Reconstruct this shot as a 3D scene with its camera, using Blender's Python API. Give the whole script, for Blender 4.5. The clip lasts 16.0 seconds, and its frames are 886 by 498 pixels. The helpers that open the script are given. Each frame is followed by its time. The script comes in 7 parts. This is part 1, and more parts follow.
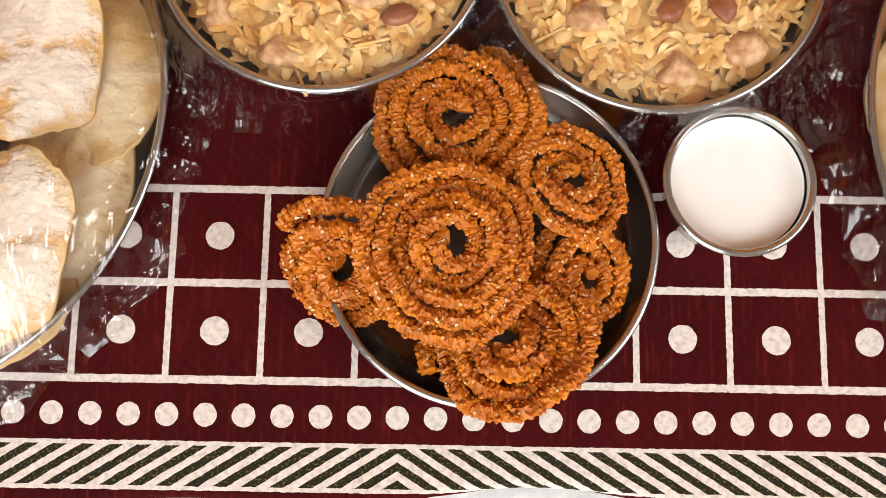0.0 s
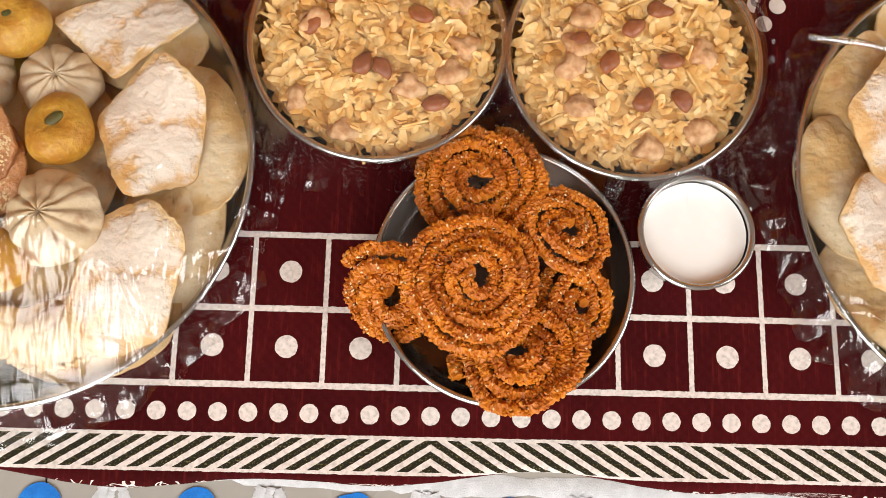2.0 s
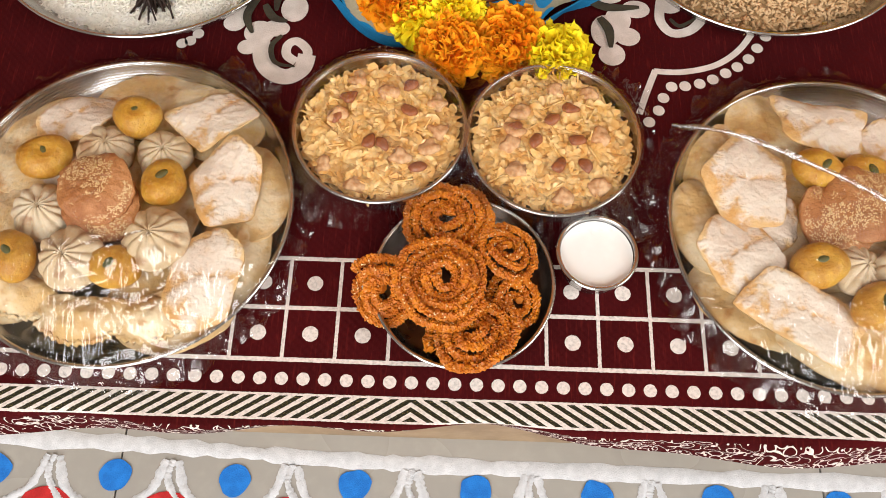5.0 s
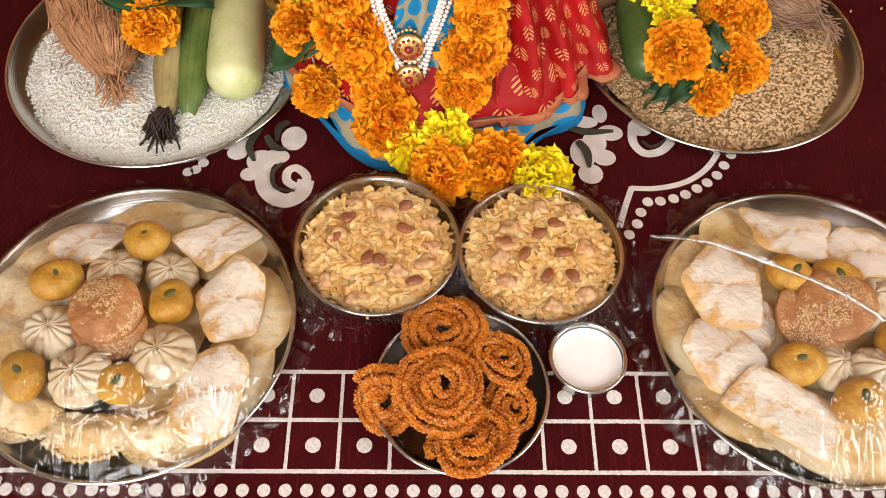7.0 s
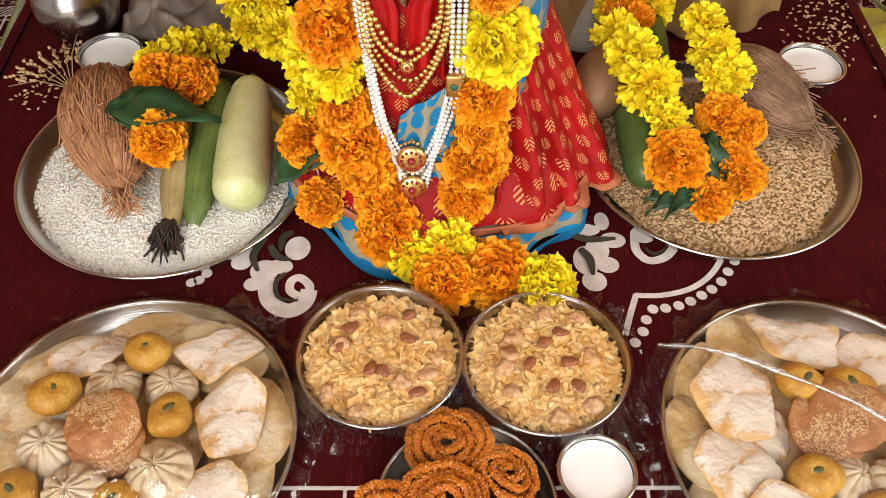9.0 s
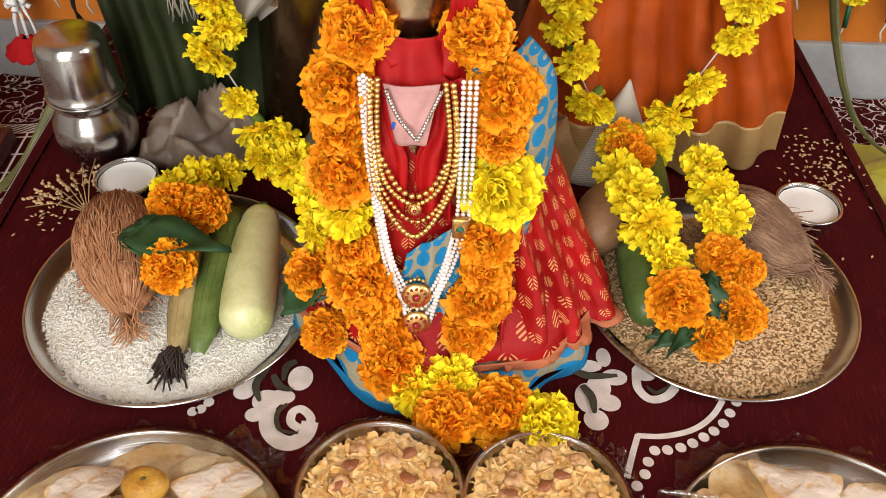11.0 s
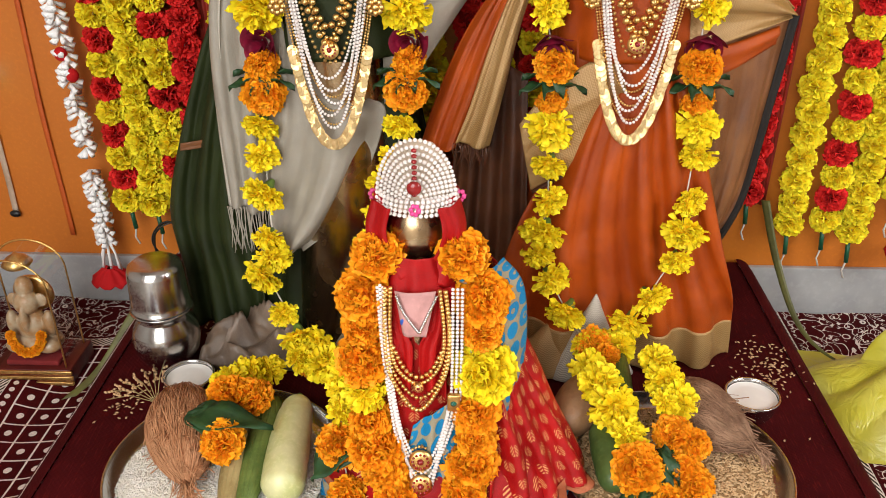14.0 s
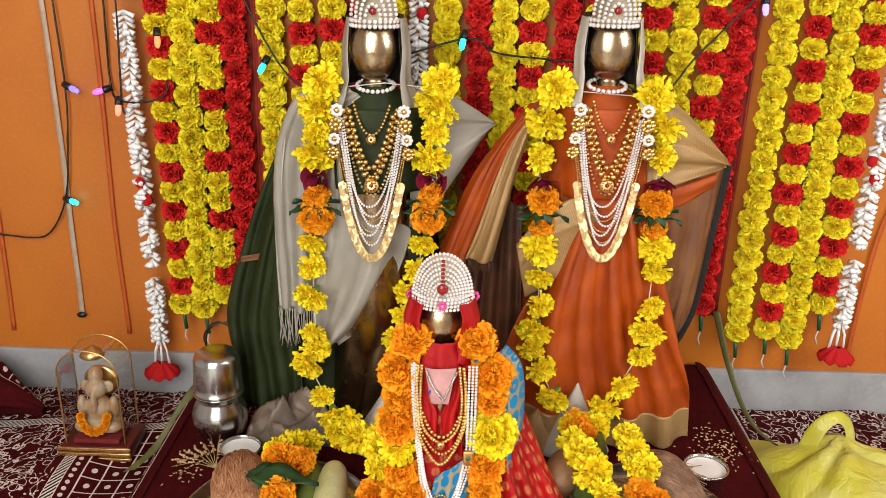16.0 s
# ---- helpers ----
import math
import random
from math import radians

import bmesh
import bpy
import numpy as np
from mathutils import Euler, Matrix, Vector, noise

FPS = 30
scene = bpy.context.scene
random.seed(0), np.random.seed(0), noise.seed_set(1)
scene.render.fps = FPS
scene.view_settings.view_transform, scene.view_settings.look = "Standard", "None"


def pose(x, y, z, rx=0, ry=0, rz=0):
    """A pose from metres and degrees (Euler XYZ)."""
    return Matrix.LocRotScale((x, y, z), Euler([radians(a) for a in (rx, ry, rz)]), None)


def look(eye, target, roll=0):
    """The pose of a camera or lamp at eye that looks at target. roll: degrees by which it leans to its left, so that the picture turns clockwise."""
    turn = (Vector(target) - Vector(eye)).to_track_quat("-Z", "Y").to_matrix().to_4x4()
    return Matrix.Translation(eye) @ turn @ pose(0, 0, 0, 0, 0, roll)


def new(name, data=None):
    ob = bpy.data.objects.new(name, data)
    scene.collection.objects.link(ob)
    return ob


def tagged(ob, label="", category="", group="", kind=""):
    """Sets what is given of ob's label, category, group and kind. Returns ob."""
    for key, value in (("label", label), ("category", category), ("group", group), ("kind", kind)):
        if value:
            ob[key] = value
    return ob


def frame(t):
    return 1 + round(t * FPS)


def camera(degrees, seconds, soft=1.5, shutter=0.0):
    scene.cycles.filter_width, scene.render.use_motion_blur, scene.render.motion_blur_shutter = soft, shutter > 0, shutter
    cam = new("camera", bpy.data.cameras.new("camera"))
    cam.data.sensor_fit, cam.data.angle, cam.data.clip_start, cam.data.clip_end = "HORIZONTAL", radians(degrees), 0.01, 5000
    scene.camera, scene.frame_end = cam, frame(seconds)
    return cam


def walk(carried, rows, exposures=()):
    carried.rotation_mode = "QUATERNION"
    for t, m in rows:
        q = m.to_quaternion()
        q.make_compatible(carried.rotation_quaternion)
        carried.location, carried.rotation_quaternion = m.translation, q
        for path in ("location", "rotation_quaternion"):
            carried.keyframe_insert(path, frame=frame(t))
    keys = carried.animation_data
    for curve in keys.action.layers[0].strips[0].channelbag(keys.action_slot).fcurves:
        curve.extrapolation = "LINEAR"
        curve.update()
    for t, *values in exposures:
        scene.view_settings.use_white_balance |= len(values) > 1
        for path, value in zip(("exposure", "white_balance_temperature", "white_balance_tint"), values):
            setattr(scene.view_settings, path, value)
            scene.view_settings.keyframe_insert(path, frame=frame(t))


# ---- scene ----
cam = camera(55.6, 16.0, soft=0.75)
PATH = [
    (0, (-0.005, 0.005, 0.365), (0.002, 0.292, -1.614), 2.4),
    (0.5, (-0.009, -0.007, 0.399), (0.003, 0.312, -1.575), 3.0),
    (1, (-0.013, -0.013, 0.429), (0.001, 0.316, -1.544), 3.4),
    (1.5, (-0.019, -0.018, 0.449), (0.016, 0.356, -1.516), 7.0),
    (2, (-0.026, -0.019, 0.463), (0.011, 0.388, -1.495), 6.6),
    (2.5, (-0.023, -0.028, 0.475), (0.013, 0.412, -1.476), 6.2),
    (3, (-0.007, -0.056, 0.541), (0.025, 0.402, -1.405), 5.4),
    (3.2, (-0.004, -0.069, 0.564), (0.026, 0.402, -1.379), 5.1),
    (5.3, (0.003, -0.176, 0.626), (-0.016, 0.673, -1.185), 0.7),
    (5.5, (0.0, -0.177, 0.63), (-0.017, 0.711, -1.162), 0.4),
    (6, (-0.003, -0.192, 0.648), (0.01, 0.779, -1.1), 1.5),
    (6.5, (-0.006, -0.201, 0.651), (0.022, 0.808, -1.075), 2.0),
    (7, (-0.01, -0.198, 0.647), (0.019, 0.857, -1.052), 1.8),
    (7.5, (-0.01, -0.199, 0.645), (0.014, 0.909, -1.02), 1.4),
    (8, (-0.008, -0.198, 0.645), (0.013, 0.953, -0.991), 0.9),
    (8.5, (-0.01, -0.193, 0.643), (0.006, 1.014, -0.951), 0.6),
    (9, (-0.009, -0.191, 0.647), (0.008, 1.063, -0.911), 0.7),
    (9.2, (-0.009, -0.19, 0.649), (0.008, 1.084, -0.893), 0.8),
    (11.3, (-0.013, -0.171, 0.684), (-0.002, 1.287, -0.686), 1.9),
    (11.5, (-0.015, -0.172, 0.688), (-0.001, 1.308, -0.658), 1.9),
    (12, (-0.017, -0.176, 0.701), (0.003, 1.351, -0.591), 1.7),
    (12.5, (-0.017, -0.209, 0.721), (0.014, 1.367, -0.511), 1.5),
    (13, (-0.013, -0.247, 0.742), (0.013, 1.375, -0.427), 0.8),
    (13.5, (0.004, -0.31, 0.751), (-0.019, 1.377, -0.323), -0.1),
    (14, (0.021, -0.377, 0.78), (-0.043, 1.376, -0.18), -0.0),
    (14.5, (0.026, -0.426, 0.803), (-0.065, 1.361, -0.089), 0.0),
    (15, (0.021, -0.485, 0.812), (-0.072, 1.322, -0.04), 0.3),
    (15.5, (0.003, -0.571, 0.838), (-0.056, 1.275, 0.072), 1.0),
    (16, (-0.024, -0.657, 0.873), (-0.047, 1.219, 0.181), 1.4),
]
walk(cam, [(t, look(eye, target, roll)) for t, eye, target, roll in PATH])

# ---- world and lights ----
TAU = 2 * math.pi
world = bpy.data.worlds.new("world")
scene.world = world
world.use_nodes = True
wn = world.node_tree.nodes
sky = wn.new("ShaderNodeTexSky")
sky.sky_type, sky.sun_disc = "NISHITA", False
sky.sun_elevation, sky.sun_rotation = radians(38), radians(190)
wn["Background"].inputs["Strength"].default_value = 0.1
world.node_tree.links.new(sky.outputs["Color"], wn["Background"].inputs["Color"])


def area_lamp(name, place, target, wide, high, watts, colour):
    data = bpy.data.lights.new(name, "AREA")
    data.shape, data.size, data.size_y, data.energy, data.color = "RECTANGLE", wide, high, watts, colour
    ob = new(name, data)
    ob.matrix_world = look(place, target)
    return ob


# daylight through the doorway of the room, behind the camera
area_lamp("doorway_daylight", (-0.55, -1.55, 1.2), (-0.05, 0.2, 0.0), 1.3, 1.9, 58, (1.0, 0.99, 0.97))
# added fill from the right, no window is known there
area_lamp("side_fill_light", (1.95, -0.6, 1.35), (0.2, 0.3, 0.0), 1.0, 1.1, 34, (1.0, 0.99, 0.98))

# ---- materials ----


class Graph:
    """Small helper round a node tree."""

    def __init__(self, name):
        self.mat = bpy.data.materials.new(name)
        self.mat.use_nodes = True
        self.nt = self.mat.node_tree
        self.bsdf = self.nt.nodes["Principled BSDF"]

    def node(self, kind, **props):
        n = self.nt.nodes.new(kind)
        if "operation" in props:
            n.operation = props["operation"]
        if "data_type" in props:
            n.data_type = props["data_type"]
        if "feature" in props:
            n.feature = props["feature"]
        if "interpolation_type" in props:
            n.interpolation_type = props["interpolation_type"]
        return n

    def put(self, socket, value):
        if isinstance(value, bpy.types.NodeSocket):
            self.nt.links.new(value, socket)
        else:
            socket.default_value = value

    def math(self, op, a, b=0.0, c=0.0):
        n = self.node("ShaderNodeMath", operation=op)
        for s, v in zip(n.inputs, (a, b, c)):
            self.put(s, v)
        return n.outputs[0]

    def mix(self, fac, a, b):
        n = self.node("ShaderNodeMix", data_type="RGBA")
        self.put(n.inputs[0], fac)
        for s, v in ((n.inputs[6], a), (n.inputs[7], b)):
            self.put(s, (*v, 1.0) if isinstance(v, tuple) and len(v) == 3 else v)
        return n.outputs[2]

    def coords(self, which="Object"):
        return self.node("ShaderNodeTexCoord").outputs[which]

    def noise(self, scale, detail=3.0, vec=None, rough=0.55, dist=0.0):
        n = self.node("ShaderNodeTexNoise")
        n.inputs["Scale"].default_value, n.inputs["Detail"].default_value = scale, detail
        n.inputs["Roughness"].default_value, n.inputs["Distortion"].default_value = rough, dist
        self.put(n.inputs["Vector"], vec if vec is not None else self.coords())
        return n.outputs["Fac"]

    def voronoi(self, scale, out="Distance", vec=None, feature="F1"):
        n = self.node("ShaderNodeTexVoronoi", feature=feature)
        n.inputs["Scale"].default_value = scale
        self.put(n.inputs["Vector"], vec if vec is not None else self.coords())
        return n.outputs[out]

    def ramp(self, fac, lo, hi, smooth=True):
        n = self.node("ShaderNodeMapRange", interpolation_type="SMOOTHSTEP" if smooth else "LINEAR")
        self.put(n.inputs[0], fac)
        n.inputs[1].default_value, n.inputs[2].default_value = lo, hi
        return n.outputs[0]

    def bump(self, height, strength, distance=0.002):
        n = self.node("ShaderNodeBump")
        n.inputs["Strength"].default_value, n.inputs["Distance"].default_value = strength, distance
        self.put(n.inputs["Height"], height)
        self.nt.links.new(n.outputs[0], self.bsdf.inputs["Normal"])

    def set(self, colour=None, rough=None, metal=None, **more):
        for key, value in (("Base Color", colour), ("Roughness", rough), ("Metallic", metal)):
            if value is not None:
                self.put(self.bsdf.inputs[key], (*value, 1.0) if isinstance(value, tuple) and len(value) == 3 else value)
        for key, value in more.items():
            self.put(self.bsdf.inputs[key.replace("_", " ")], value)
        return self.mat


def shade(c, f):
    return tuple(min(1.0, v * f) for v in c)


def surface(name, base, dark=None, rough=0.6, metal=0.0, coarse=18.0, fine=160.0, bump=0.3, dist=0.001, piece=0.0, island=0.0, spec=0.5, sub=0.0):
    """A matt or glossy surface with variation at two scales; piece and island vary it from piece to piece."""
    g = Graph(name)
    dark = dark or shade(base, 0.72)
    big = g.ramp(g.noise(coarse, 3), 0.32, 0.7)
    small = g.noise(fine, 4)
    col = g.mix(big, dark, base)
    col = g.mix(g.math("MULTIPLY", g.ramp(small, 0.45, 0.75), 0.35), col, shade(base, 1.2))
    if piece:
        r = g.node("ShaderNodeObjectInfo").outputs["Random"]
        col = g.mix(g.math("MULTIPLY", r, piece), col, shade(dark, 0.75))
    if island:
        r = g.node("ShaderNodeNewGeometry").outputs["Random Per Island"]
        col = g.mix(g.math("MULTIPLY", r, island), col, shade(dark, 0.8))
    g.bump(small, bump, dist)
    g.set(col, g.math("ADD", g.math("MULTIPLY", big, -0.12), rough + 0.06), metal, Specular_IOR_Level=spec)
    if sub:
        g.set(Subsurface_Weight=sub, Subsurface_Radius=(0.006, 0.004, 0.002), Subsurface_Scale=0.5)
    return g.mat


def weave(g, vec, scale=900.0):
    """Height of a plain weave."""
    s = g.node("ShaderNodeSeparateXYZ")
    g.put(s.inputs[0], vec)
    a = g.math("SINE", g.math("MULTIPLY", s.outputs[0], scale))
    b = g.math("SINE", g.math("MULTIPLY", s.outputs[1], scale))
    return g.math("MULTIPLY", a, b)


MAROON, OFFWHITE, OLIVE = (0.048, 0.0026, 0.0034), (0.72, 0.64, 0.58), (0.022, 0.020, 0.012)
P = 0.0405   # pitch of the woven squares


def bedspread_material(name, layout):
    """Woven maroon bedspread with off-white squares, spots, chevron band and scrolls; the sheet's UV are its flat metres."""
    g = Graph(name)
    uv = g.coords("UV")
    wob = g.node("ShaderNodeVectorMath", operation="MULTIPLY_ADD")
    nz = g.node("ShaderNodeTexNoise")
    nz.inputs["Scale"].default_value = 340
    g.put(nz.inputs["Vector"], uv)
    g.put(wob.inputs[0], nz.outputs["Color"])
    wob.inputs[1].default_value = (0.0009, 0.0009, 0)
    g.put(wob.inputs[2], uv)
    s = g.node("ShaderNodeSeparateXYZ")
    g.put(s.inputs[0], wob.outputs[0])
    u, v = s.outputs[0], s.outputs[1]
    M = g.math

    def near(x, c, w):
        return M("LESS_THAN", M("ABSOLUTE", M("SUBTRACT", x, c)), w)

    def between(x, a, b):
        return M("MULTIPLY", M("GREATER_THAN", x, a), M("LESS_THAN", x, b))

    def off(x, p):
        return M("SUBTRACT", x, M("MULTIPLY", M("ROUND", M("DIVIDE", x, p)), p))

    def any_of(*xs):
        out = xs[0]
        for x in xs[1:]:
            out = M("MAXIMUM", out, x)
        return out

    def squares(a, b, rows):
        inside = between(b, 0, rows * P * 1.03)
        q = P * 1.03
        lines = M("MULTIPLY", near(off(a, P), 0, 0.0014), inside)
        rails = M("MULTIPLY", near(off(b, q), 0, 0.0017), between(b, -0.003, rows * q + 0.003))
        da, db = off(M("ADD", a, P / 2), P), off(M("ADD", b, q / 2), q)
        spots = M("MULTIPLY", M("LESS_THAN", M("ADD", M("MULTIPLY", da, da), M("MULTIPLY", db, db)), 0.0062 ** 2), inside)
        return any_of(lines, rails, spots)

    def beads(a, b, c):
        da, db = off(M("ADD", a, 0.0215), 0.01638), M("SUBTRACT", b, c)
        return M("LESS_THAN", M("ADD", M("MULTIPLY", da, da), M("MULTIPLY", db, db)), 0.0050 ** 2)

    def chevron(a, b, lo, hi):
        band = between(b, lo, hi)
        ph = M("FRACT", M("DIVIDE", M("ADD", M("MULTIPLY", M("ABSOLUTE", a), 0.62), b), 0.0074))
        inner = between(b, lo + 0.0018, hi - 0.0018)
        return band, M("MULTIPLY", M("LESS_THAN", ph, 0.52), inner)

    def scrolls(scale, thin):
        n = g.noise(scale, 1.0, uv, 0.4, 1.6)
        a = M("LESS_THAN", M("ABSOLUTE", M("SUBTRACT", n, 0.5)), thin)
        b = M("LESS_THAN", M("ABSOLUTE", M("SUBTRACT", g.voronoi(scale * 1.5, vec=uv), 0.42)), thin * 1.6)
        c = M("LESS_THAN", g.voronoi(scale * 2.6, vec=uv), 0.16)
        return any_of(a, b, c)

    if layout == "front":
        white = any_of(squares(u, v, 2), beads(u, v, -0.0148))
        band, dark = chevron(M("ADD", u, 0.021), v, -0.0462, -0.0258)
        scroll = M("MULTIPLY", scrolls(52, 0.020), M("LESS_THAN", v, -0.0520))
        white = any_of(white, band, scroll)
    else:
        n_rows, start, chev = (6, 0.03, 0.31) if layout == "left" else (1, 0.075, 0.150)
        b = M("SUBTRACT", u, start)
        white = any_of(squares(v, b, n_rows), beads(v, u, chev - 0.012))
        band, dark = chevron(v, u, chev, chev + 0.024)
        scroll = M("MULTIPLY", scrolls(24, 0.017), M("GREATER_THAN", u, chev + 0.03))
        if layout == "left":
            back, back_dark = chevron(u, v, 0.86, 0.884)
            keep = M("LESS_THAN", v, 0.86)
            far = M("MULTIPLY", scrolls(24, 0.017), M("GREATER_THAN", v, 0.89))
            white = any_of(M("MULTIPLY", any_of(white, band, scroll), keep), back, far)
            dark = any_of(M("MULTIPLY", dark, keep), back_dark)
        else:
            white = any_of(white, band, scroll)
    worn = g.ramp(g.noise(420, 2, uv), 0.25, 0.6)
    base = g.mix(g.ramp(g.noise(9, 4, uv), 0.3, 0.75), shade(MAROON, 0.78), shade(MAROON, 1.25))
    streak = g.node("ShaderNodeVectorMath", operation="MULTIPLY")
    g.put(streak.inputs[0], uv)
    streak.inputs[1].default_value = (420, 38, 1)
    base = g.mix(M("MULTIPLY", g.ramp(g.noise(1.0, 3, streak.outputs[0]), 0.50, 0.80), 0.5), base, (0.15, 0.014, 0.012))
    base = g.mix(M("MULTIPLY", g.ramp(g.noise(700, 2, uv), 0.55, 0.8), 0.35), base, (0.13, 0.012, 0.010))
    pale = g.mix(worn, shade(OFFWHITE, 0.72), OFFWHITE)
    gold = g.mix(g.ramp(g.noise(900, 1, uv), 0.55, 0.7), OLIVE, (0.14, 0.11, 0.04))
    col = g.mix(white, base, pale)
    col = g.mix(dark, col, gold)
    h = M("ADD", M("MULTIPLY", weave(g, uv), 0.35), M("MULTIPLY", white, 0.8))
    g.bump(h, 0.5, 0.0007)
    return g.set(col, 0.88, 0.0, Specular_IOR_Level=0.08)


def fabric(name, base, dark=None, motif=None, motif_colour=None, rough=0.6, sheen=0.0, metal=0.0, spec=0.25):
    """Woven cloth. motif: 'leaf' small gold sprigs, 'peacock' blue rings, 'zari' fine gold zigzag; by the sheet's UV in metres."""
    g = Graph(name)
    uv = g.coords("UV")
    M = g.math
    col = g.mix(g.ramp(g.noise(14, 3, uv), 0.3, 0.7), dark or shade(base, 0.7), base)
    col = g.mix(M("MULTIPLY", g.ramp(g.noise(500, 2, uv), 0.4, 0.8), 0.25), col, shade(base, 1.35))
    met = metal
    if motif:
        s = g.node("ShaderNodeSeparateXYZ")
        g.put(s.inputs[0], uv)
        u, v = s.outputs[0], s.outputs[1]
        if motif == "leaf":
            q = 0.021
            row = M("FLOOR", M("DIVIDE", v, q))
            uu = M("ADD", u, M("MULTIPLY", row, q / 2))
            du = M("ABSOLUTE", M("SUBTRACT", M("SUBTRACT", uu, M("MULTIPLY", M("FLOOR", M("DIVIDE", uu, q)), q)), q / 2))
            dv = M("SUBTRACT", M("SUBTRACT", v, M("MULTIPLY", row, q)), q / 2)
            fan = M("LESS_THAN", M("ADD", M("POWER", M("DIVIDE", du, 0.0056), 2.0), M("POWER", M("DIVIDE", dv, 0.0072), 2.0)), 1.0)
            ribs = M("MULTIPLY", M("GREATER_THAN", M("SINE", M("MULTIPLY", M("SUBTRACT", M("MULTIPLY", du, 1.2), dv), 1500)), 0.15), M("GREATER_THAN", du, 0.0006))
            fac = M("MULTIPLY", fan, ribs)
        elif motif == "peacock":
            cell = g.node("ShaderNodeTexVoronoi")
            cell.inputs["Scale"].default_value, cell.inputs["Randomness"].default_value = 48, 0.25
            g.put(cell.inputs["Vector"], uv)
            d = cell.outputs["Distance"]
            ring = M("MULTIPLY", M("LESS_THAN", d, 0.46), M("GREATER_THAN", d, 0.17))
            dot = M("LESS_THAN", d, 0.09)
            fac = M("MAXIMUM", ring, dot)
        else:
            ph = M("ADD", M("MULTIPLY", v, 1900), M("MULTIPLY", M("PINGPONG", M("MULTIPLY", u, 420), 1.0), 4.0))
            fac = g.ramp(M("SINE", ph), -0.2, 0.5)
        col = g.mix(fac, col, motif_colour)
    g.bump(M("ADD", M("MULTIPLY", weave(g, uv, 5200), 0.2), g.noise(45, 3, uv)), 0.3, 0.002)
    return g.set(col, rough, met, Sheen_Weight=sheen, Specular_IOR_Level=spec)


def film_material(name, gloss, bump_scale, wrinkle):
    """Thin clear plastic: see-through with a glossy skin drawn into long fine wrinkles."""
    g = Graph(name)
    out = g.nt.nodes["Material Output"]
    clear, shine = g.node("ShaderNodeBsdfTransparent"), g.node("ShaderNodeBsdfGlossy")
    clear.inputs[0].default_value = (0.965, 0.965, 0.97, 1)
    shine.inputs["Roughness"].default_value = 0.07
    bump = g.node("ShaderNodeBump")
    bump.inputs["Strength"].default_value, bump.inputs["Distance"].default_value = wrinkle, 0.004
    co = g.coords()
    long = g.node("ShaderNodeVectorMath", operation="MULTIPLY")
    g.put(long.inputs[0], co)
    long.inputs[1].default_value = (3.2, 0.55, 1.0)
    soft = g.math("ABSOLUTE", g.math("SUBTRACT", g.noise(bump_scale, 2, co, 0.5, 0.8), 0.5))
    sharp = g.math("ABSOLUTE", g.math("SUBTRACT", g.noise(bump_scale * 0.9, 3, long.outputs[0], 0.5, 0.5), 0.5))
    g.put(bump.inputs["Height"], g.math("ADD", soft, g.math("MULTIPLY", sharp, 0.7)))
    g.put(shine.inputs["Normal"], bump.outputs[0])
    lw = g.node("ShaderNodeLayerWeight")
    lw.inputs["Blend"].default_value = 0.25
    g.put(lw.inputs["Normal"], bump.outputs[0])
    fac = g.math("ADD", g.math("MULTIPLY", lw.outputs["Fresnel"], 0.5), gloss)
    m = g.node("ShaderNodeMixShader")
    g.put(m.inputs[0], fac)
    g.put(m.inputs[1], clear.outputs[0])
    g.put(m.inputs[2], shine.outputs[0])
    g.put(out.inputs["Surface"], m.outputs[0])
    return g.mat


def steel_material(name, base=(0.62, 0.61, 0.59), rough=0.2, rings=True):
    g = Graph(name)
    co = g.coords()
    s = g.node("ShaderNodeSeparateXYZ")
    g.put(s.inputs[0], co)
    r = g.math("SQRT", g.math("ADD", g.math("MULTIPLY", s.outputs[0], s.outputs[0]), g.math("MULTIPLY", s.outputs[1], s.outputs[1])))
    h = g.math("SINE", g.math("MULTIPLY", r, 5200)) if rings else g.noise(300, 3)
    smear = g.noise(22, 4)
    g.bump(g.math("ADD", g.math("MULTIPLY", h, 0.3), g.noise(15, 1)), 0.06, 0.0015)
    return g.set(g.mix(g.ramp(smear, 0.3, 0.7), shade(base, 0.82), base), g.math("ADD", g.math("MULTIPLY", smear, 0.16), rough - 0.06), 1.0)


def bulb_material(name, colour, power):
    g = Graph(name)
    return g.set(shade(colour, 0.6), 0.25, 0.0, Emission_Color=(*colour, 1.0), Emission_Strength=power * 2.2)


STEEL = steel_material("brushed_steel")
# dark brownish tint puts the plate's dim reflections into its base colour
STEEL_DARK = steel_material("dim_reflection_steel", (0.30, 0.27, 0.245), 0.26)
BRASS = surface("brass", (0.62, 0.47, 0.30), (0.45, 0.31, 0.17), 0.24, 1.0, 20, 120, 0.1)
COIN_GOLD = surface("pale_gilt_coin", (0.86, 0.66, 0.34), (0.66, 0.44, 0.18), 0.42, 1.0, 120, 600, 0.2)
GOLD = surface("gilt_metal", (0.90, 0.62, 0.24), (0.70, 0.42, 0.13), 0.36, 1.0, 120, 600, 0.2)
PEARL = surface("pearl", (0.86, 0.80, 0.76), (0.74, 0.66, 0.62), 0.25, 0.0, 90, 400, 0.05)
RUBY = surface("red_glass_stone", (0.30, 0.02, 0.02), None, 0.12, 0.0, 60, 300, 0.05)
PINK = surface("pink_bead", (0.80, 0.08, 0.30), None, 0.3)
GREENSTONE = surface("green_stone", (0.02, 0.12, 0.08), None, 0.12)
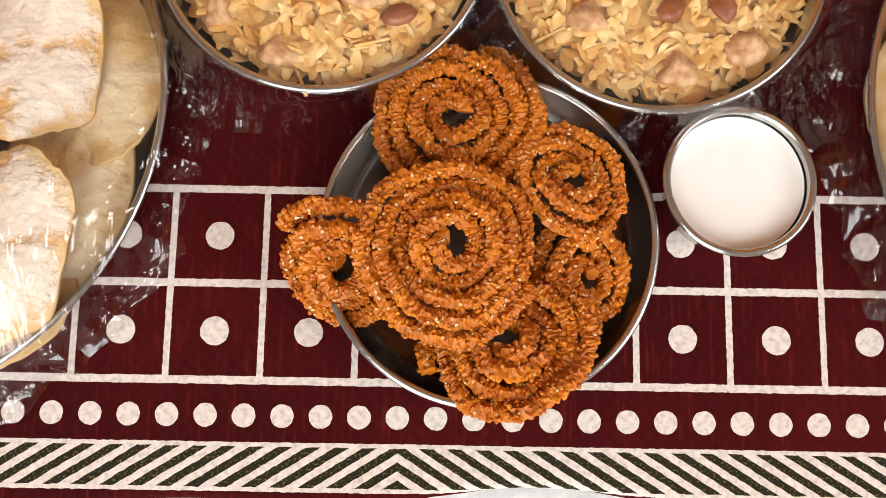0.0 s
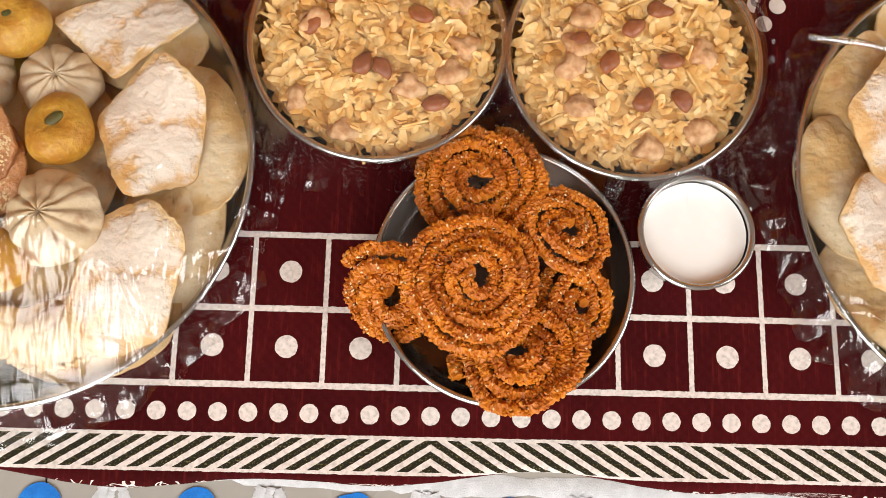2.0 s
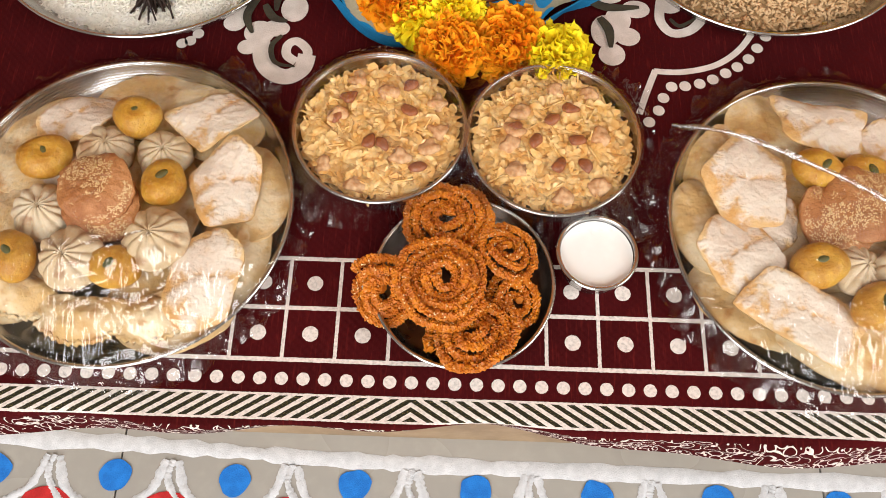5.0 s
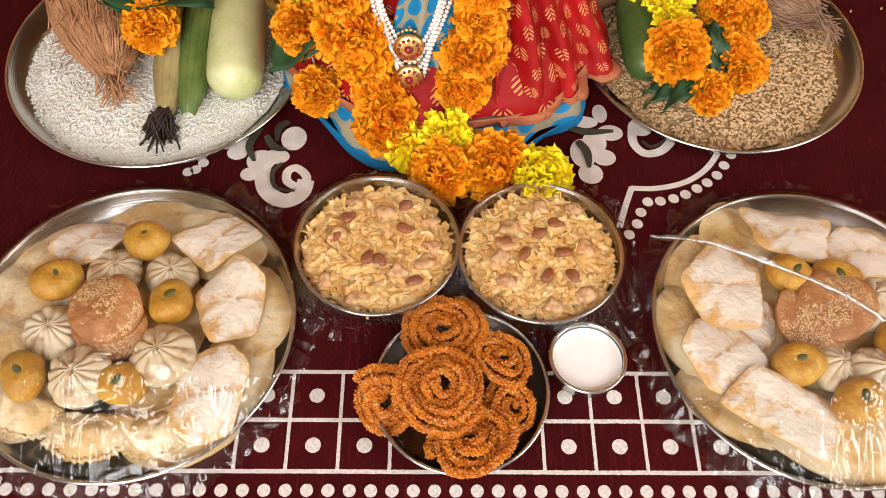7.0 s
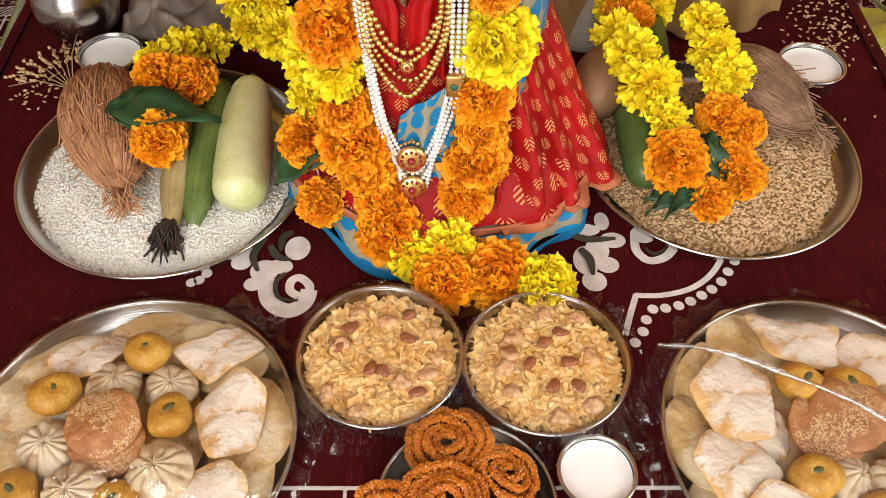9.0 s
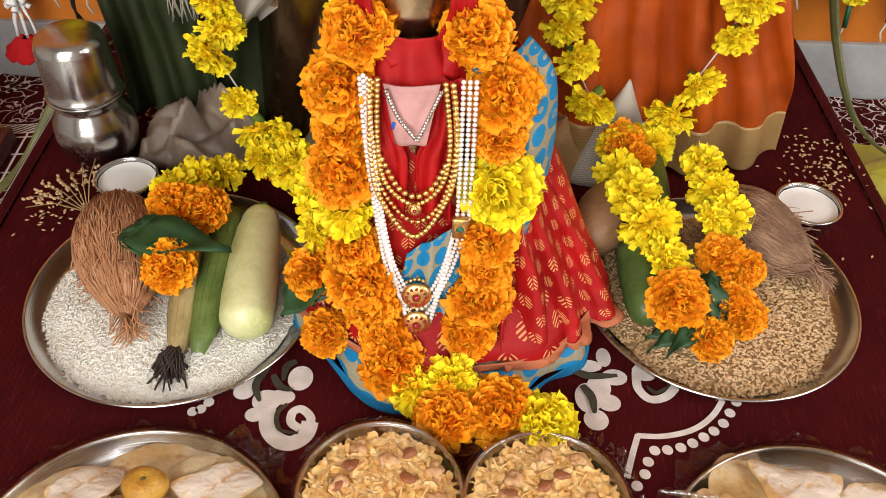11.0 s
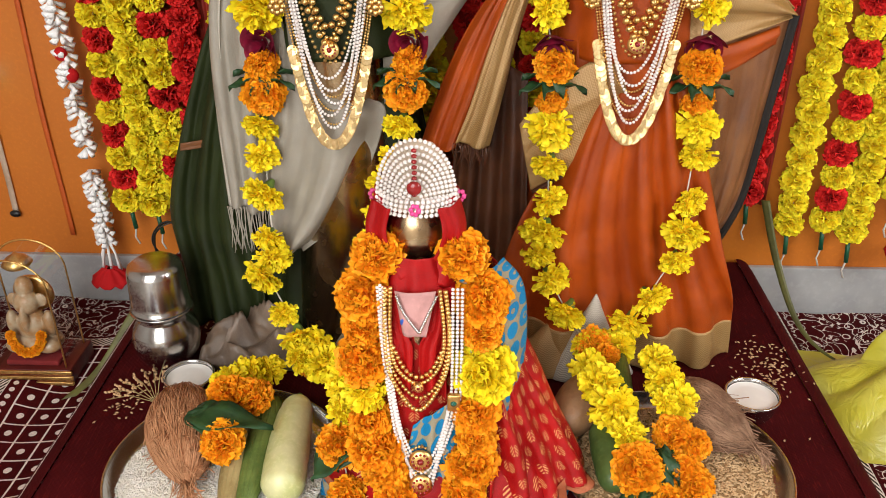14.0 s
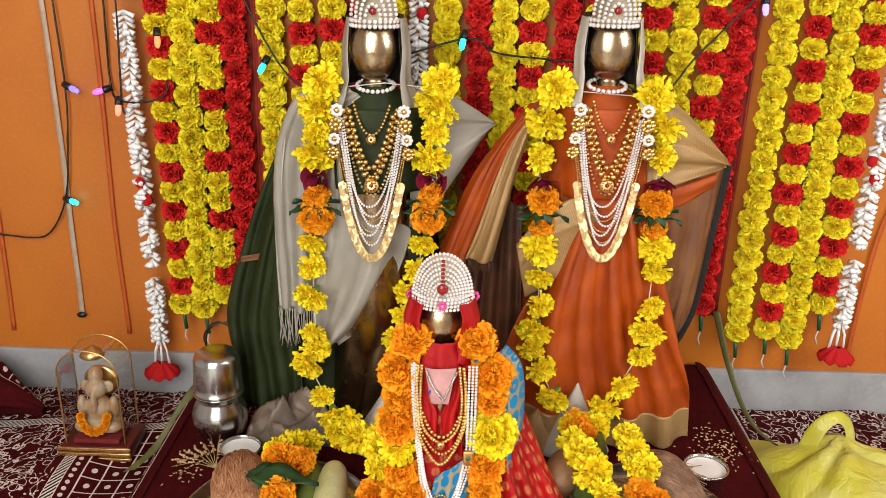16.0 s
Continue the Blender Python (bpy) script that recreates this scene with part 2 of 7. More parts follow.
WALL_ORANGE = surface("orange_wall_paint", (0.56, 0.165, 0.012), (0.50, 0.135, 0.010), 0.55, 0, 3.0, 130, 0.12, 0.002)
WALL_WHITE = surface("white_wall_paint", (0.50, 0.48, 0.45), (0.44, 0.42, 0.39), 0.7, 0, 2.0, 90, 0.12)
SKIRT = surface("grey_skirting_stone", (0.40, 0.40, 0.39), (0.33, 0.33, 0.33), 0.35, 0, 12, 90, 0.08)
TILE = surface("beige_floor_tile", (0.36, 0.335, 0.295), (0.33, 0.305, 0.27), 0.3, 0, 3, 60, 0.04, piece=0.06)
GROUT = surface("floor_joint", (0.12, 0.10, 0.085), None, 0.9)
CHALK = surface("white_powder", (0.64, 0.64, 0.65), (0.54, 0.54, 0.55), 0.95, 0, 120, 900, 0.6)
BLUEPOW = surface("blue_powder", (0.01, 0.19, 0.62), (0.01, 0.14, 0.5), 0.95, 0, 120, 900, 0.6)
REDPOW = surface("red_powder", (0.55, 0.02, 0.02), None, 0.95, 0, 120, 900, 0.6)
MILK = surface("milk", (0.86, 0.84, 0.80), (0.84, 0.82, 0.77), 0.18, 0, 4, 40, 0.02)


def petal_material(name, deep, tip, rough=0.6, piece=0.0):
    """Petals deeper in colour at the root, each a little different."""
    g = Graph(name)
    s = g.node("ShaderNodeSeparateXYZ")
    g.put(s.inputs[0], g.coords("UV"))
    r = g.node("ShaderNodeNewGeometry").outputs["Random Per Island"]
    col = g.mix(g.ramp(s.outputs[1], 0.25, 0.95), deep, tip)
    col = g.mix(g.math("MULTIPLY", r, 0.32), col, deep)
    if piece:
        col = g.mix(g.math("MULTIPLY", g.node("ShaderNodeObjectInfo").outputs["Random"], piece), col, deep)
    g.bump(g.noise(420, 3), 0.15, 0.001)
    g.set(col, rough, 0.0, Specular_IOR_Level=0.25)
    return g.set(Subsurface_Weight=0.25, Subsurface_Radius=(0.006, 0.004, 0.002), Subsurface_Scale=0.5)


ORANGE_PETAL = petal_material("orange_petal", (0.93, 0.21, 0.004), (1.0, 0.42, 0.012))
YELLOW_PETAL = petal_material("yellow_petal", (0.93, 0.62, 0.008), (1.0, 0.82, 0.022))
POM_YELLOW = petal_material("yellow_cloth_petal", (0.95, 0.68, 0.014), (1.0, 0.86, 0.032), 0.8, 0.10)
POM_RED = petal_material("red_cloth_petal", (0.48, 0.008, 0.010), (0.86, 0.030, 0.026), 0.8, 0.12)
POM_WHITE = surface("white_cloth_petal", (0.95, 0.94, 0.92), (0.90, 0.89, 0.87), 0.8, 0, 60, 300, 0.1)
ROSE = surface("dark_rose_petal", (0.26, 0.006, 0.035), (0.15, 0.003, 0.02), 0.55, 0, 60, 300, 0.1)
LEAF = surface("leaf_green", (0.024, 0.082, 0.022), (0.012, 0.042, 0.013), 0.5, 0, 30, 220, 0.25, island=0.4)
SEPAL = surface("sepal_green", (0.12, 0.20, 0.03), (0.07, 0.13, 0.02), 0.55)
STRING = surface("cotton_string", (0.72, 0.68, 0.6), None, 0.9)

# ---- building helpers ----
rnd = random.Random(7)


def finish(bm, name, material, smooth=True):
    me = bpy.data.meshes.new(name)
    bm.normal_update()
    bm.to_mesh(me)
    bm.free()
    for m in (material if isinstance(material, (list, tuple)) else [material]):
        me.materials.append(m)
    if smooth:
        me.shade_smooth()
    return me


def part(name, bm, material, parent, label="", smooth=True, place=None):
    me = bm if isinstance(bm, bpy.types.Mesh) else finish(bm, name, material, smooth)
    ob = new(name, me)
    ob.parent = parent
    if place is not None:
        ob.matrix_basis = place
    return tagged(ob, label) if label else ob


def thing(name, label, category, place=(0, 0, 0), group="", kind="", bm=None, material=None, turn=0.0, smooth=True):
    """A top-level thing: a mesh where bm is given, else an Empty that parents its parts."""
    ob = new(name, finish(bm, name, material, smooth) if bm is not None else None)
    ob.matrix_basis = place if isinstance(place, Matrix) else pose(*place, 0, 0, turn)
    return tagged(ob, label, category, group, kind)


def lathe(profile, seg=48, bm=None, squash=1.0):
    """Turns (radius, height) pairs round z."""
    bm = bm or bmesh.new()
    rings = []
    for r, z in profile:
        if r < 1e-6:
            rings.append([bm.verts.new((0, 0, z))])
        else:
            rings.append([bm.verts.new((r * math.cos(TAU * i / seg), r * squash * math.sin(TAU * i / seg), z)) for i in range(seg)])
    for a, b in zip(rings, rings[1:]):
        for i in range(seg):
            j = (i + 1) % seg
            quad = [a[i % len(a)], a[j % len(a)], b[j % len(b)], b[i % len(b)]]
            quad = [q for k, q in enumerate(quad) if q not in quad[:k]]
            if len(quad) > 2:
                bm.faces.new(quad)
    return bm


def smooth_path(points, n):
    """Catmull-Rom through points, n samples."""
    pts = [Vector(p) for p in points]
    out = []
    for k in range(n):
        f = k / (n - 1) * (len(pts) - 1)
        i = min(int(f), len(pts) - 2)
        t = f - i
        p0, p1, p2, p3 = pts[max(i - 1, 0)], pts[i], pts[i + 1], pts[min(i + 2, len(pts) - 1)]
        out.append(0.5 * ((2 * p1) + (p2 - p0) * t + (2 * p0 - 5 * p1 + 4 * p2 - p3) * t * t + (3 * p1 - p0 - 3 * p2 + p3) * t ** 3))
    return out


def tube(path, radius, seg=8, bm=None, jitter=0.0, closed=False):
    """A tube along a path; radius: number or function of 0..1."""
    bm = bm or bmesh.new()
    path = [Vector(p) for p in path]
    rings, side = [], None
    for k, p in enumerate(path):
        d = (path[min(k + 1, len(path) - 1)] - path[max(k - 1, 0)])
        d = d.normalized() if d.length > 1e-9 else Vector((0, 0, 1))
        if side is None or abs(side.dot(d)) > 0.95:
            side = d.orthogonal().normalized()
        side = (side - d * side.dot(d)).normalized()
        up = d.cross(side)
        r = radius(k / max(1, len(path) - 1)) if callable(radius) else radius
        rings.append([bm.verts.new(p + (side * math.cos(TAU * i / seg) + up * math.sin(TAU * i / seg)) * r * (1 + jitter * rnd.uniform(-1, 1))) for i in range(seg)])
    for a, b in zip(rings, rings[1:]):
        for i in range(seg):
            bm.faces.new((a[i], a[(i + 1) % seg], b[(i + 1) % seg], b[i]))
    bm.faces.new(list(reversed(rings[0])))
    bm.faces.new(rings[-1])
    return bm


def box(bm, lo, hi, bevel=0.0):
    c, s = (Vector(lo) + Vector(hi)) / 2, Vector(hi) - Vector(lo)
    made = bmesh.ops.create_cube(bm, size=1.0, matrix=Matrix.LocRotScale(c, None, s))
    if bevel:
        edges = {e for v in made["verts"] for e in v.link_edges}
        bmesh.ops.bevel(bm, geom=list(edges), offset=bevel, segments=2, affect="EDGES", profile=0.6)
    return bm


def blob(bm, place, size, rough=0.0, sub=2, seed=0.0, freq=40.0, turn=0.0):
    """A rounded lump with uneven surface."""
    m = Matrix.LocRotScale(place, Euler((0, 0, turn)), size)
    made = bmesh.ops.create_icosphere(bm, subdivisions=sub, radius=1.0, matrix=m)
    if rough:
        for v in made["verts"]:
            d = v.co - Vector(place)
            v.co += d * rough * noise.noise(v.co * freq + Vector((seed, seed * 2, 0)))
    return bm


def sheet(f, nu, nv, uvs=None, bm=None, thick=0.0):
    """A sheet from f(s, t), both 0..1, with UV in metres."""
    bm = bm or bmesh.new()
    uvl = bm.loops.layers.uv.verify()
    verts = [[bm.verts.new(f(i / nu, j / nv)) for j in range(nv + 1)] for i in range(nu + 1)]
    if uvs is None:
        lu = sum((verts[i + 1][nv // 2].co - verts[i][nv // 2].co).length for i in range(nu))
        lv = sum((verts[nu // 2][j + 1].co - verts[nu // 2][j].co).length for j in range(nv))
        uvs = lambda s, t: (s * lu, t * lv)
    for i in range(nu):
        for j in range(nv):
            face = bm.faces.new((verts[i][j], verts[i + 1][j], verts[i + 1][j + 1], verts[i][j + 1]))
            for lp, (a, b) in zip(face.loops, ((i, j), (i + 1, j), (i + 1, j + 1), (i, j + 1))):
                lp[uvl].uv = uvs(a / nu, b / nv)
    if thick:
        bm.normal_update()
        bmesh.ops.solidify(bm, geom=bm.faces[:], thickness=thick)
    return bm


def drape(p00, p10, p11, p01, folds=4, amp=0.01, bulge=0.0, nu=40, nv=30, thick=0.0015, seed=0.0, out=(0, -1, 0), fan=1.0):
    """Hanging cloth between four corners (p00 top start, p10 top end, p11 bottom end, p01 bottom start), with folds that run down it."""
    a, b, c, d = (Vector(p) for p in (p00, p10, p11, p01))
    o = Vector(out)

    def f(s, t):
        p = (a * (1 - s) + b * s) * (1 - t) + (d * (1 - s) + c * s) * t
        w = math.sin(TAU * folds * s + seed + 0.9 * math.sin(3 * s + seed)) * (0.25 + 0.75 * t * fan)
        w += 0.5 * noise.noise(Vector((s * folds * 1.7, t * 2.0, seed)))
        return p + o * (amp * w + bulge * math.sin(math.pi * s) * (1 - 0.3 * t))
    return sheet(f, nu, nv, thick=thick)


def cloth(a, b, folds=3.0, amp=0.008, bulge=0.0, seed=0.0, nu=48, nv=44, thick=0.0012, out=(0, -1, 0), t0=0.0, t1=1.0, grow=0.6):
    """Cloth between two edge curves, with uneven folds that run along them and fine creases."""
    ca, cb = smooth_path(a, 101), smooth_path(b, 101)
    o = Vector(out).normalized()

    def f(s, t):
        k = t0 + (t1 - t0) * t
        i = min(99, int(k * 100))
        q = k * 100 - i
        p = ca[i].lerp(ca[i + 1], q).lerp(cb[i].lerp(cb[i + 1], q), s)
        u = s + 0.05 * math.sin(5 * k + seed) + 0.06 * noise.noise(Vector((s * 2, k * 2, seed)))
        wave = math.sin(TAU * folds * u + seed)
        wave = math.copysign(abs(wave) ** 0.7, wave) * (1 - grow + grow * k)
        wave += 0.7 * noise.noise(Vector((u * folds * 1.6, k * 1.8, seed + 5))) + 0.25 * noise.noise(Vector((s * 11, k * 7, seed + 9)))
        return p + o * (amp * wave + bulge * math.sin(math.pi * s))
    return sheet(f, nu, nv, thick=thick)


# ---- flowers ----


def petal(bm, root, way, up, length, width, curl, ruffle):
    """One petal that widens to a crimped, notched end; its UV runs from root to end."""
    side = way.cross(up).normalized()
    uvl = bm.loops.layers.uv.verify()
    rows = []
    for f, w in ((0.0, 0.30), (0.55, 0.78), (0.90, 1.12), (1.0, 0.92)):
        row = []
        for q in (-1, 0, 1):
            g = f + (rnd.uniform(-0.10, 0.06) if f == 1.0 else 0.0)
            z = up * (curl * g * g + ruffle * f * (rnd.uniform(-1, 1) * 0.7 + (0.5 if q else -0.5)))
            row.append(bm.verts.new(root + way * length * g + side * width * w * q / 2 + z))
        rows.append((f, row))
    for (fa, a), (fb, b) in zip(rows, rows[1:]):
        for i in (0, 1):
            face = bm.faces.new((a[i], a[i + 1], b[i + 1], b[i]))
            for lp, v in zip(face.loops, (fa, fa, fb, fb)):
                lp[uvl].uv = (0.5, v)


def marigold_mesh(name, material, radius=0.03, seed=1, count=190, loose=0.0, sepal=True, low=-0.35):
    """A dense dome of frilled petals; it faces +z."""
    rnd.seed(seed)
    bm = bmesh.new()
    for k in range(count):
        z = 1 - (1 - low) * (k + 0.5) / count
        a = k * 2.39996 + rnd.uniform(-0.3, 0.3)
        e = math.asin(max(-1.0, min(1.0, z))) + rnd.uniform(-0.12, 0.12) * (1 + loose)
        way = Vector((math.cos(a) * math.cos(e), math.sin(a) * math.cos(e), math.sin(e) * 0.86))
        round_ = Vector((-math.sin(a), math.cos(a), 0.0))
        up = way.cross(round_).normalized()
        up.rotate(Matrix.Rotation(rnd.gauss(0, 0.7), 3, way.normalized()))
        long = radius * rnd.uniform(0.62, 0.76) * (1 + loose * rnd.uniform(-0.3, 0.35))
        petal(bm, way * radius * 0.28, way, up, long, radius * rnd.uniform(0.24, 0.40) * (1 - 0.15 * loose), radius * rnd.uniform(-0.08, 0.20), radius * 0.10)
    for fc in bm.faces:
        fc.material_index = 0
    bmesh.ops.create_icosphere(bm, subdivisions=2, radius=radius * 0.48, matrix=Matrix.Diagonal((1, 1, 0.8, 1)))
    if sepal:
        m = len(bm.faces)
        lathe([(0.0, -radius * 1.0), (radius * 0.12, -radius * 0.95), (radius * 0.26, -radius * 0.55), (radius * 0.34, -radius * 0.15)], 8, bm)
        for fc in list(bm.faces)[m:]:
            fc.material_index = 1
    return finish(bm, name, [material, SEPAL])


def pompom_mesh(name, material, radius=0.026, seed=1, count=170):
    rnd.seed(seed)
    bm = bmesh.new()
    for k in range(count):
        z = 1 - 2 * (k + 0.5) / count
        a = k * 2.39996
        e = math.asin(z) * 0.92
        way = Vector((math.cos(a) * math.cos(e), math.sin(a) * math.cos(e), math.sin(e)))
        up = way.orthogonal().normalized()
        up.rotate(Matrix.Rotation(rnd.uniform(0, TAU), 3, way))
        petal(bm, way * radius * 0.25, way, up, radius * rnd.uniform(0.64, 0.84), radius * rnd.uniform(0.34, 0.5), radius * rnd.uniform(-0.1, 0.1), radius * 0.11)
    return finish(bm, name, material)


def rose_mesh(name, material, radius=0.03):
    """A closed rose: broad petals wrapped in a spiral round a bud."""
    bm = bmesh.new()
    for k in range(13):
        a, f = k * 2.39996, (k + 1) / 13
        rr, lean = radius * (0.16 + 0.74 * f), 0.25 + 0.75 * f

        def leaf(s, t, a=a, rr=rr, lean=lean, k=k):
            w = a + (s - 0.5) * (2.6 - 0.9 * f)
            flare = rr * (0.45 + 0.55 * math.sin(t * math.pi / 2)) + radius * 0.14 * lean * t ** 4
            return (flare * math.cos(w), flare * math.sin(w), radius * (-0.35 + t * (1.05 - 0.45 * lean)) - radius * 0.35 * (2 * s - 1) ** 2 * t + 0.0008 * math.sin(9 * s + k))
        sheet(leaf, 8, 6, (lambda s, t: (s, t)), bm)
    return finish(bm, name, material)


ORANGE_HEADS = [marigold_mesh("orange_marigold", ORANGE_PETAL, 0.03, s, 420, 0.45) for s in (1, 2, 3)]
YELLOW_HEADS = [marigold_mesh("yellow_marigold", YELLOW_PETAL, 0.03, s, 150, 0.9, True, -0.10) for s in (4, 5, 6)]
FULL_YELLOW = [marigold_mesh("full_yellow_marigold", YELLOW_PETAL, 0.03, s, 300, 0.5) for s in (7, 8)]
ROSE_HEADS = [rose_mesh("dark_rose", ROSE)]
POMS_Y = [pompom_mesh("yellow_pompom", POM_YELLOW, 0.027, s) for s in (11, 12)]
POMS_R = [pompom_mesh("red_pompom", POM_RED, 0.027, s) for s in (13, 14)]
HEADS = {"o": ORANGE_HEADS, "y": YELLOW_HEADS, "Y": FULL_YELLOW, "r": ROSE_HEADS}
NAMES = {"o": "orange_marigold", "y": "yellow_marigold", "Y": "yellow_marigold", "r": "dark_rose"}


def leaf_mesh(name, length, width, seed=0, fold=0.25, droop=0.3):
    def f(s, t):
        w = math.sin(math.pi * min(1, t * 0.94 + 0.06) ** 0.8) * width / 2
        x = (s - 0.5) * 2
        return (x * w, t * length, abs(x) * w * fold - droop * length * t * t + 0.004 * math.sin(9 * t + seed + 2 * x))
    return sheet(f, 4, 9, thick=0.0006)


def garland(label, heads, cord, group=""):
    """A string of marigolds: heads are (kind, place, radius, facing)."""
    g = thing("marigold_garland", label, "garland", heads[0][1], group)
    base = Vector(heads[0][1])
    for i, (kind, p, r, way) in enumerate(heads):
        me = HEADS[kind][i % len(HEADS[kind])]
        q = Vector(way).to_track_quat("Z", "Y").to_matrix().to_4x4() @ Matrix.Rotation(i * 1.3, 4, "Z")
        flat = 0.82 if kind == "y" else 1.0
        part(NAMES[kind], me, None, g, place=Matrix.Translation(Vector(p) - base) @ q @ Matrix.Diagonal((r / 0.03, r / 0.03, r / 0.03 * flat, 1)))
    if cord:
        part("cord", tube([Vector(p) - base + Vector((0, 0.022, -0.006)) for p in smooth_path(cord, 40)], 0.0011, 5), STRING, g, "white cotton thread")
    return g


# ---- room ----
FLOOR_Z, WALL_Y = -0.113, 1.03


def slab(name, lo, hi, material, category, label, bevel=0.0):
    return thing(name, label, category, kind="structure", bm=box(bmesh.new(), lo, hi, bevel), material=material, smooth=False)


# ceiling and pale walls are unseen, added to close the room and limit bounce
slab("ceiling", (-2.3, -1.9, 2.5), (2.3, WALL_Y + 0.2, 2.6), WALL_WHITE, "ceiling", "unseen white ceiling added to close the room")
slab("wall_back", (-2.2, WALL_Y, FLOOR_Z - 0.05), (2.2, WALL_Y + 0.15, 2.5), WALL_ORANGE, "wall", "bright orange painted wall behind the altar")
slab("wall_left", (-2.3, -1.85, FLOOR_Z - 0.05), (-2.15, WALL_Y, 2.5), WALL_WHITE, "wall", "unseen pale side wall added to close the room")


def wall_with_opening(name, axis, at, thick, a0, a1, z0, z1, o0, o1, oz0, oz1):
    bm = bmesh.new()
    spans = [(a0, o0, z0, z1), (o1, a1, z0, z1), (o0, o1, oz1, z1)] + ([(o0, o1, z0, oz0)] if oz0 > z0 else [])
    for s, e, lo, hi in spans:
        if axis == "x":
            box(bm, (at, s, lo), (at + thick, e, hi))
        else:
            box(bm, (s, at, lo), (e, at + thick, hi))
    return thing(name, "unseen pale wall added with an opening for a lamp", "wall", kind="structure", bm=bm, material=WALL_WHITE, smooth=False)


# opening in the right wall is made up, for the fill lamp
wall_with_opening("wall_right", "x", 2.15, 0.15, -1.7, WALL_Y, FLOOR_Z - 0.05, 2.5, -1.15, -0.05, 0.75, 1.95)
wall_with_opening("wall_front", "y", -1.85, 0.15, -2.15, 2.15, FLOOR_Z - 0.05, 2.5, -1.25, 0.15, FLOOR_Z - 0.05, 2.1)

floor = slab("floor", (-2.3, -1.9, FLOOR_Z - 0.05), (2.3, WALL_Y + 0.1, FLOOR_Z - 0.003), GROUT, "floor", "beige glazed floor tiles with thin dark joints")
tile_me = finish(box(bmesh.new(), (-0.2993, -0.2993, -0.003), (0.2993, 0.2993, 0.0), 0.0006), "tile", TILE, False)
for i in range(-4, 4):
    for j in range(-3, 2):
        part("tile", tile_me, None, floor, place=pose(0.028 + 0.6 * i + 0.0, 0.13 + 0.6 * j, FLOOR_Z))
slab("skirting", (-2.15, WALL_Y - 0.012, FLOOR_Z), (2.15, WALL_Y - 0.001, -0.012), SKIRT, "skirting", "grey stone skirting along the orange wall", 0.002)
slab("platform", (-0.515, -0.036, FLOOR_Z), (0.515, 1.0, -0.004), surface("plywood", (0.35, 0.24, 0.14)), "platform", "low wooden platform hidden under the bedspread", 0.004)

# bedspread over the platform and down its sides
spread = thing("bedspread", "dark maroon woven bedspread with off-white squares over the platform", "bedspread")
FRONT_Y = -0.047


def top_sheet(s, t):
    x = -0.522 + 1.044 * s
    v = -0.085 + 1.10 * t
    wave = 0.0035 * math.sin(17 * x + 0.8) + 0.003 * math.sin(41 * x)
    edge = FRONT_Y + wave
    z = 0.0006 * noise.noise(Vector((x * 14, v * 14, 0)))
    if v >= edge:
        return (x, v, z)
    over = edge - v
    return (x, edge - 0.004 * math.sin(min(1, over / 0.006) * math.pi / 2) + 0.25 * over * math.sin(9 * x + 2), z - max(0.0, over - 0.002) * 0.9)


part("top_panel", sheet(top_sheet, 170, 330, lambda s, t: (-0.522 + 1.044 * s, -0.085 + 1.10 * t)), bedspread_material("bedspread_front", "front"), spread)


def side_sheet(sign, reach):
    def f(s, t):
        d = reach * s
        y = 0.12 + 0.90 * t
        lift = 0.03 * max(0.0, noise.noise(Vector((d * 5, y * 4, sign * 3)))) * min(1, d * 4)
        drop = min(1.0, d / 0.15)
        z = FLOOR_Z * (0.5 - 0.5 * math.cos(math.pi * drop)) + 0.004
        x = 0.521 + 0.075 * math.sin(drop * math.pi / 2) + max(0.0, d - 0.15) * 0.96
        return (sign * x, y + 0.01 * math.sin(d * 20), z + lift * (1 if drop >= 1 else 0.2))
    return sheet(f, 70, 110, lambda s, t: (reach * s, 0.12 + 0.90 * t))


part("side_panel", side_sheet(-1, 0.80), bedspread_material("bedspread_left", "left"), spread)
part("side_panel", side_sheet(1, 0.62), bedspread_material("bedspread_right", "right"), spread)

# ---- vessels ----


def dish(name, label, x, y, r, h, base, category="plate", group="", material=STEEL, lip=0.004):
    """A steel dish with flat base and sloping wall under a rolled rim."""
    t = thing(name, label, category, (x, y, 0.002), group)
    prof = [(0, 0.0015), (base * 0.6, 0.0015), (base, 0.0018), (base + (r - base) * 0.45, h * 0.28), (r - lip * 0.6, h * 0.9), (r - lip * 0.5, h - 0.0006),
            (r - lip * 0.2, h - 0.0010), (r - lip * 0.4, h * 0.86), (base + (r - base) * 0.5, h * 0.22), (base + 0.001, 0.0), (0, 0.0)]
    part("dish", lathe(prof, 96), material, t)
    ring = [(r - lip * 0.25 + 0.0017 * math.cos(a), h + 0.0014 * math.sin(a)) for a in [TAU * k / 10 for k in range(11)]]
    part("rolled_rim", lathe(ring, 96), STEEL, t, "bright rolled steel rim")
    return t


TL, TR, RL, RR = (-0.257, 0.117), (0.312, 0.116), (-0.287, 0.428), (0.288, 0.447)
dish("thali", "round steel thali heaped with fried snacks under clear film", *TL, 0.135, 0.020, 0.118, group="thalis")
dish("thali", "round steel thali heaped with fried snacks under clear film", *TR, 0.136, 0.020, 0.118, group="thalis")
dish("thali", "wide steel thali filled with white rice, coconut and vegetables", *RL, 0.152, 0.020, 0.132, group="thalis")
dish("thali", "wide steel thali filled with wheat grain and vegetables", *RR, 0.147, 0.020, 0.128, group="thalis")
BL, BR, CH = (-0.056, 0.186), (0.084, 0.180), (0.015, 0.060)
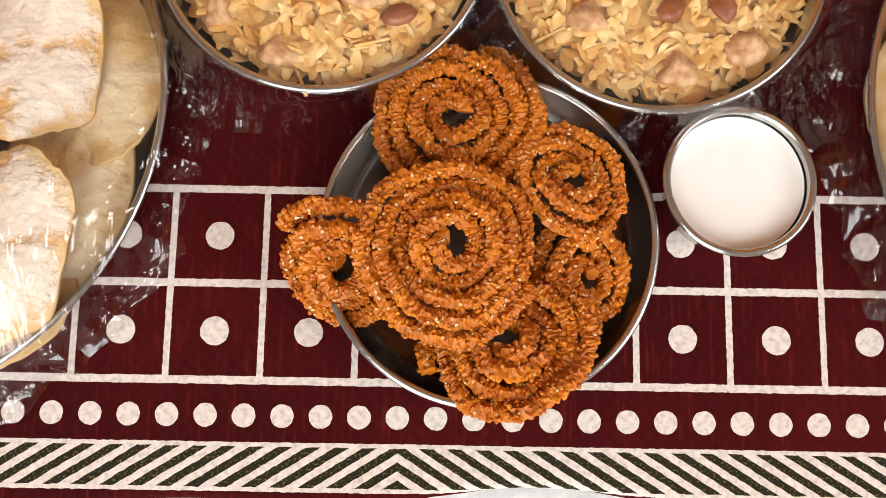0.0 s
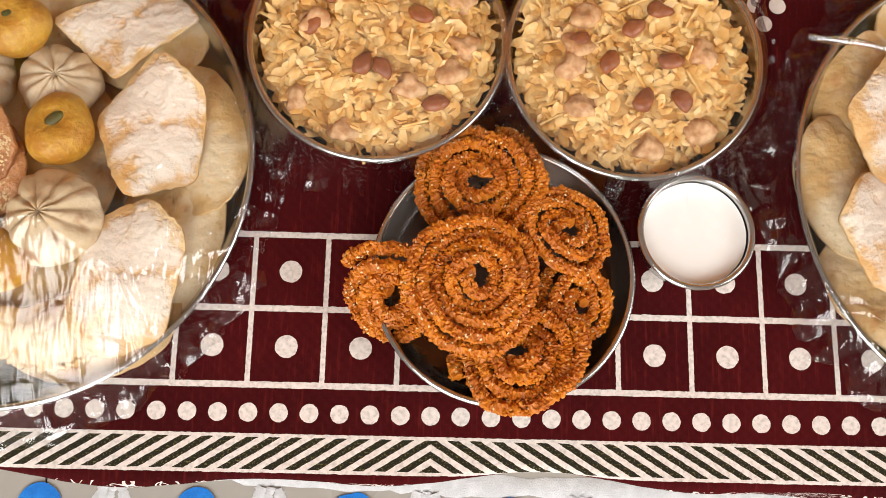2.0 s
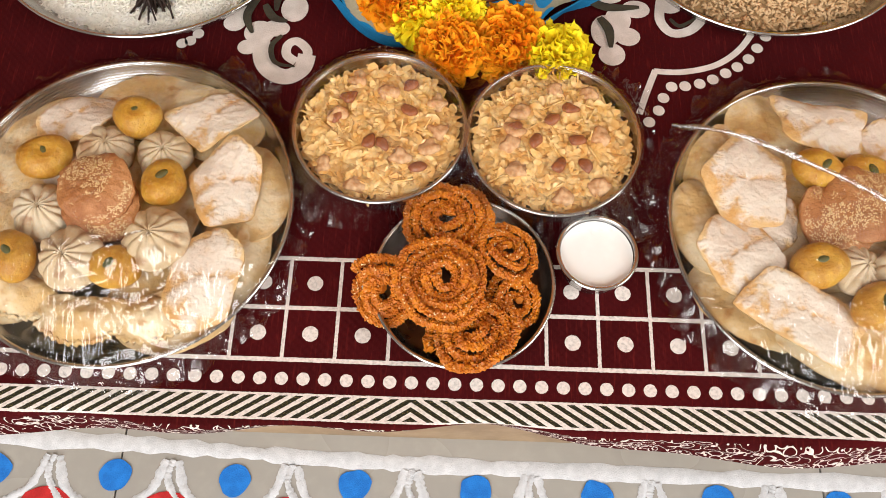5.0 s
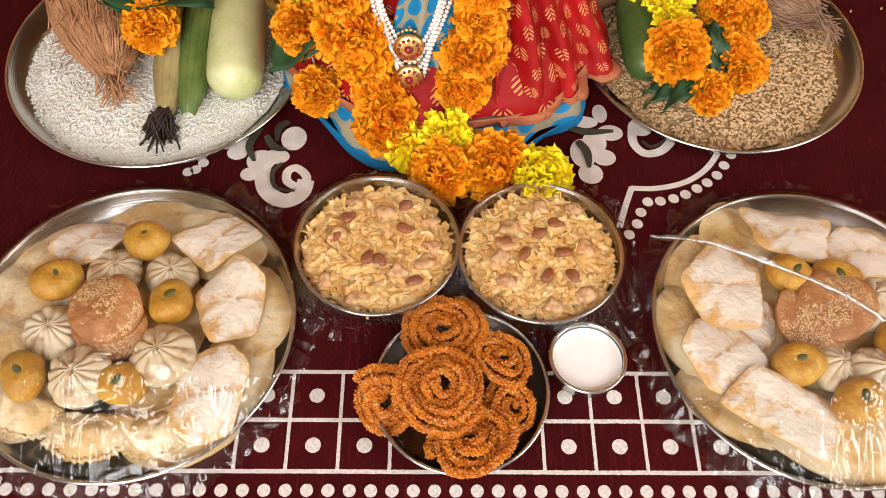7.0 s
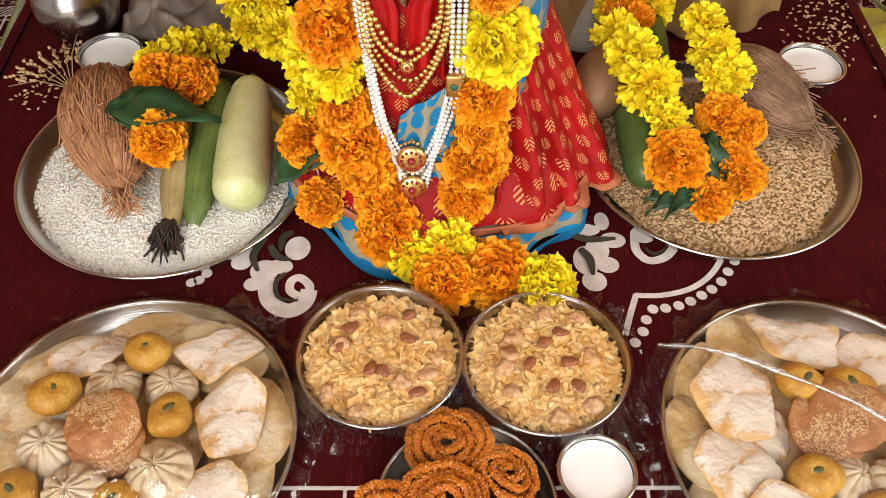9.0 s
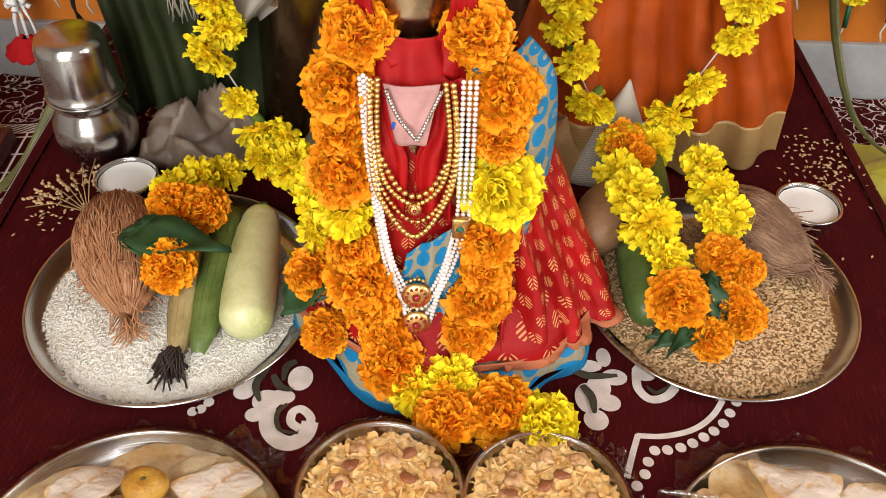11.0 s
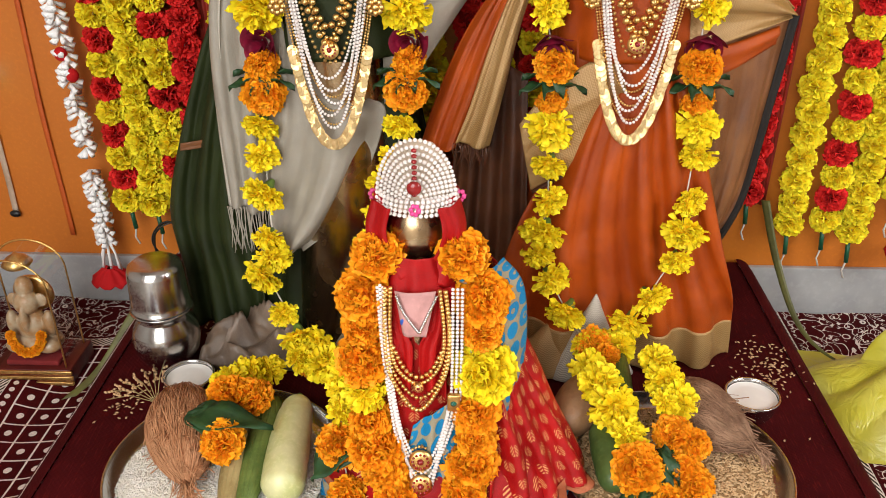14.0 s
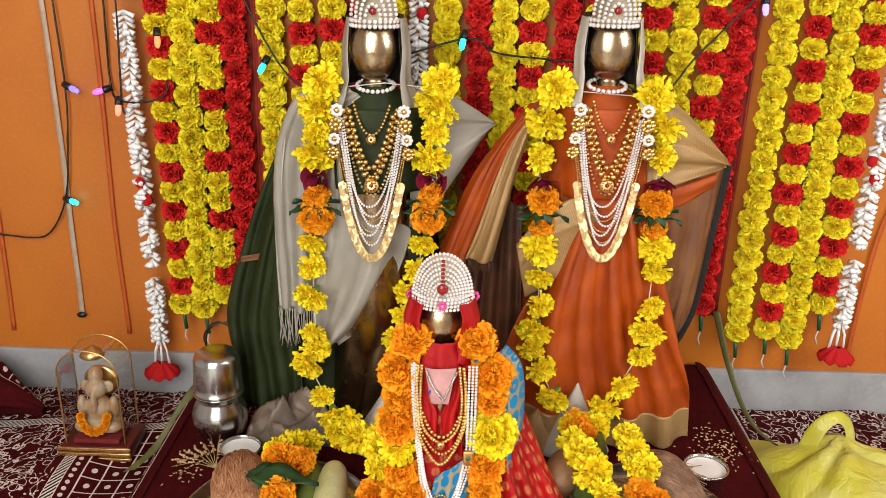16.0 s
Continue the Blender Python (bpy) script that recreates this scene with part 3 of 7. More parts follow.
dish("snack_bowl", "shallow steel bowl full of puffed snack mix", *BL, 0.070, 0.036, 0.055, "bowl", "snack bowls", lip=0.003)
dish("snack_bowl", "shallow steel bowl full of puffed snack mix", *BR, 0.070, 0.036, 0.055, "bowl", "snack bowls", lip=0.003)
dish("snack_plate", "deep steel plate holding a pile of brown chaklis", *CH, 0.070, 0.020, 0.058, "plate", material=STEEL_DARK)


def katori(x, y, r, h, label):
    k = dish("katori", label, x, y, r, h, r * 0.72, "bowl", "milk bowls", lip=0.0025)
    thing("milk", "white milk filling a small steel bowl", "milk", (x, y, 0.002), bm=lathe([(0, h * 0.82), (r * 0.60, h * 0.82), (r * 0.90, h * 0.825), (r * 0.925, h * 0.85)], 48), material=MILK)
    return k


katori(0.117, 0.084, 0.0305, 0.028, "small steel bowl of milk beside the chaklis")
katori(-0.384, 0.592, 0.036, 0.032, "small steel bowl of milk behind the rice thali")
katori(0.422, 0.577, 0.037, 0.032, "small steel bowl of milk behind the wheat thali")

# ---- statues: plain shapes ----


def statue(x, y, head_z, hw, body, label, base_z=0.0):
    """A plain figure in one turned shape: tapering body, shoulders, neck and egg-shaped head."""
    egg = [(hw * math.cos(a), head_z + hw * 1.35 * math.sin(a)) for a in [radians(-68 + 15.5 * k) for k in range(11)]]
    bm = lathe([(0, base_z), *body, (hw * 0.50, head_z - hw * 1.75), (hw * 0.46, head_z - hw * 1.30), *egg, (0, head_z + hw * 1.35)], 40, squash=0.82)
    return thing("statue", label, "statue", (x, y, 0.0), "statues", bm=bm, material=BRASS)


statue(-0.163, 0.752, 0.702, 0.041, [(0.09, 0.005), (0.06, 0.35), (0.055, 0.52), (0.062, 0.58), (0.026, 0.625)], "plain brass figure standing in a green and grey saree")
statue(0.226, 0.756, 0.712, 0.041, [(0.09, 0.005), (0.06, 0.35), (0.055, 0.52), (0.062, 0.59), (0.026, 0.635)], "plain brass figure standing in an orange and gold saree")
statue(-0.037, 0.428, 0.362, 0.032, [(0.06, 0.005), (0.055, 0.15), (0.058, 0.25), (0.055, 0.295), (0.03, 0.32)], "small plain brass figure in red and blue cloth")

RED_SILK = fabric("red_silk", (0.44, 0.008, 0.008), (0.28, 0.004, 0.005), "leaf", (0.66, 0.32, 0.12), 0.45, spec=0.22)
RED_PLAIN = fabric("plain_red_silk", (0.46, 0.008, 0.008), (0.28, 0.004, 0.005), rough=0.45, spec=0.22)
BLUE_BROCADE = fabric("blue_brocade", (0.42, 0.36, 0.24), None, "peacock", (0.01, 0.22, 0.46), 0.5)
BLUE_EDGE = fabric("blue_edging", (0.012, 0.20, 0.42), None)
ZARI = fabric("gold_zari", (0.42, 0.245, 0.085), (0.30, 0.165, 0.05), "zari", (0.48, 0.30, 0.12), 0.36, spec=0.7, metal=0.25)
COPPER_EDGE = fabric("copper_edging", (0.52, 0.16, 0.07), None)
GREEN_SILK = fabric("green_silk", (0.026, 0.036, 0.009), (0.013, 0.019, 0.005), rough=0.5)
GREY_SILK = fabric("grey_silk", (0.37, 0.335, 0.275), (0.29, 0.26, 0.21), rough=0.42, spec=0.5)
SILVER_ZARI = fabric("silver_zari", (0.48, 0.44, 0.36), None, "zari", (0.62, 0.58, 0.50), 0.4)
ORANGE_SILK = fabric("orange_silk", (0.45, 0.074, 0.003), (0.28, 0.038, 0.002), rough=0.42, spec=0.4)
BROWN_SILK = fabric("brown_silk", (0.13, 0.045, 0.018), (0.05, 0.018, 0.009), rough=0.40, spec=0.5)
TAN_SILK = fabric("tan_silk", (0.26, 0.105, 0.035), (0.15, 0.055, 0.02), rough=0.36, spec=0.55)
BLACK_EDGE = fabric("black_edging", (0.02, 0.016, 0.014))


def skirt(cx, cy, rx0, ry0, rx1, ry1, z0, z1, folds, amp, a0=0.0, a1=TAU, seed=0.0, nv=24, nu=150, py=1.1):
    """Pleated cloth round a figure, from z0 above (rx0, ry0) to z1 below (rx1, ry1)."""
    def f(s, t):
        a = a0 + (a1 - a0) * s
        k = t ** 1.1
        rx, ry = rx0 + (rx1 - rx0) * k, ry0 + (ry1 - ry0) * t ** py
        w = 1 + amp * (0.3 + 0.7 * t) * math.sin(folds * a + seed + 0.8 * math.sin(2 * a + seed)) + 0.03 * noise.noise(Vector((3 * a, t * 3, seed)))
        return (cx + rx * w * math.cos(a), cy + ry * w * math.sin(a), z0 + (z1 - z0) * t)
    return sheet(f, nu, nv, thick=0.0012)


# small figure: blue brocade underskirt, red silk over it
dress = thing("dress", "red silk dress with gold sprigs over a blue peacock-pattern skirt", "dress", (0, 0, 0))
part("underskirt", skirt(0.0, 0.455, 0.05, 0.046, 0.158, 0.165, 0.26, 0.012, 9, 0.05, seed=1.0, py=5.0), BLUE_BROCADE, dress, "blue and gold peacock brocade")
part("hem", skirt(0.0, 0.455, 0.158, 0.165, 0.161, 0.168, 0.013, 0.002, 9, 0.05, seed=1.0, nv=4), BLUE_EDGE, dress, "plain blue edging")
part("overskirt", skirt(0.0, 0.455, 0.055, 0.052, 0.160, 0.140, 0.30, 0.040, 7, 0.05, seed=2.0, py=5.0), RED_SILK, dress)
part("skirt_edge", skirt(0.0, 0.455, 0.160, 0.140, 0.163, 0.144, 0.042, 0.031, 7, 0.05, seed=2.0, nv=3), COPPER_EDGE, dress, "copper-coloured edging")
part("bodice", skirt(-0.037, 0.43, 0.045, 0.045, 0.066, 0.060, 0.305, 0.09, 6, 0.05, seed=0.5), RED_SILK, dress)
part("shawl", cloth([(0.010, 0.398, 0.322), (0.020, 0.385, 0.27), (0.030, 0.378, 0.19), (0.045, 0.380, 0.105)], [(0.058, 0.442, 0.322), (0.082, 0.432, 0.29), (0.086, 0.425, 0.20), (0.064, 0.410, 0.095)], 1.5, 0.006, 0.016, 1.0, 30, 36), BLUE_BROCADE, dress, "blue peacock-pattern shawl")
part("train", cloth([(0.030, 0.395, 0.20), (0.040, 0.372, 0.13), (0.046, 0.348, 0.07), (0.050, 0.332, 0.034)], [(0.082, 0.440, 0.205), (0.105, 0.432, 0.15), (0.140, 0.420, 0.085), (0.172, 0.408, 0.034)], 3.2, 0.011, 0.012, 2.0, 60, 48, out=(0.35, -0.9, 0.2)), RED_SILK, dress)
part("train_edge", cloth([(0.050, 0.332, 0.036), (0.050, 0.3315, 0.031), (0.051, 0.331, 0.026)], [(0.172, 0.408, 0.036), (0.174, 0.4075, 0.031), (0.176, 0.407, 0.026)], 3.2, 0.0125, 0.012, 2.0, 60, 4, out=(0.35, -0.9, 0.2), grow=0.0), COPPER_EDGE, dress, "copper-coloured edging")
part("hood", skirt(-0.037, 0.436, 0.044, 0.040, 0.054, 0.044, 0.408, 0.316, 11, 0.06, radians(-42), radians(222), 0.7), RED_PLAIN, dress, "red silk hood")
for sgn in (-1, 1):
    part("hood_side", cloth([(-0.037 + sgn * 0.024, 0.398, 0.402), (-0.037 + sgn * 0.029, 0.397, 0.376), (-0.037 + sgn * 0.022, 0.397, 0.350), (-0.037 + sgn * 0.004, 0.390, 0.330)], [(-0.037 + sgn * 0.046, 0.420, 0.404), (-0.037 + sgn * 0.053, 0.414, 0.376), (-0.037 + sgn * 0.048, 0.410, 0.345), (-0.037 + sgn * 0.044, 0.404, 0.306)], 1.2, 0.003, 0.007, 1.3 + sgn, 24, 24, grow=0.2), RED_PLAIN, dress, "gathered red silk beside the face")
part("scarf", skirt(-0.037, 0.424, 0.034, 0.034, 0.052, 0.044, 0.347, 0.300, 12, 0.06, seed=1.9), RED_PLAIN, dress, "gathered red scarf")

# left figure
saree = thing("saree", "olive green saree with a grey silver-edged shawl", "saree", (0, 0.060, 0))
part("skirt", skirt(-0.175, 0.765, 0.095, 0.055, 0.18, 0.115, 0.50, 0.003, 15, 0.06, seed=0.4), GREEN_SILK, saree)
part("blouse", skirt(-0.158, 0.712, 0.090, 0.088, 0.092, 0.085, 0.612, 0.47, 9, 0.03, seed=0.2), GREEN_SILK, saree)
part("yoke", skirt(-0.160, 0.700, 0.030, 0.030, 0.096, 0.072, 0.642, 0.585, 9, 0.03, seed=0.7), GREEN_SILK, saree)
part("tail", cloth([(-0.345, 0.735, 0.50), (-0.372, 0.735, 0.44), (-0.412, 0.735, 0.33), (-0.448, 0.735, 0.20), (-0.438, 0.725, 0.10), (-0.43, 0.71, 0.01)], [(-0.27, 0.71, 0.50), (-0.28, 0.705, 0.42), (-0.30, 0.70, 0.32), (-0.31, 0.69, 0.20), (-0.30, 0.68, 0.10), (-0.29, 0.67, 0.01)], 3.0, 0.014, 0.01, 1.0), GREEN_SILK, saree)
part("tail_stripe", cloth([(-0.412, 0.720, 0.318), (-0.385, 0.716, 0.324), (-0.345, 0.708, 0.336)], [(-0.414, 0.720, 0.306), (-0.386, 0.716, 0.312), (-0.345, 0.708, 0.324)], 1, 0.001, 0.0, 0.0, 6, 24), TAN_SILK, saree, "narrow tan woven stripe")
part("shawl", cloth([(-0.215, 0.690, 0.648), (-0.290, 0.700, 0.622), (-0.328, 0.702, 0.548), (-0.338, 0.695, 0.470), (-0.336, 0.680, 0.354), (-0.331, 0.664, 0.246)], [(-0.180, 0.668, 0.625), (-0.205, 0.665, 0.585), (-0.224, 0.662, 0.511), (-0.238, 0.658, 0.392), (-0.252, 0.656, 0.300), (-0.262, 0.650, 0.243)], 2.4, 0.009, 0.012, 0.2, 56, 60), GREY_SILK, saree, "soft grey shawl")
part("shawl_front", cloth([(-0.222, 0.664, 0.60), (-0.230, 0.662, 0.53), (-0.238, 0.660, 0.46), (-0.250, 0.656, 0.39), (-0.260, 0.652, 0.32), (-0.268, 0.648, 0.26), (-0.270, 0.645, 0.225), (-0.262, 0.643, 0.196)], [(-0.205, 0.665, 0.60), (-0.204, 0.662, 0.51), (-0.170, 0.658, 0.42), (-0.102, 0.656, 0.405), (-0.105, 0.654, 0.36), (-0.131, 0.650, 0.295), (-0.170, 0.646, 0.228), (-0.224, 0.644, 0.182)], 1.6, 0.010, 0.016, 2.2, 56, 60), GREY_SILK, saree, "soft grey shawl")
part("shawl_shoulder", cloth([(-0.098, 0.690, 0.632), (-0.070, 0.700, 0.640), (-0.030, 0.715, 0.625), (0.044, 0.735, 0.577)], [(-0.100, 0.668, 0.40), (-0.072, 0.680, 0.42), (-0.037, 0.695, 0.462), (0.040, 0.735, 0.570)], 1.5, 0.007, 0.010, 1.2, 40, 30), GREY_SILK, saree, "soft grey shawl")
part("border", cloth([(-0.329, 0.699, 0.546), (-0.339, 0.692, 0.470), (-0.337, 0.677, 0.354), (-0.332, 0.661, 0.246)], [(-0.314, 0.690, 0.548), (-0.322, 0.683, 0.470), (-0.320, 0.670, 0.354), (-0.318, 0.657, 0.246)], 1, 0.002, 0.0, 0.2, 8, 40), SILVER_ZARI, saree, "silver zari border")
fringe = bmesh.new()
for k in range(34):
    fx = -0.332 + 0.070 * k / 33
    tube(smooth_path([(fx, 0.652, 0.248), (fx + rnd.uniform(-0.003, 0.003), 0.650, 0.225), (fx + rnd.uniform(-0.010, 0.006), 0.652, 0.180 + rnd.uniform(-0.012, 0.012))], 6), 0.0009, 4, fringe)
part("fringe", fringe, GREY_SILK, saree, "twisted grey fringe")

# right figure
saree2 = thing("saree", "burnt orange saree with wide gold zari borders", "saree", (0, 0.060, 0))
part("skirt", skirt(0.245, 0.775, 0.085, 0.055, 0.175, 0.115, 0.50, 0.065, 13, 0.06, seed=1.4), ORANGE_SILK, saree2)
part("hem", skirt(0.245, 0.775, 0.175, 0.115, 0.188, 0.122, 0.067, 0.003, 13, 0.07, seed=1.4, nv=8), ZARI, saree2, "wide gold zari border")
left_edge = [(0.165, 0.660, 0.42), (0.125, 0.650, 0.31), (0.085, 0.645, 0.225), (0.060, 0.640, 0.12), (0.055, 0.635, 0.006)]
right_edge = [(0.300, 0.660, 0.45), (0.335, 0.655, 0.36), (0.385, 0.652, 0.20), (0.418, 0.648, 0.10), (0.428, 0.645, 0.006)]
part("pleats", cloth(left_edge, right_edge, 5.0, 0.014, 0.034, 0.6, 130, 70, t1=0.84, grow=0.75), ORANGE_SILK, saree2)
part("pleat_border", cloth(left_edge, right_edge, 5.0, 0.014, 0.036, 0.6, 130, 16, t0=0.83, grow=0.75), ZARI, saree2, "wide gold zari border")
part("blouse", skirt(0.222, 0.717, 0.090, 0.088, 0.092, 0.085, 0.622, 0.47, 9, 0.03, seed=0.2), ORANGE_SILK, saree2)
part("yoke", skirt(0.224, 0.705, 0.030, 0.030, 0.096, 0.072, 0.652, 0.595, 9, 0.03, seed=0.7), ORANGE_SILK, saree2)
part("bodice", drape((0.165, 0.665, 0.62), (0.29, 0.665, 0.62), (0.31, 0.66, 0.38), (0.15, 0.66, 0.40), 2, 0.006, 0.02, 30, 30, seed=2), ORANGE_SILK, saree2)
part("sash", cloth([(0.085, 0.650, 0.38), (0.13, 0.646, 0.44), (0.20, 0.644, 0.485)], [(0.105, 0.645, 0.285), (0.170, 0.640, 0.332), (0.240, 0.638, 0.398)], 1.2, 0.004, 0.010, 0.0, 30, 30), ZARI, saree2, "gold zari band")
part("sash_edge", cloth([(0.104, 0.644, 0.288), (0.169, 0.639, 0.335), (0.239, 0.637, 0.401)], [(0.108, 0.644, 0.279), (0.174, 0.639, 0.326), (0.244, 0.637, 0.392)], 1, 0.001, 0.0, 0.0, 6, 30), BROWN_SILK, saree2, "dark brown edging")
part("shoulder_wing", cloth([(0.262, 0.690, 0.632), (0.325, 0.695, 0.630), (0.375, 0.712, 0.598), (0.460, 0.745, 0.516)], [(0.285, 0.660, 0.49), (0.310, 0.668, 0.486), (0.350, 0.690, 0.484), (0.455, 0.742, 0.507)], 1.6, 0.007, 0.010, 3.0, 40, 36), ZARI, saree2, "gold zari shoulder cloth")
part("back_fall", cloth([(0.300, 0.690, 0.495), (0.335, 0.700, 0.37), (0.350, 0.705, 0.26), (0.36, 0.705, 0.15)], [(0.458, 0.748, 0.508), (0.448, 0.750, 0.38), (0.434, 0.750, 0.23), (0.405, 0.745, 0.155)], 2.2, 0.010, 0.0, 4.0, 40, 40), TAN_SILK, saree2, "tan-brown silk back fall")
part("back_stripe", cloth([(0.315, 0.688, 0.475), (0.365, 0.704, 0.478), (0.440, 0.735, 0.496)], [(0.322, 0.688, 0.435), (0.370, 0.704, 0.440), (0.440, 0.735, 0.470)], 1, 0.003, 0.004, 0.0, 8, 24), ORANGE_SILK, saree2, "burnt orange stripe")
part("back_edge", cloth([(0.455, 0.744, 0.508), (0.445, 0.746, 0.38), (0.431, 0.746, 0.23), (0.402, 0.741, 0.155)], [(0.467, 0.744, 0.508), (0.456, 0.746, 0.38), (0.441, 0.746, 0.23), (0.412, 0.741, 0.150)], 1, 0.002, 0.0, 4.0, 6, 30), BLACK_EDGE, saree2, "black edging")
part("shoulder_fall", cloth([(0.170, 0.688, 0.640), (0.120, 0.682, 0.608), (0.088, 0.672, 0.527), (0.063, 0.664, 0.417), (0.046, 0.658, 0.342)], [(0.125, 0.694, 0.628), (0.076, 0.688, 0.562), (0.046, 0.682, 0.490), (0.016, 0.672, 0.395), (-0.002, 0.664, 0.348)], 1.4, 0.006, 0.008, 5.0, 36, 44), ZARI, saree2, "gold zari fall")
part("inner_fall", cloth([(0.128, 0.698, 0.626), (0.079, 0.692, 0.560), (0.049, 0.686, 0.488), (0.019, 0.676, 0.395), (-0.001, 0.668, 0.335)], [(0.10, 0.708, 0.615), (0.052, 0.704, 0.556), (0.006, 0.700, 0.485), (-0.034, 0.694, 0.39), (-0.055, 0.69, 0.32)], 1.8, 0.006, 0.004, 6.0, 36, 44), ORANGE_SILK, saree2)
ends = bmesh.new()
rnd.seed(19)
for k in range(26):
    ex, ez = 0.046 - 0.050 * k / 25, 0.343 + 0.006 * k / 25
    tube(smooth_path([(ex, 0.658, ez), (ex + rnd.uniform(-0.004, 0.004), 0.655, ez - 0.010), (ex + rnd.uniform(-0.008, 0.008), 0.656, ez - rnd.uniform(0.012, 0.036))], 5), 0.0006, 4, ends)
tagged(part("loose_threads", ends, BROWN_SILK, saree2, "frayed brown threads"), kind="stuff")
part("lower_fall", drape((0.01, 0.75, 0.47), (0.10, 0.74, 0.42), (0.115, 0.70, 0.01), (-0.03, 0.76, 0.02), 4, 0.010, 0.0, 30, 30, seed=7), BROWN_SILK, saree2, "dark brown fall")

# loose silk at the feet of the figures
def silk_cone(parent, x, y, z, r, mat, lean=0.0):
    """A stiff pointed pleat of border cloth standing on the platform."""
    def f(s, t):
        a = TAU * s
        w = 1 + 0.10 * math.sin(5 * a + x * 40) * t
        return (x + lean * (1 - t) + r * t * w * math.cos(a), y + 0.7 * r * t * w * math.sin(a), z * (1 - t) + 0.004)
    return part("pleat_fold", sheet(f, 40, 16, thick=0.001), mat, parent, "stiff pointed fold of border cloth")


silk_cone(saree, -0.135, 0.600, 0.135, 0.065, SILVER_ZARI, 0.01)
silk_cone(saree2, 0.205, 0.605, 0.135, 0.060, SILVER_ZARI, 0.0)
silk_cone(saree2, 0.135, 0.615, 0.085, 0.055, ZARI, 0.01)
TAUPE = fabric("taupe_silk", (0.24, 0.175, 0.125), (0.11, 0.075, 0.052), rough=0.32, spec=0.7)


def silk_heap(s, t):
    x, y = -0.395 + 0.20 * s, 0.585 + 0.12 * t
    edge = math.sin(math.pi * s) ** 0.5 * math.sin(math.pi * t) ** 0.5
    return (x + 0.012 * noise.noise(Vector((s * 4, t * 4, 1))), y, 0.004 + edge * (0.028 + 0.05 * abs(noise.noise(Vector((s * 4.5, t * 3, 4)))) + 0.045 * (1 - abs(math.sin(7 * s + 4 * t + 2 * noise.noise(Vector((s * 3, t * 3, 2)))))) ** 1.5))


part("loose_end", sheet(silk_heap, 50, 34, thick=0.0012), TAUPE, saree, "crumpled taupe silk end")

# ---- food ----


def baked(name, pale, tan, brown, toast=0.5, rim=0.0):
    """Fried dough: pale, tanned in patches and at the rim, with small browned blisters."""
    g = Graph(name)
    co = g.coords()
    shift = g.node("ShaderNodeVectorMath", operation="ADD")
    g.put(shift.inputs[0], co)
    g.put(shift.inputs[1], g.node("ShaderNodeObjectInfo").outputs["Random"])
    v = shift.outputs[0]
    fine, big = g.noise(240, 5, v), g.noise(26, 4, v, 0.6)
    col = g.mix(g.ramp(big, 0.40, 0.62), tan, pale)
    if rim:
        s = g.node("ShaderNodeSeparateXYZ")
        g.put(s.inputs[0], g.coords("UV"))
        edge = g.ramp(g.math("ADD", s.outputs[1], g.math("MULTIPLY", g.math("SUBTRACT", g.noise(60, 3, v), 0.5), 0.5)), 0.72, 1.02)
        col = g.mix(g.math("MULTIPLY", edge, rim), col, tan)
    col = g.mix(g.math("MULTIPLY", g.ramp(g.noise(62, 4, v), 0.54, 0.70), toast), col, brown)
    col = g.mix(g.math("MULTIPLY", g.ramp(g.voronoi(150, vec=v), 0.12, 0.05), 0.55 * toast), col, shade(brown, 0.5))
    g.bump(g.math("ADD", g.math("MULTIPLY", fine, 0.5), g.noise(90, 4, v)), 0.75, 0.0026)
    return g.set(col, g.math("ADD", 0.36, g.math("MULTIPLY", fine, 0.3)), 0.0, Specular_IOR_Level=0.45, Subsurface_Weight=0.08, Subsurface_Scale=0.4, Subsurface_Radius=(0.006, 0.004, 0.002))


PASTRY = baked("pale_fried_pastry", (0.72, 0.59, 0.38), (0.60, 0.39, 0.16), (0.46, 0.21, 0.055), 0.7, 0.45)
DOUGH = baked("white_dumpling_dough", (0.66, 0.55, 0.38), (0.56, 0.42, 0.25), (0.30, 0.13, 0.05), 0.7)
PEDA = surface("yellow_milk_sweet", (0.60, 0.34, 0.045), (0.44, 0.19, 0.016), 0.45, 0, 75, 300, 0.8, 0.0016, piece=0.15, sub=0.1)
PISTA = surface("pistachio", (0.12, 0.15, 0.03), (0.06, 0.05, 0.02), 0.5)
ANARSA = surface("brown_rice_cake", (0.47, 0.21, 0.075), (0.32, 0.115, 0.035), 0.5, 0, 60, 320, 0.8, 0.002)
SESAME = surface("sesame_seed", (0.78, 0.58, 0.32), (0.66, 0.44, 0.20), 0.5, 0, 200, 600, 0.1, island=0.2)
CHAKLI = surface("fried_chakli", (0.72, 0.240, 0.015), (0.46, 0.118, 0.007), 0.42, 0, 90, 620, 0.5, 0.001, piece=0.12, island=0.45, spec=0.45, sub=0.1)


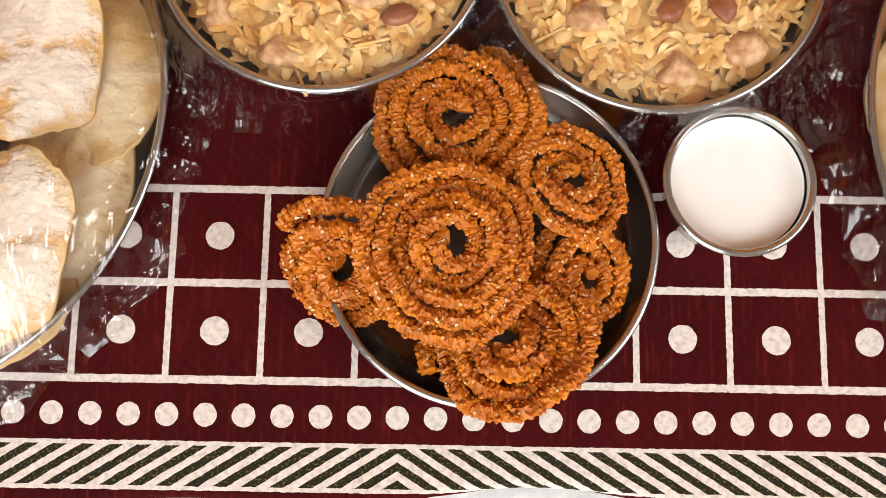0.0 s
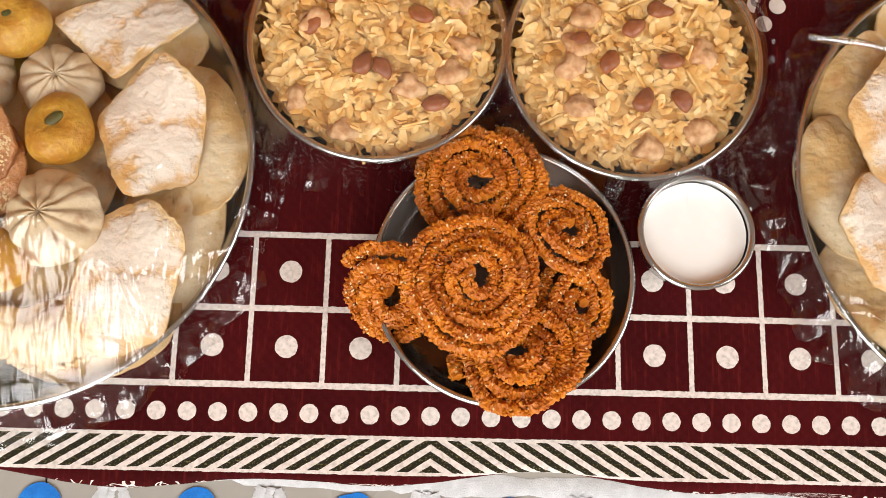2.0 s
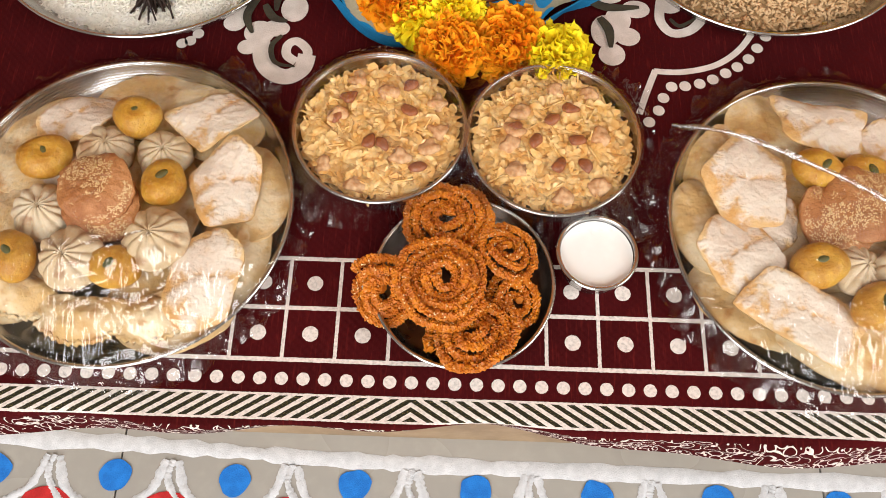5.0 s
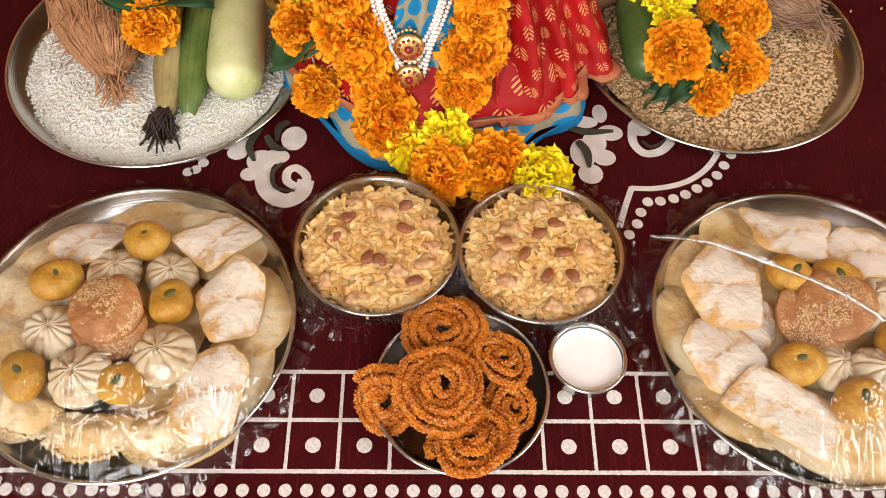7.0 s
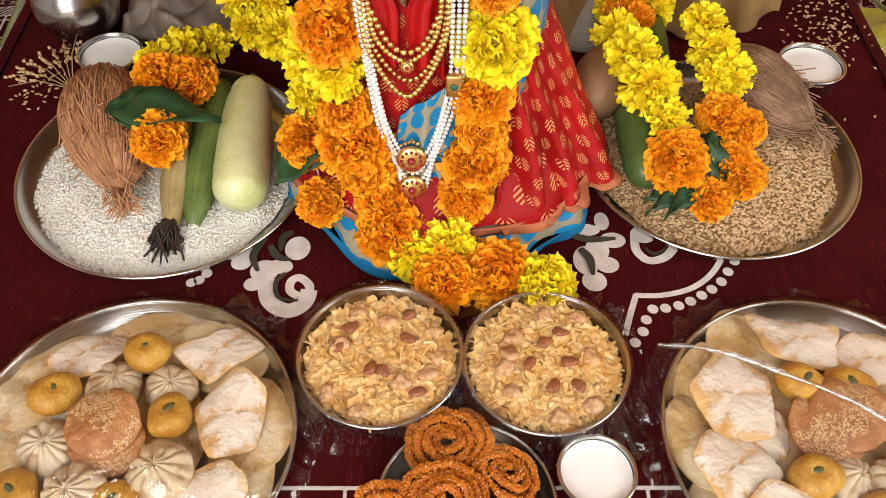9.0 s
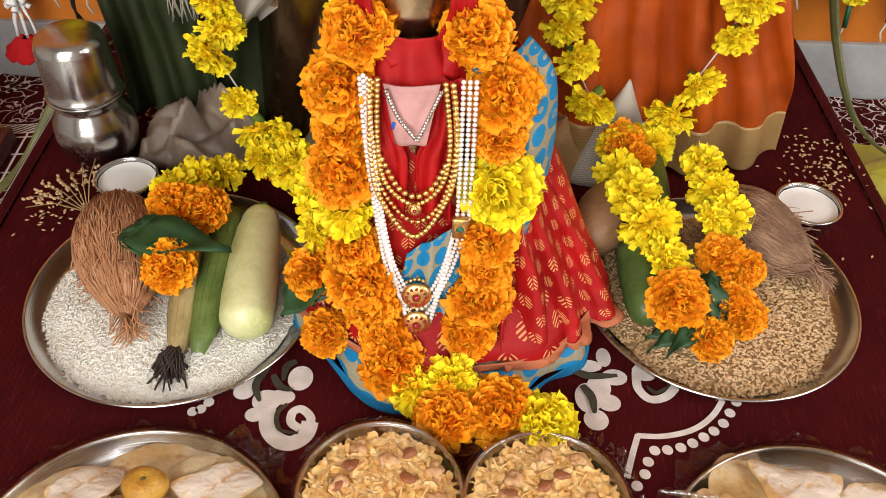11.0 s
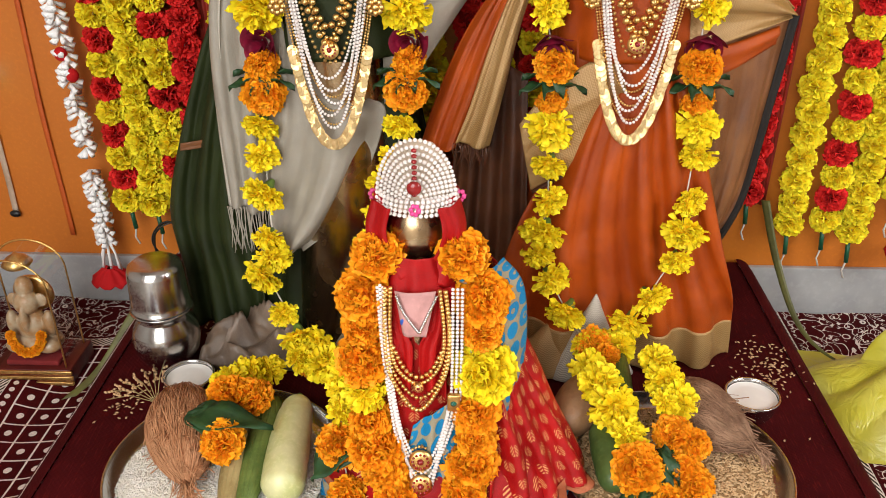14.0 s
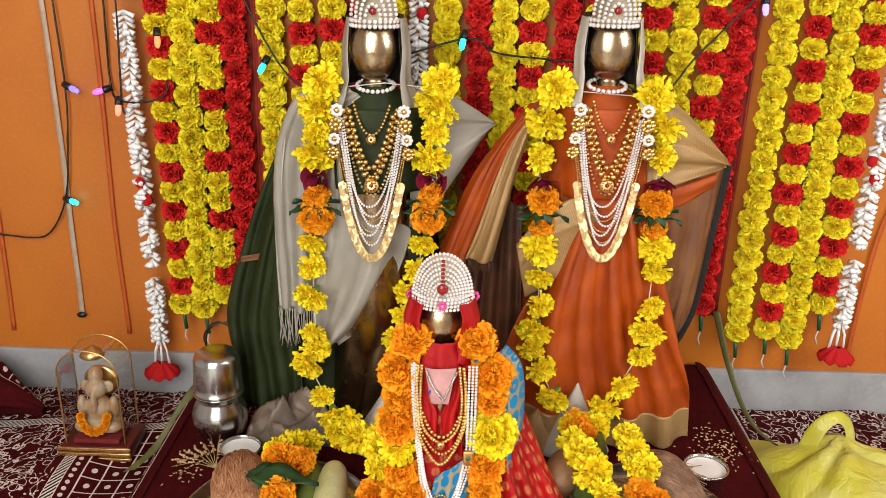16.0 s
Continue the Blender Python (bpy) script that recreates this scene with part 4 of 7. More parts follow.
def sugared(name):
    g = Graph(name)
    v = g.coords()
    s = g.node("ShaderNodeSeparateXYZ")
    g.put(s.inputs[0], g.coords("UV"))
    fine, big = g.noise(260, 5, v), g.noise(34, 3, v)
    base = g.mix(g.ramp(big, 0.35, 0.65), (0.62, 0.34, 0.11), (0.72, 0.51, 0.26))
    lump = g.math("ADD", g.math("MULTIPLY", g.noise(48, 4, v), 1.1), g.math("MULTIPLY", fine, 0.3))
    crust = g.ramp(g.math("SUBTRACT", lump, g.math("MULTIPLY", g.math("POWER", s.outputs[1], 2.5), 0.34)), 0.46, 0.68)
    spots = g.ramp(g.voronoi(230, vec=v), 0.10, 0.04)
    g.bump(g.math("ADD", g.math("MULTIPLY", fine, 0.7), g.math("ADD", big, g.math("MULTIPLY", crust, 0.3))), 0.8, 0.0022)
    col = g.mix(g.math("MULTIPLY", crust, 0.72), base, (0.80, 0.75, 0.68))
    return g.set(g.mix(g.math("MULTIPLY", spots, 0.6), col, (0.34, 0.15, 0.05)), 0.48, 0.0)


SUGAR = sugared("sugar_crusted_pastry")


def slice_mesh(rx, ry, thick, corners, seed, puff=0.5, frill=0.0):
    """A flat pastry, round (corners 0) or with that many blunt corners, puffed and wavy; its UV runs from centre to edge."""
    bm = bmesh.new()
    uvl = bm.loops.layers.uv.verify()
    n, rings = 66, 12
    top, bot = [], []
    for way, store in ((1, top), (-1, bot)):
        for k in range(rings + 1):
            f = math.sin(k / rings * math.pi / 2)
            row = []
            for i in range(n):
                a = TAU * i / n
                c, s = math.cos(a), math.sin(a)
                q = 1.0
                if corners:
                    q = (0.80 if corners == 4 else 0.88) * sum(max(0.0, math.cos(a - TAU * (j + 0.13 * math.sin(seed * 5 + j * 2.1)) / corners)) ** 11 for j in range(corners)) ** (-1 / 11)
                q *= 1 + frill * noise.noise(Vector((c * 9, s * 9, seed))) * f + 0.07 * noise.noise(Vector((c * 1.6, s * 1.6, seed))) + 0.02 * noise.noise(Vector((c * 6, s * 6, seed)))
                x, y = rx * q * f * c, ry * q * f * s
                z = way * thick * (0.5 + puff * (1 - f * f)) * (1 - f ** 6 * 0.62)
                z += (0.0018 if corners else 0.0034) * noise.noise(Vector((x * 42, y * 42, seed))) + 0.0011 * noise.noise(Vector((x * 170, y * 170, seed))) + 0.0035 * math.sin(2 * a + seed) * f * f
                row.append(bm.verts.new((x, y, z)))
            store.append(row)

    def face(vs, fs):
        for lp, v in zip(bm.faces.new(vs).loops, fs):
            lp[uvl].uv = (0.5, v)
    for store, flip in ((top, False), (bot, True)):
        for k, (a, b) in enumerate(zip(store, store[1:])):
            fa, fb = k / rings, (k + 1) / rings
            for i in range(n):
                j = (i + 1) % n
                if flip:
                    face((a[j], b[j], b[i], a[i]), (fa, fb, fb, fa))
                else:
                    face((a[i], b[i], b[j], a[j]), (fa, fb, fb, fa))
    for i in range(n):
        face((top[-1][i], bot[-1][i], bot[-1][(i + 1) % n], top[-1][(i + 1) % n]), (1, 1, 1, 1))
    bmesh.ops.remove_doubles(bm, verts=bm.verts[:], dist=0.0002)
    return bm


def keep_in(place, reach):
    """Moves a piece inwards until it lies inside its thali."""
    c = Vector(TL if place.translation.x < 0 else TR)
    d = place.translation.xy - c
    most = 0.136 - reach * 0.92
    if d.length > most:
        place.translation.xy = c + d.normalized() * most
    return place


def puri(place, rx, ry, seed, label="round pale fried puri in the film-covered thali", mat=PASTRY):
    place = keep_in(place, (rx + ry) / 2)
    return thing("puri", label, "puri", place, "puris", bm=slice_mesh(rx, ry, 0.0062, 0, seed, 0.55, 0.02), material=mat)


def mathri(place, rx, ry, seed):
    place = keep_in(place, (rx + ry) / 2)
    return thing("sugared_pastry", "diamond-shaped fried pastry crusted with white sugar", "pastry", place, "sugared pastries", bm=slice_mesh(rx * 1.10, ry * 1.10, 0.0046, (6, 4, 5)[int(seed) % 3], seed, 0.3, 0.03), material=SUGAR)


def peda(place, r, seed, long=1.2):
    t = thing("peda", "smooth yellow milk sweet pressed with a pistachio sliver", "sweet", place, "yellow sweets")
    bm = bmesh.new()
    blob(bm, (0, 0, 0), (r * long, r, r * 0.80), 0.20, 4, seed, 42)
    for v in bm.verts:
        d = math.hypot(v.co.x, v.co.y)
        if v.co.z > 0:
            v.co.z -= 0.0035 * math.exp(-(d / 0.006) ** 2)
    part("body", bm, PEDA, t)
    nut = bmesh.new()
    blob(nut, (0.001, 0.0, r * 0.72 - 0.0025), (0.0062, 0.0034, 0.0022), 0.2, 2, seed, 200, seed)
    part("pistachio", nut, PISTA, t, "green pistachio sliver")
    return t


def modak(place, r, seed):
    """A dumpling whose pleats run up into a pinched, uneven crown."""
    prof = smooth_path([(0.02, 0, 0), (0.78, 0, 0.0), (1.0, 0, 0.26), (0.99, 0, 0.50), (0.84, 0, 0.74), (0.60, 0, 0.90), (0.36, 0, 0.99), (0.22, 0, 1.07), (0.10, 0, 1.06), (0.0, 0, 0.96)], 34)
    bm = lathe([(max(0.0, p.x) * r, p.z * r * 0.92) for p in prof], 110)
    count = 10 + int(seed) % 4
    for v in bm.verts:
        a, h = math.atan2(v.co.y, v.co.x), v.co.z / r
        lift = min(1.0, max(0.0, h - 0.15) * 1.5)
        ridge = abs(math.sin(count / 2 * a + 1.1 * h + 0.5 * math.sin(2 * a + seed))) ** 0.6 - 0.72
        w = 1 + 0.14 * ridge * lift + 0.15 * noise.noise(v.co * 55 + Vector((seed, 0, 0))) + 0.03 * noise.noise(v.co * 200 + Vector((seed, 0, 0)))
        v.co.x, v.co.y = v.co.x * w, v.co.y * w
        v.co.z += 0.10 * r * ridge * lift + 0.10 * r * noise.noise(v.co * 90 + Vector((0, seed, 0)))
    return thing("modak", "white steamed dumpling with pleats gathered on top", "dumpling", place, "dumplings", bm=bm, material=DOUGH)


def seeds_on(bm, spots, size):
    for p, nrm in spots:
        q = Vector(nrm).to_track_quat("Z", "Y").to_matrix().to_4x4() @ Matrix.Rotation(rnd.uniform(0, TAU), 4, "Z")
        m = Matrix.Translation(p) @ q @ Matrix.Diagonal((size * 1.5, size, size * 0.6, 1))
        vs = [bm.verts.new(m @ Vector(c)) for c in ((1, 0, 0), (0, 1, 0), (-1, 0, 0), (0, -1, 0), (0, 0, 1))]
        for i in range(4):
            bm.faces.new((vs[i], vs[(i + 1) % 4], vs[4]))


def rice_cake(place, r, seed):
    t = thing("anarsa", "round brown rice cake covered with sesame seeds", "rice cake", place, "rice cakes")
    part("body", slice_mesh(r, r, 0.009, 0, seed, 0.45, 0.05), ANARSA, t)
    bm = bmesh.new()
    rnd.seed(int(seed * 10) + 5)
    spots = []
    for _ in range(1500):
        a, f = rnd.uniform(0, TAU), math.sqrt(rnd.random()) * 0.97
        z = 0.009 * (0.5 + 0.45 * (1 - f * f)) * (1 - f ** 6 * 0.75)
        x, y = r * f * math.cos(a), r * f * math.sin(a)
        z += 0.0028 * noise.noise(Vector((x * 55, y * 55, seed))) + 0.0025 * math.sin(2 * a + seed) * f * f
        spots.append((Vector((x, y, z)), (math.cos(a) * f * 0.4, math.sin(a) * f * 0.4, 1)))
    seeds_on(bm, spots, 0.00055)
    tagged(part("sesame", bm, SESAME, t, "scattered pale sesame seeds"), kind="stuff")
    return t


def karanji(place, r, seed):
    """A half-moon pastry with a crimped edge."""
    def f(s, t):
        a = math.pi * s
        k = t
        rr = r * (1 + 0.030 * math.sin(40 * a) * (1 if k > 0.85 else 0))
        bell = math.sin(math.pi * min(1, k / 0.88)) if k < 0.88 else 0.0
        return (rr * k * math.cos(a) * 1.1, rr * k * math.sin(a), 0.012 * bell * (0.35 + 0.65 * math.sin(a)) + 0.004 * noise.noise(Vector((s * 5, t * 5, seed))) + (0.0012 * math.sin(52 * s * 3) if k > 0.85 else 0))
    return thing("karanji", "half-moon fried pastry with a crimped edge", "pastry", place, "half-moon pastries", bm=sheet(f, 60, 16, thick=0.003), material=PASTRY)


# thali beside the snack bowls, on the darker side of the platform
for k, (x, y, z, rx, ry, tn) in enumerate([(-0.340, 0.176, 0.014, 0.054, 0.046, 20), (-0.245, 0.212, 0.014, 0.052, 0.032, 0), (-0.185, 0.208, 0.012, 0.040, 0.034, -20), (-0.140, 0.135, 0.013, 0.030, 0.046, 10),
                                           (-0.150, 0.068, 0.013, 0.030, 0.055, -12), (-0.365, 0.115, 0.012, 0.030, 0.05, 5), (-0.345, 0.050, 0.012, 0.04, 0.04, 0), (-0.255, 0.12, 0.012, 0.06, 0.06, 0), (-0.205, 0.03, 0.011, 0.05, 0.04, 0)]):
    puri(pose(x, y, z, rnd.uniform(-4, 4), rnd.uniform(-4, 4), tn), rx, ry, k + 1.0)
for k, (x, y, z, rx, ry, tn, tx) in enumerate([(-0.306, 0.190, 0.028, 0.034, 0.021, 25, -6), (-0.193, 0.194, 0.026, 0.034, 0.025, 38, -4), (-0.174, 0.134, 0.029, 0.026, 0.038, -10, 5), (-0.181, 0.052, 0.030, 0.027, 0.042, -12, 4), (-0.318, 0.150, 0.022, 0.03, 0.02, -30, 0)]):
    mathri(pose(x, y, z, tx, 4, tn), rx, ry, k + 3.3)
for k, (x, y, z) in enumerate([(-0.252, 0.188, 0.036), (-0.321, 0.150, 0.034), (-0.222, 0.130, 0.034), (-0.326, 0.064, 0.034), (-0.250, 0.058, 0.030)]):
    peda(pose(x, y, z, rnd.uniform(-8, 8), rnd.uniform(-8, 8), 40 * k), 0.0175, k + 0.5)
for k, (x, y, z, r) in enumerate([(-0.277, 0.160, 0.018, 0.0225), (-0.231, 0.160, 0.016, 0.021), (-0.316, 0.105, 0.018, 0.0235), (-0.220, 0.082, 0.024, 0.0255), (-0.284, 0.064, 0.022, 0.025)]):
    modak(pose(x, y, z, rnd.uniform(-12, 12), rnd.uniform(-12, 12), 50 * k), r, k * 1.7)
rice_cake(pose(-0.268, 0.108, 0.030, 3, 4, 0), 0.029, 1.0)
rice_cake(pose(-0.271, 0.119, 0.042, 8, -4, 40), 0.029, 2.0)
for k, (x, y, tn) in enumerate([(-0.322, 0.056, 150), (-0.272, 0.036, 178), (-0.220, 0.040, 200)]):
    karanji(pose(x, y, 0.015, 6, -4 + 5 * k, tn), 0.037, k * 2.0)
# the other snack thali
for k, (x, y, z, rx, ry, tn) in enumerate([(0.265, 0.205, 0.014, 0.036, 0.042, 0), (0.218, 0.178, 0.014, 0.022, 0.034, -30), (0.192, 0.112, 0.015, 0.028, 0.044, 22), (0.225, 0.040, 0.014, 0.052, 0.034, -28), (0.285, -0.006, 0.015, 0.062, 0.026, -30),
                                           (0.33, 0.005, 0.018, 0.055, 0.034, -30), (0.375, 0.19, 0.014, 0.045, 0.03, 10), (0.31, 0.11, 0.012, 0.065, 0.065, 0), (0.39, 0.06, 0.012, 0.045, 0.05, 0), (0.40, 0.13, 0.012, 0.035, 0.045, 0)]):
    puri(pose(x, y, z, rnd.uniform(-4, 4), rnd.uniform(-4, 4), tn), rx, ry, k + 21.0)
for k, (x, y, z, rx, ry, tn, tx) in enumerate([(0.305, 0.203, 0.030, 0.040, 0.026, -8, -4), (0.238, 0.150, 0.030, 0.032, 0.040, -12, 0), (0.226, 0.086, 0.030, 0.030, 0.036, 24, 0), (0.268, 0.038, 0.032, 0.050, 0.028, -32, 0), (0.365, 0.185, 0.026, 0.034, 0.024, -10, 0), (0.250, 0.12, 0.024, 0.03, 0.03, 0, 0)]):
    mathri(pose(x, y, z, tx, 4, tn), rx, ry, k + 13.3)
for k, (x, y, z) in enumerate([(0.296, 0.160, 0.034), (0.334, 0.158, 0.032), (0.284, 0.078, 0.034), (0.322, 0.046, 0.038), (0.372, 0.10, 0.034)]):
    peda(pose(x, y, z, rnd.uniform(-8, 8), rnd.uniform(-8, 8), -25 + 15 * k), 0.018, k + 7.5)
for k, (x, y, z, r) in enumerate([(0.315, 0.076, 0.020, 0.021), (0.347, 0.068, 0.022, 0.025), (0.360, 0.135, 0.02, 0.024), (0.39, 0.10, 0.018, 0.024)]):
    modak(pose(x, y, z, rnd.uniform(-12, 12), rnd.uniform(-12, 12), 50 * k), r, k * 1.7 + 9)
rice_cake(pose(0.306, 0.120, 0.030, 3, 10, 0), 0.032, 3.0)
rice_cake(pose(0.324, 0.128, 0.040, -4, -8, 40), 0.032, 4.0)


def chakli(place, r, turns, seed, squash=1.0):
    """A coiled fried strand with a jagged, crumbly surface, dotted with sesame."""
    rnd.seed(seed)
    t = thing("chakli", "crunchy orange-brown chakli spiral dotted with sesame", "chakli", place, "chaklis")
    tube_r = r / (turns + 0.6) * 0.46
    path, a = [], 0.0
    while a < TAU * turns:
        f = a / (TAU * turns)
        rr = r * (0.13 + 0.87 * f) * (1 + 0.035 * math.sin(3 * a + seed) + 0.02 * math.sin(7 * a + 2 * seed))
        path.append(Vector((rr * math.cos(a), rr * squash * math.sin(a), 0.0028 * math.sin(a * 1.3 + seed) + 0.005 * (1 - f))))
        a += 0.00085 / rr
    n, seg = len(path), 12
    bm = tube(path, tube_r, seg)
    bm.verts.ensure_lookup_table()
    for k in range(n):
        for i in range(seg):
            v = bm.verts[k * seg + i]
            lump = 0.42 * noise.noise(v.co * 520 + Vector((seed * 9.13, 0, 0))) + 0.30 * noise.noise(v.co * 1100 + Vector((0, seed * 5.0, 0)))
            v.co = path[k] + (v.co - path[k]) * (0.92 + lump + (0.10 if i % 2 else -0.06) + rnd.uniform(-0.10, 0.10))
    for _ in range(int(n * 1.0)):
        k = rnd.randrange(2, n - 2)
        d = (path[k + 1] - path[k - 1]).normalized()
        flat = d.cross(Vector((0, 0, 1))).normalized()
        e = rnd.uniform(-1.75, 1.75)
        at = path[k] + (flat * math.sin(e) + Vector((0, 0, 1)) * math.cos(e)) * tube_r * rnd.uniform(0.92, 1.14)
        s = rnd.uniform(0.0006, 0.00145)
        m = Matrix.LocRotScale(at, Euler((rnd.uniform(0, 6), rnd.uniform(0, 6), rnd.uniform(0, 6))), (s * rnd.uniform(0.8, 1.5), s, s * rnd.uniform(0.6, 1.0)))
        bmesh.ops.create_icosphere(bm, subdivisions=1, radius=1.0, matrix=m) if s > 0.0011 else bmesh.ops.create_cube(bm, size=1.5, matrix=m)
    part("coil", bm, CHAKLI, t, smooth=False)
    sp = bmesh.new()
    spots = []
    for _ in range(int(20 * turns)):
        k = rnd.randrange(2, n - 2)
        d = (path[k + 1] - path[k - 1]).normalized()
        flat = d.cross(Vector((0, 0, 1))).normalized()
        e = rnd.uniform(-1.1, 1.1)
        nrm = flat * math.sin(e) + Vector((0, 0, 1)) * math.cos(e)
        spots.append((path[k] + nrm * tube_r * 1.14, nrm))
    seeds_on(sp, spots, 0.00062)
    tagged(part("sesame", sp, SESAME, t, "pale sesame seeds"), kind="stuff")
    return t


chakli(pose(-0.001, 0.109, 0.026, -6, 0, 0), 0.0355, 4.2, 1)
chakli(pose(0.047, 0.082, 0.027, 4, 16, 60), 0.023, 3.2, 2, 1.18)
chakli(pose(0.054, 0.045, 0.018, 5, 10, 10), 0.0215, 2.6, 3, 1.2)
chakli(pose(-0.045, 0.046, 0.028, 5, -34, 75), 0.0285, 3.2, 4, 0.95)
chakli(pose(0.024, 0.016, 0.025, 16, 6, 200), 0.036, 4.0, 5, 0.9)
chakli(pose(-0.001, 0.053, 0.041, 4, -3, 120), 0.036, 4.6, 6, 1.03)
# snack mix: flakes, sticks, puffs and nuts
FLAKE = surface("fried_rice_flake", (0.96, 0.70, 0.33), (0.86, 0.47, 0.13), 0.40, 0, 120, 400, 0.3, 0.0006, island=0.4, sub=0.1)
PUFF = surface("lotus_seed_puff", (0.72, 0.46, 0.24), (0.48, 0.22, 0.08), 0.6, 0, 160, 400, 0.4)
NUT = surface("fried_peanut", (0.36, 0.13, 0.055), (0.24, 0.07, 0.025), 0.4, 0, 80, 400, 0.3)


def snack_mix(c, seed):
    rnd.seed(seed)
    r0 = 0.060
    t = thing("snack_mix", "golden fried rice flakes with sticks, puffs and peanuts", "snack mix", (c[0], c[1], 0.002), "snack mixes")

    def top(f):
        return 0.030 + 0.010 * (1 - f * f)
    part("bed", lathe([(0, 0.036), (r0 * 0.5, 0.0335), (r0 * 0.9, 0.026), (r0 * 0.93, 0.02)], 32), FLAKE, t)
    bm = bmesh.new()
    for _ in range(1750):
        a, f = rnd.uniform(0, TAU), math.sqrt(rnd.random())
        p = Vector((r0 * 1.04 * f * math.cos(a), r0 * 1.04 * f * math.sin(a), top(f) - 0.004 + rnd.uniform(-0.002, 0.003)))
        m = Matrix.LocRotScale(p, Euler((rnd.uniform(-0.45, 0.45), rnd.uniform(-0.45, 0.45), rnd.uniform(0, TAU))), None)
        if rnd.random() < 0.11:
            big = rnd.uniform(0.0046, 0.0075)
            vs = [bm.verts.new(m @ Vector((big * math.cos(TAU * i / 8), big * math.sin(TAU * i / 8), 0.0016 * math.cos(2 * TAU * i / 8)))) for i in range(8)]
            mid = bm.verts.new(m @ Vector((0, 0, -0.001)))
            for i in range(8):
                bm.faces.new((vs[i], vs[(i + 1) % 8], mid))
        elif rnd.random() < 0.04:
            ln, w = rnd.uniform(0.006, 0.013), 0.0007
            vs = [bm.verts.new(m @ Vector((x, y, z))) for x in (-ln, ln) for y, z in ((-w, -w), (w, -w), (w, w), (-w, w))]
            for q in ((0, 1, 5, 4), (1, 2, 6, 5), (2, 3, 7, 6), (3, 0, 4, 7)):
                bm.faces.new([vs[i] for i in q])
        else:
            ln, w = rnd.uniform(0.0034, 0.0062), rnd.uniform(0.0018, 0.0032)
            bend = rnd.uniform(-0.0012, 0.0016)
            rows = [[bm.verts.new(m @ Vector((ln * u, w * q * (1 - 0.6 * u * u), bend * u * u + 0.0006 * (1 - q * q)))) for q in (-1, 0, 1)] for u in (-1, -0.35, 0.35, 1)]
            for ra, rb in zip(rows, rows[1:]):
                for i in range(2):
                    bm.faces.new((ra[i], rb[i], rb[i + 1], ra[i + 1]))
    tagged(part("flake", bm, FLAKE, t), kind="stuff")
    for k in range(9):
        a, f = k * 2.4 + seed, 0.52 + 0.40 * rnd.random()
        bm = bmesh.new()
        blob(bm, (0, 0, 0), (0.0082, 0.0070, 0.0062), 0.6, 3, k + seed, 170)
        part("puff", bm, PUFF, t, "round puffed lotus seed", place=pose(r0 * f * math.cos(a), r0 * f * math.sin(a), top(f) - 0.0015))
    for k in range(7):
        a, f = k * 1.9 + seed * 2, 0.15 + 0.75 * rnd.random()
        bm = bmesh.new()
        blob(bm, (0, 0, 0), (0.0072, 0.0050, 0.0028), 0.6, 2, k + seed, 140)
        part("peanut", bm, NUT, t, "dark fried peanut", place=pose(r0 * f * math.cos(a), r0 * f * math.sin(a), top(f) + 0.0015, 0, 0, 40 * k))
    return t


snack_mix(BL, 31)
snack_mix(BR, 47)

# clear film over the thalis, bags round the bowls
FILM = film_material("clear_food_film", 0.065, 30, 1.2)
BAG = film_material("clear_plastic_bag", 0.09, 34, 0.5)


